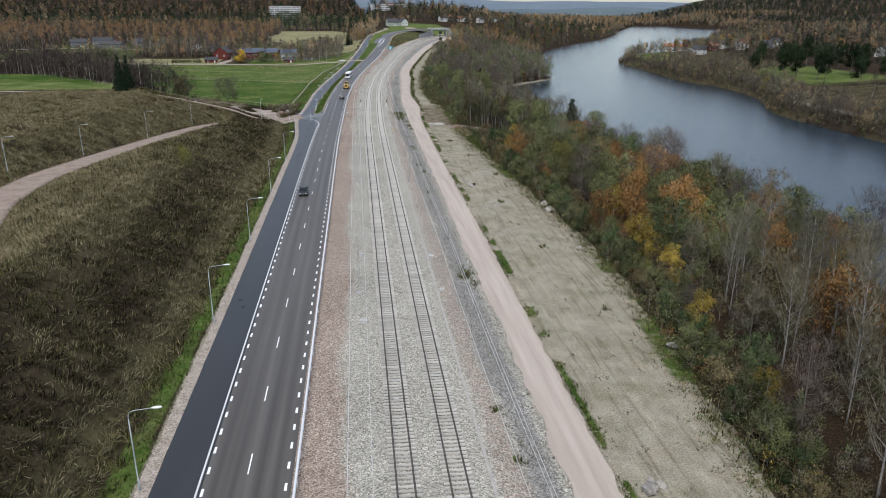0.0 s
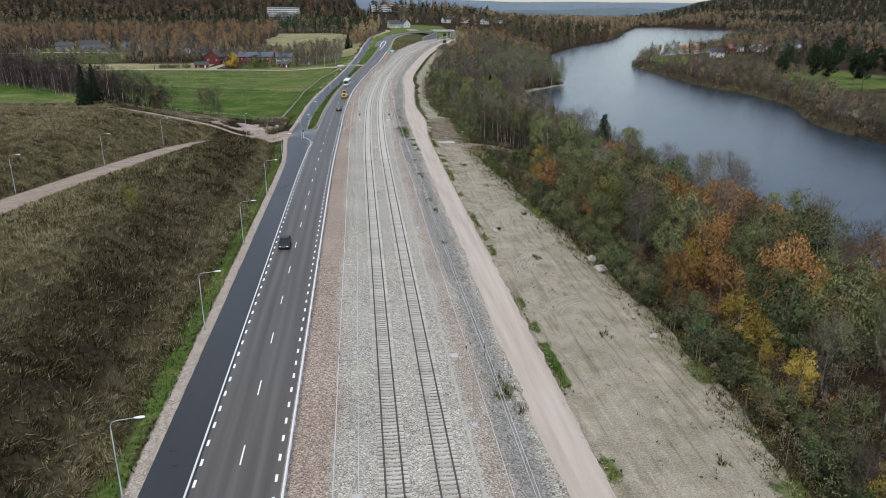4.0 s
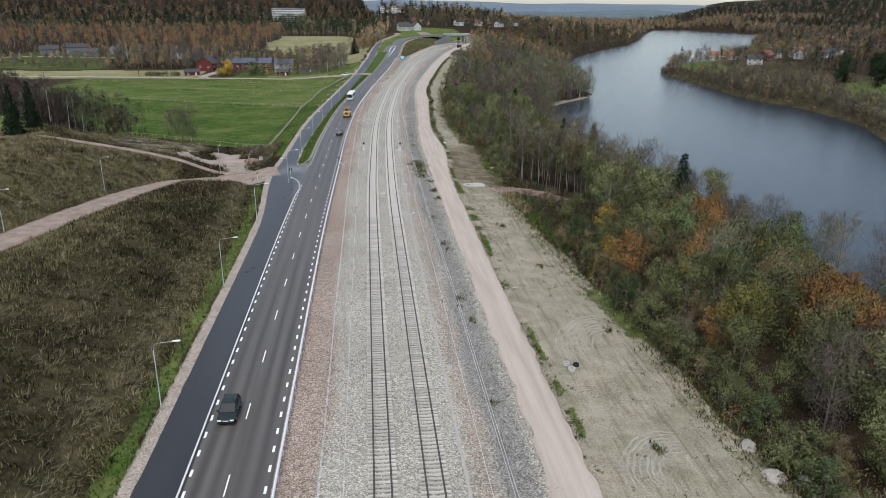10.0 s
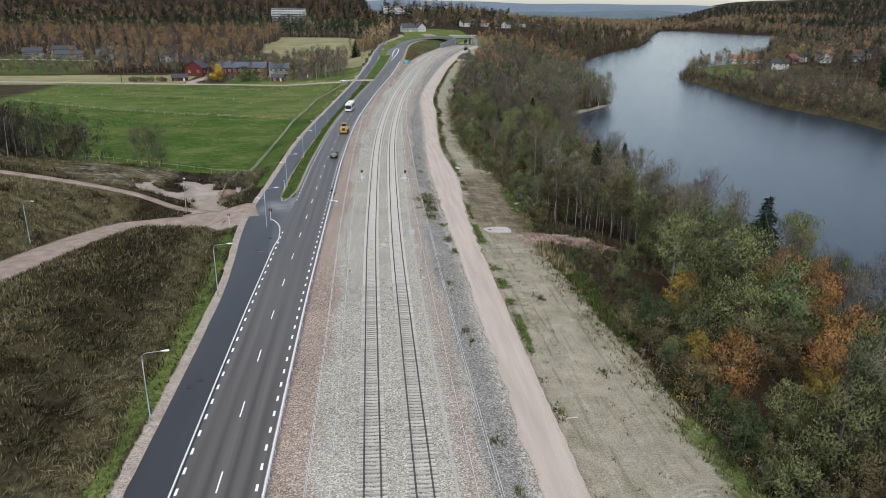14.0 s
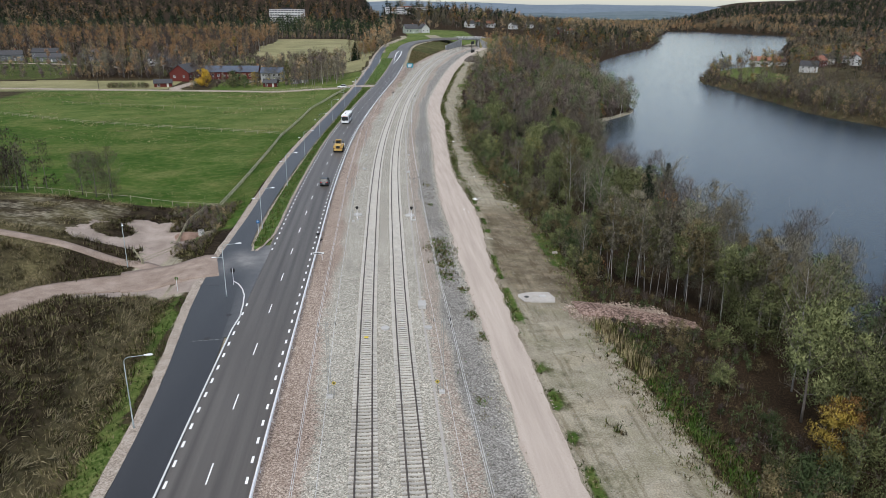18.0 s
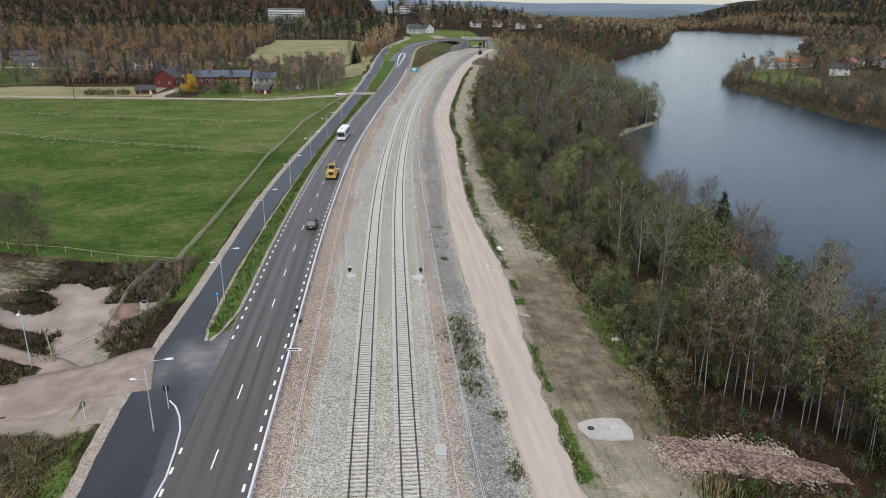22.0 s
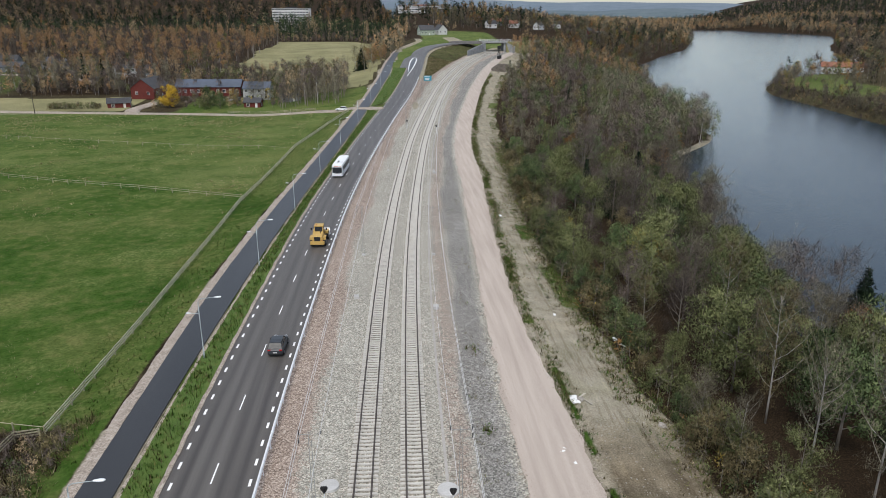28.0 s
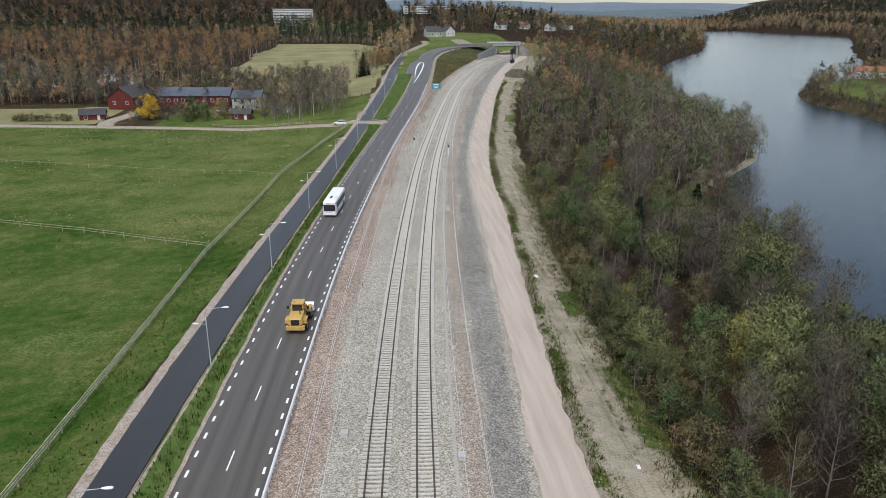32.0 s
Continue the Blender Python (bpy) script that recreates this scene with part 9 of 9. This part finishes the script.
def bus(x, y, z, turn):
    """A bus whose front faces +y."""
    root = thing("bus", "white city bus with dark window bands, on the road", "bus", at=Matrix.Translation((x, y, z)) @ Matrix.Rotation(turn, 4, "Z"))
    L, W, H = 6.1, 1.275, 3.15

    def ring(yy, top, half, low=0.32):
        return [(-half, yy, low), (-half, yy, top - 0.25), (-half * 0.93, yy, top - 0.05), (-half * 0.75, yy, top), (half * 0.75, yy, top), (half * 0.93, yy, top - 0.05), (half, yy, top - 0.25), (half, yy, low)]
    bm = bmesh.new()
    loft(bm, [ring(-L, H - 0.1, W * 0.95, 0.45), ring(-L + 0.15, H, W), ring(0, H, W), ring(L - 0.5, H, W), ring(L - 0.12, H - 0.06, W * 0.98), ring(L, H - 0.18, W * 0.93, 0.4)])
    part("body", bm, BUS_WHITE, root)
    for s in (-1, 1):
        for k in range(6):
            bm = bmesh.new()
            box(bm, s * (W + 0.006), -L + 1.35 + k * 1.72, 1.98, 0.03, 1.66, 1.15, 0.01)
            part("side_window", bm, GLASS, root)
        for yy in (-L + 2.7, L - 2.65):
            bm = bmesh.new()
            tube(bm, [(s * (W - 0.25), yy, 0.5), (s * (W + 0.004), yy, 0.5)], [0.58, 0.58], 20)
            part("wheel_arch", bm, BLACK, root)
            wheel(root, s * (W - 0.15), yy, 0.48, 0.34)
        bm = bmesh.new()
        tube(bm, [(s * W * 0.95, L - 0.15, 2.85), (s * (W + 0.3), L + 0.25, 2.7), (s * (W + 0.32), L + 0.28, 2.3)], [0.04, 0.05, 0.09], 6)
        part("mirror", bm, BLACK, root)
        bm = bmesh.new()
        box(bm, s * W * 0.72, L - 0.02, 0.82, 0.42, 0.1, 0.2, 0.04)
        part("headlight", bm, CLEAR_LAMP, root)
    for yy in (-L + 3.6, L - 1.25):
        bm = bmesh.new()
        box(bm, W + 0.012, yy, 1.45, 0.03, 1.1, 2.1, 0.01)
        part("door", bm, GLASS, root)
    bm = bmesh.new()
    box(bm, 0, L - 0.02, 1.85, W * 1.8, 0.06, 1.35, 0.03)
    part("windscreen", bm, GLASS, root)
    bm = bmesh.new()
    box(bm, 0, L - 0.05, 2.7, W * 1.72, 0.08, 0.3, 0.02)
    ds = part("destination_board", bm, BLACK, root)
    for bx, bw in ((-0.75, 0.28), (0.15, 1.0)):
        bm = bmesh.new()
        box(bm, bx, L + 0.0, 2.7, bw, 0.012, 0.16)
        part("amber_bar", bm, ORANGE_SIGN, ds)
    bm = bmesh.new()
    box(bm, 0, L + 0.0, 0.55, 0.52, 0.03, 0.12)
    part("number_plate", bm, WHITE, root)
    bm = bmesh.new()
    box(bm, 0, L - 0.03, 1.05, W * 1.1, 0.08, 0.12, 0.02)
    part("grille", bm, BLACK, root)
    bm = bmesh.new()
    box(bm, 0, L - 2.9, H + 0.1, 1.75, 2.6, 0.24, 0.09)
    ac = part("roof_unit", bm, BUS_WHITE, root)
    bm = bmesh.new()
    box(bm, 0, L - 2.9, H + 0.23, 0.42, 1.9, 0.03)
    gr = part("fan_grille", bm, BLACK, ac)
    for yy, w, d in ((L - 5.4, 0.95, 0.75), (-L + 2.4, 0.95, 0.95)):
        bm = bmesh.new()
        box(bm, 0, yy, H + 0.04, w, d, 0.1, 0.03)
        part("roof_hatch", bm, WHITE, root)
    bm = bmesh.new()
    box(bm, 0, -L + 0.0, 1.2, W * 1.5, 0.05, 0.9, 0.02)
    part("engine_grille", bm, BLACK, root)


x, y, z, h = lane(417, -1.75)
bus(x, y, z, h + math.pi)

# ---- plants and stones that nobody could count ----
STRAW = leaf_material("dry_straw", [(0.19, 0.16, 0.09), (0.33, 0.28, 0.165), (0.49, 0.42, 0.26)])
STALK = leaf_material("dark_weed_stalks", [(0.04, 0.032, 0.018), (0.09, 0.07, 0.038), (0.16, 0.127, 0.07)])
WEED_GREEN = leaf_material("faded_weed_green", [(0.07, 0.078, 0.026), (0.135, 0.14, 0.05), (0.21, 0.205, 0.085)])
BLADE = leaf_material("grass_blades", [(0.036, 0.078, 0.014), (0.068, 0.124, 0.025), (0.115, 0.17, 0.05)])


def tufts(name, label, places, size, blades, mats, picks, seed, spread=0.35, thin=1.0, bend=1.0, flow=0.0):
    """Leaning blades round each place; picks gives each tuft's material, flow lays them in swirls."""
    g = np.random.default_rng(seed)
    p = np.asarray(places, float)
    n = len(p)
    z = ground_z(p[:, 0], p[:, 1])
    base = np.repeat(np.column_stack([p[:, 0], p[:, 1], z]), blades, 0)
    sz = np.repeat(size * g.uniform(0.5, 1.3, n), blades)[:, None]
    m = n * blades
    a = g.uniform(0, 2 * math.pi, m)
    if flow:
        a = flow * bumps(base[:, 0], base[:, 1], 3.0, 1.3) + g.normal(0, 0.7, m)
    lean = g.uniform(0.2, 1.0, m)[:, None] * bend
    d = np.column_stack([np.cos(a), np.sin(a), np.zeros(m)])
    side = np.column_stack([-np.sin(a), np.cos(a), np.zeros(m)])
    root = base + d * sz * spread * g.uniform(0, 1, m)[:, None] - np.array([0, 0, 0.03])
    tip = root + d * sz * lean * 0.8 + np.array([0, 0, 1.0]) * sz * (1.15 - 0.6 * lean)
    w = sz * g.uniform(0.05, 0.13, m)[:, None] * thin
    soft = unit(0.45 * d + np.array([0, 0, 1.0]) + g.normal(0, 0.2, d.shape))
    me = quad_mesh(name, np.stack([root - side * w, root + side * w, tip], 1), normals=soft)
    for mt in mats:
        me.materials.append(mt)
    picks = np.asarray(picks, dtype=np.int32)
    me.polygons.foreach_set("material_index", picks if len(picks) == m else np.repeat(picks, blades))
    return tagged(new(name, me), label, "plants", kind="stuff")


g = np.random.default_rng(77)


def off_path(x, y, line, gap):
    d = np.full(len(x), 1e9)
    for (x0, y0), (x1, y1) in zip(line, line[1:]):
        t = np.clip(((x - x0) * (x1 - x0) + (y - y0) * (y1 - y0)) / ((x1 - x0) ** 2 + (y1 - y0) ** 2), 0, 1)
        d = np.minimum(d, np.hypot(x - x0 - t * (x1 - x0), y - y0 - t * (y1 - y0)))
    return d > gap


n = 150000
x, y = g.uniform(-118, -23, n), g.uniform(20, 308, n)
ok = (x < x_asphalt(y) - 3.2) & off_path(x, y, SIDE_ROAD, 4.0) & off_path(x, y, TRACK, 2.1) & (zones(x, y)[1] < 0.35) & ((x < -38) | (y < 257) | (y > 269)) & (y < 305) & ((x > -86) | (y < 277)) & ((y < 274) | (x < -76) | (x > -40) | (bumps(x, y, 3.2, 0.6) + 0.5 * bumps(x, y, 1.2, 2.0) > -0.1))
x, y = x[ok], y[ok]
dry = dryness(x, y)
near = x_asphalt(y) - x < 7
BLADES = 7
dry, near = np.repeat(dry + g.normal(0, 0.1, len(x)), BLADES), np.repeat(near, BLADES)
r = g.random(len(dry))
straw = 0.1 + 0.78 * smooth(0.08, 0.7, dry)
green = np.clip(0.3 - 0.18 * np.repeat(bumps(x, y, 6.0, 4.0), BLADES), 0.06, 0.4) + 0.25 * near
pick = np.where(r < straw, 0, np.where(r < straw + green, 2, np.where(dry < 0.36, 3, 1)))
HEATHER = leaf_material("dark_reddish_weeds", [(0.022, 0.015, 0.01), (0.046, 0.032, 0.021), (0.085, 0.062, 0.042)])
tufts("dry_weeds", "tangled dark brown and straw-coloured weeds", np.column_stack([x, y]), 0.78, BLADES, [STRAW, STALK, WEED_GREEN, HEATHER], pick, 1, 1.1, 0.62, 1.65, 7.0)
n = 16000
y = g.uniform(-20, 520, n)
x = np.where(y < 258, x_asphalt(y) - 1.3 - g.random(n) ** 1.3 * 4.5, x_asphalt(y) - 1.6 - g.random(n) * 9)
keep = (y < 252) | (y > 296)
x, y = x[keep], y[keep]
tufts("verge_grass_blades", "lush green grass along the path", np.column_stack([x, y]), 0.3, 5, [BLADE, WEED_GREEN, STRAW], g.choice(3, len(x), p=[0.7, 0.2, 0.1]), 2)
n = 9000
y = np.concatenate([g.uniform(273.5, 514, 6500), g.uniform(525, 640, 2500)])
a, b = x_cycle(y) + 0.65, x_road(y) - 4.6
b = np.minimum(b, a + 0.4 + (b - a) * np.clip((y - 272) / 9, 0.05, 1) ** 0.6)
x = a + (b - a) * g.random(n)
keep = b > a + 0.3
places = np.column_stack([x, y])[keep]
ob = tufts("verge_strip_blades", "thick green grass on the strip beside the road", places, 0.5, 6, [BLADE, WEED_GREEN, STALK], g.choice(3, len(places), p=[0.68, 0.22, 0.1]), 3)
ob.location.z = 0.12
n = 9000
y = g.uniform(20, 620, n)
x = x_pink_r(y) + 0.15 + np.abs(g.normal(0, 0.7, n))
keep = (np.sin(y * 0.13) + np.sin(y * 0.31 + 1) + np.sin(y * 0.83) + g.normal(0, 0.4, n) > 0.0)
tufts("track_verge_weeds", "ragged weeds along the gravel road", np.column_stack([x, y])[keep], 0.34, 6, [BLADE, STALK, WEED_GREEN, STRAW], g.choice(4, int(keep.sum()), p=[0.35, 0.08, 0.42, 0.15]), 4)
n = 14000
y = g.uniform(30, 460, n)
x = x_forest(y) + g.normal(-0.2, 1.6, n)
tufts("forest_edge_weeds", "mixed weeds along the forest edge", np.column_stack([x, y]), 0.42, 6, [BLADE, STALK, WEED_GREEN, STRAW], g.choice(4, n, p=[0.18, 0.46, 0.3, 0.06]), 5, 0.9, 1.2, 1.5)
clumps = [(12.9, 100.2, 1.3, 70), (12.2, 97.5, 0.8, 25), (13.6, 95, 0.7, 20), (12.6, 258, 1.6, 90), (12.7, 264, 2.0, 150), (12.6, 270, 2.2, 170), (12.7, 275, 1.8, 110), (14.4, 243, 1.0, 60), (14.6, 236, 0.9, 40), (12.0, 150, 0.6, 20), (12.8, 171, 0.6, 18), (12.3, 179, 0.8, 25), (12.9, 201, 0.6, 20), (12.4, 204, 0.7, 22), (12.2, 221, 0.7, 25), (14.2, 252, 0.8, 35), (9.8, 60, 0.5, 14), (10.3, 52, 0.5, 14), (13.5, 300, 0.7, 20), (13.8, 318, 0.6, 16), (30, 85, 0.6, 12), (28, 112, 0.7, 14), (26, 140, 0.8, 16), (30, 166, 0.7, 14), (27, 192, 0.8, 16), (25, 215, 0.8, 18)]
pl = np.concatenate([np.column_stack([g.normal(cx, r * 0.5, k), g.normal(cy, r * 0.8, k)]) for cx, cy, r, k in clumps])
ob = tufts("gravel_weeds", "dark weed clumps growing in the gravel", pl, 0.5, 6, [BLADE, STALK, WEED_GREEN], g.choice(3, len(pl), p=[0.35, 0.35, 0.3]), 6)
ob.location.z = 0.12
spots_w = []
for k in range(240):
    cy = g.uniform(36, 236)
    cx = float(x_pink_r(cy)) + 1.2 + (float(x_forest(cy)) - float(x_pink_r(cy)) - 1.4) * g.random() ** 0.8
    spots_w += [(cx + g.normal(0, 0.22), cy + g.normal(0, 0.3)) for _ in range(int(g.integers(2, 9)))]
tufts("soil_weeds", "small green and brown weeds scattered over bare soil", spots_w, 0.24, 6, [BLADE, STALK, WEED_GREEN], g.choice(3, len(spots_w), p=[0.4, 0.3, 0.3]), 31)
spots_w = []
for k in range(190):
    cy = g.uniform(30, 430)
    cx = float(x_track(cy)) + 10.6 + g.random() * (float(x_pink_l(cy)) - float(x_track(cy)) - 11.2)
    spots_w += [(cx + g.normal(0, 0.25), cy + g.normal(0, 0.5)) for _ in range(int(g.integers(2, 10)))]
ob = tufts("slope_weeds", "dark dry weeds on the grey gravel slope", spots_w, 0.3, 6, [STALK, WEED_GREEN, BLADE], g.choice(3, len(spots_w), p=[0.6, 0.28, 0.12]), 32)
ob.location.z = 0.1
n = 26000
x, y = g.uniform(-110, -24, n), g.uniform(306, 520, n)
keep = (x < x_asphalt(y) - 8) & (bumps(x, y, 14, 0.3) + 0.5 * bumps(x, y, 4, 1.0) > 0.15)
pl = np.column_stack([x, y])[keep]
tufts("meadow_straw", "pale dry grass tufts in the meadow", pl, 0.3, 4, [STRAW, WEED_GREEN, BLADE], g.choice(3, len(pl), p=[0.6, 0.2, 0.2]), 7, 0.8, 0.8, 1.5)


def pebbles(name, label, places, size, mat, seed, lift=0.0, height=None):
    r = np.random.default_rng(seed)
    p = np.asarray(places, float)
    z = (height or ground_z)(p[:, 0], p[:, 1]) + lift
    tet = np.array([(1, 0, -0.3), (-0.5, 0.87, -0.3), (-0.5, -0.87, -0.3), (0.1, 0.05, 0.75)])
    fs = [(0, 1, 3), (1, 2, 3), (2, 0, 3)]
    a = r.uniform(0, 6.28, len(p))
    s = size * r.uniform(0.4, 1.5, len(p)) ** 1.5
    c, d = np.cos(a), np.sin(a)
    v = np.stack([np.stack([p[:, 0] + s * (c * t[0] - d * t[1]), p[:, 1] + s * (d * t[0] + c * t[1]), z + s * t[2] * r.uniform(0.6, 1.1, len(p))], 1) for t in tet], 1)
    tri = np.concatenate([v[:, f] for f in fs])
    return tagged(new(name, quad_mesh(name, tri, mat)), label, "stones", kind="stuff")


SOIL_STONE = material("dusty_soil_stones", [(0.16, 0.145, 0.12), (0.27, 0.25, 0.21), (0.42, 0.4, 0.36)], 0.5, 4, 0.95, 0.2, contrast=0.2)
n = 9000
y = g.uniform(30, 470, n)
x = x_pink_r(y) + 1.5 + (x_forest(y) - x_pink_r(y) - 1.5) * g.random(n)
pebbles("loose_stones", "loose pale stones scattered over bare soil", np.column_stack([x, y]), 0.075, SOIL_STONE, 1, 0.02)
n = 7000
y = g.uniform(30, 330, n)
x = x_road(y) + 4.6 + (x_track(y) - 4.6 - x_road(y) - 4.6) * g.random(n)
pebbles("red_gravel_stones", "coarse reddish stones of the roadside gravel", np.column_stack([x, y]), 0.1, RED_GRAVEL, 2, 0.03, corridor)
n = 5000
y = g.uniform(30, 330, n)
x = x_track(y) + 10.2 + (x_pink_l(y) - x_track(y) - 10.2) * g.random(n)
pebbles("grey_gravel_stones", "coarse grey stones of the gravel slope", np.column_stack([x, y]), 0.12, GREY_GRAVEL, 3, 0.07, corridor)
n = 9000
y = g.uniform(20, 400, n)
edge = g.random(n) < 0.5
x = np.where(edge, x_pink_l(y) - 0.1, x_pink_r(y) + 0.1) + g.normal(0, 0.28, n)
pebbles("gravel_road_edge_stones", "pale stones spilled along the edges of the gravel road", np.column_stack([x, y]), 0.07, SHOULDER, 4, 0.1, corridor)
n = 5200
t = g.random(n)
x = 28.5 + 14.5 * t + g.normal(0, 0.5, n)
y = 244.2 + 1.2 * np.sin(t * 3) + g.normal(0, 1, n) * (1.1 + 0.6 * t)
pebbles("red_rubble", "tongue of reddish crushed rubble tipped towards the forest", np.column_stack([x, y]), 0.15, RED_GRAVEL, 5, 0.05)
n = 4200
y = g.uniform(596, 700, n)
a, b = x_road(y) + 6.5, x_track(y) - 7.5
x = a + (b - a) * g.random(n)
keep = b > a + 1
pl = np.column_stack([x, y])[keep]
tufts("wedge_grass", "rough brown grass between the road and the railway", pl, 0.7, 5, [STRAW, STALK, WEED_GREEN], g.choice(3, len(pl), p=[0.5, 0.2, 0.3]), 8)
n = 15000
y = g.uniform(305, 640, n)
d = np.where(g.random(n) < 0.62, np.abs(g.normal(1.1, 0.55, n)) + 0.1, g.uniform(6.6, 10, n)) + 0.4 * np.sin(y * 0.2)
x = x_pink_r(y) + d
keep = (x < x_forest(y) + 0.5) & (g.random(n) < 0.75 + 0.4 * np.sin(y * 0.17))
pl = np.column_stack([x, y])[keep]
tufts("lane_weeds", "green and brown weeds on both sides of the worn lane", pl, 0.36, 6, [BLADE, STALK, WEED_GREEN, STRAW], g.choice(4, len(pl), p=[0.36, 0.26, 0.32, 0.06]), 9, 0.8, 1.3, 1.4)

# the glade's edge: dry reeds and lush weeds
n = 260
y = g.uniform(226, 241, n)
x = 31.6 + 0.9 * g.random(n) + g.normal(0, 0.7, n) + 0.06 * (236 - y)
tufts("dry_reeds", "pale dry reeds standing by the stone heap", np.column_stack([x, y]), 1.25, 9, [STRAW, WEED_GREEN], g.choice(2, n, p=[0.75, 0.25]), 21, 0.4, 0.5, 0.5)
n = 1500
y = g.uniform(200, 241, n)
x = x_forest(y) + 1.6 + g.normal(0, 1.0, n) + 2.0 * (y > 233) * g.random(n)
keep = np.abs(y - 245.5 + 0.14 * (x - 29.5)) > 3.2
tufts("glade_weeds", "lush green weeds at the glade's edge", np.column_stack([x, y])[keep], 0.6, 7, [BLADE, WEED_GREEN, STALK], g.choice(3, int(keep.sum()), p=[0.62, 0.22, 0.16]), 22)

# dry patches in the far half of the meadow
n = 30000
x, y = g.uniform(-165, -24, n), g.uniform(385, 534, n)
dry = bumps(x, y, 11, 2.2) + 0.7 * bumps(x, y, 3.7, 0.4) + 0.9 * smooth(470, 525, y) + 0.6 * smooth(24, 8, x_asphalt(y) - x)
keep = (x < x_asphalt(y) - 9) & (dry + g.normal(0, 0.3, n) > 0.75)
pl = np.column_stack([x, y])[keep]
tufts("dry_meadow_grass", "faded straw-coloured grass in the far meadow", pl, 0.42, 4, [STRAW, WEED_GREEN], g.choice(2, len(pl), p=[0.6, 0.4]), 23, 0.9, 1.4, 1.2)
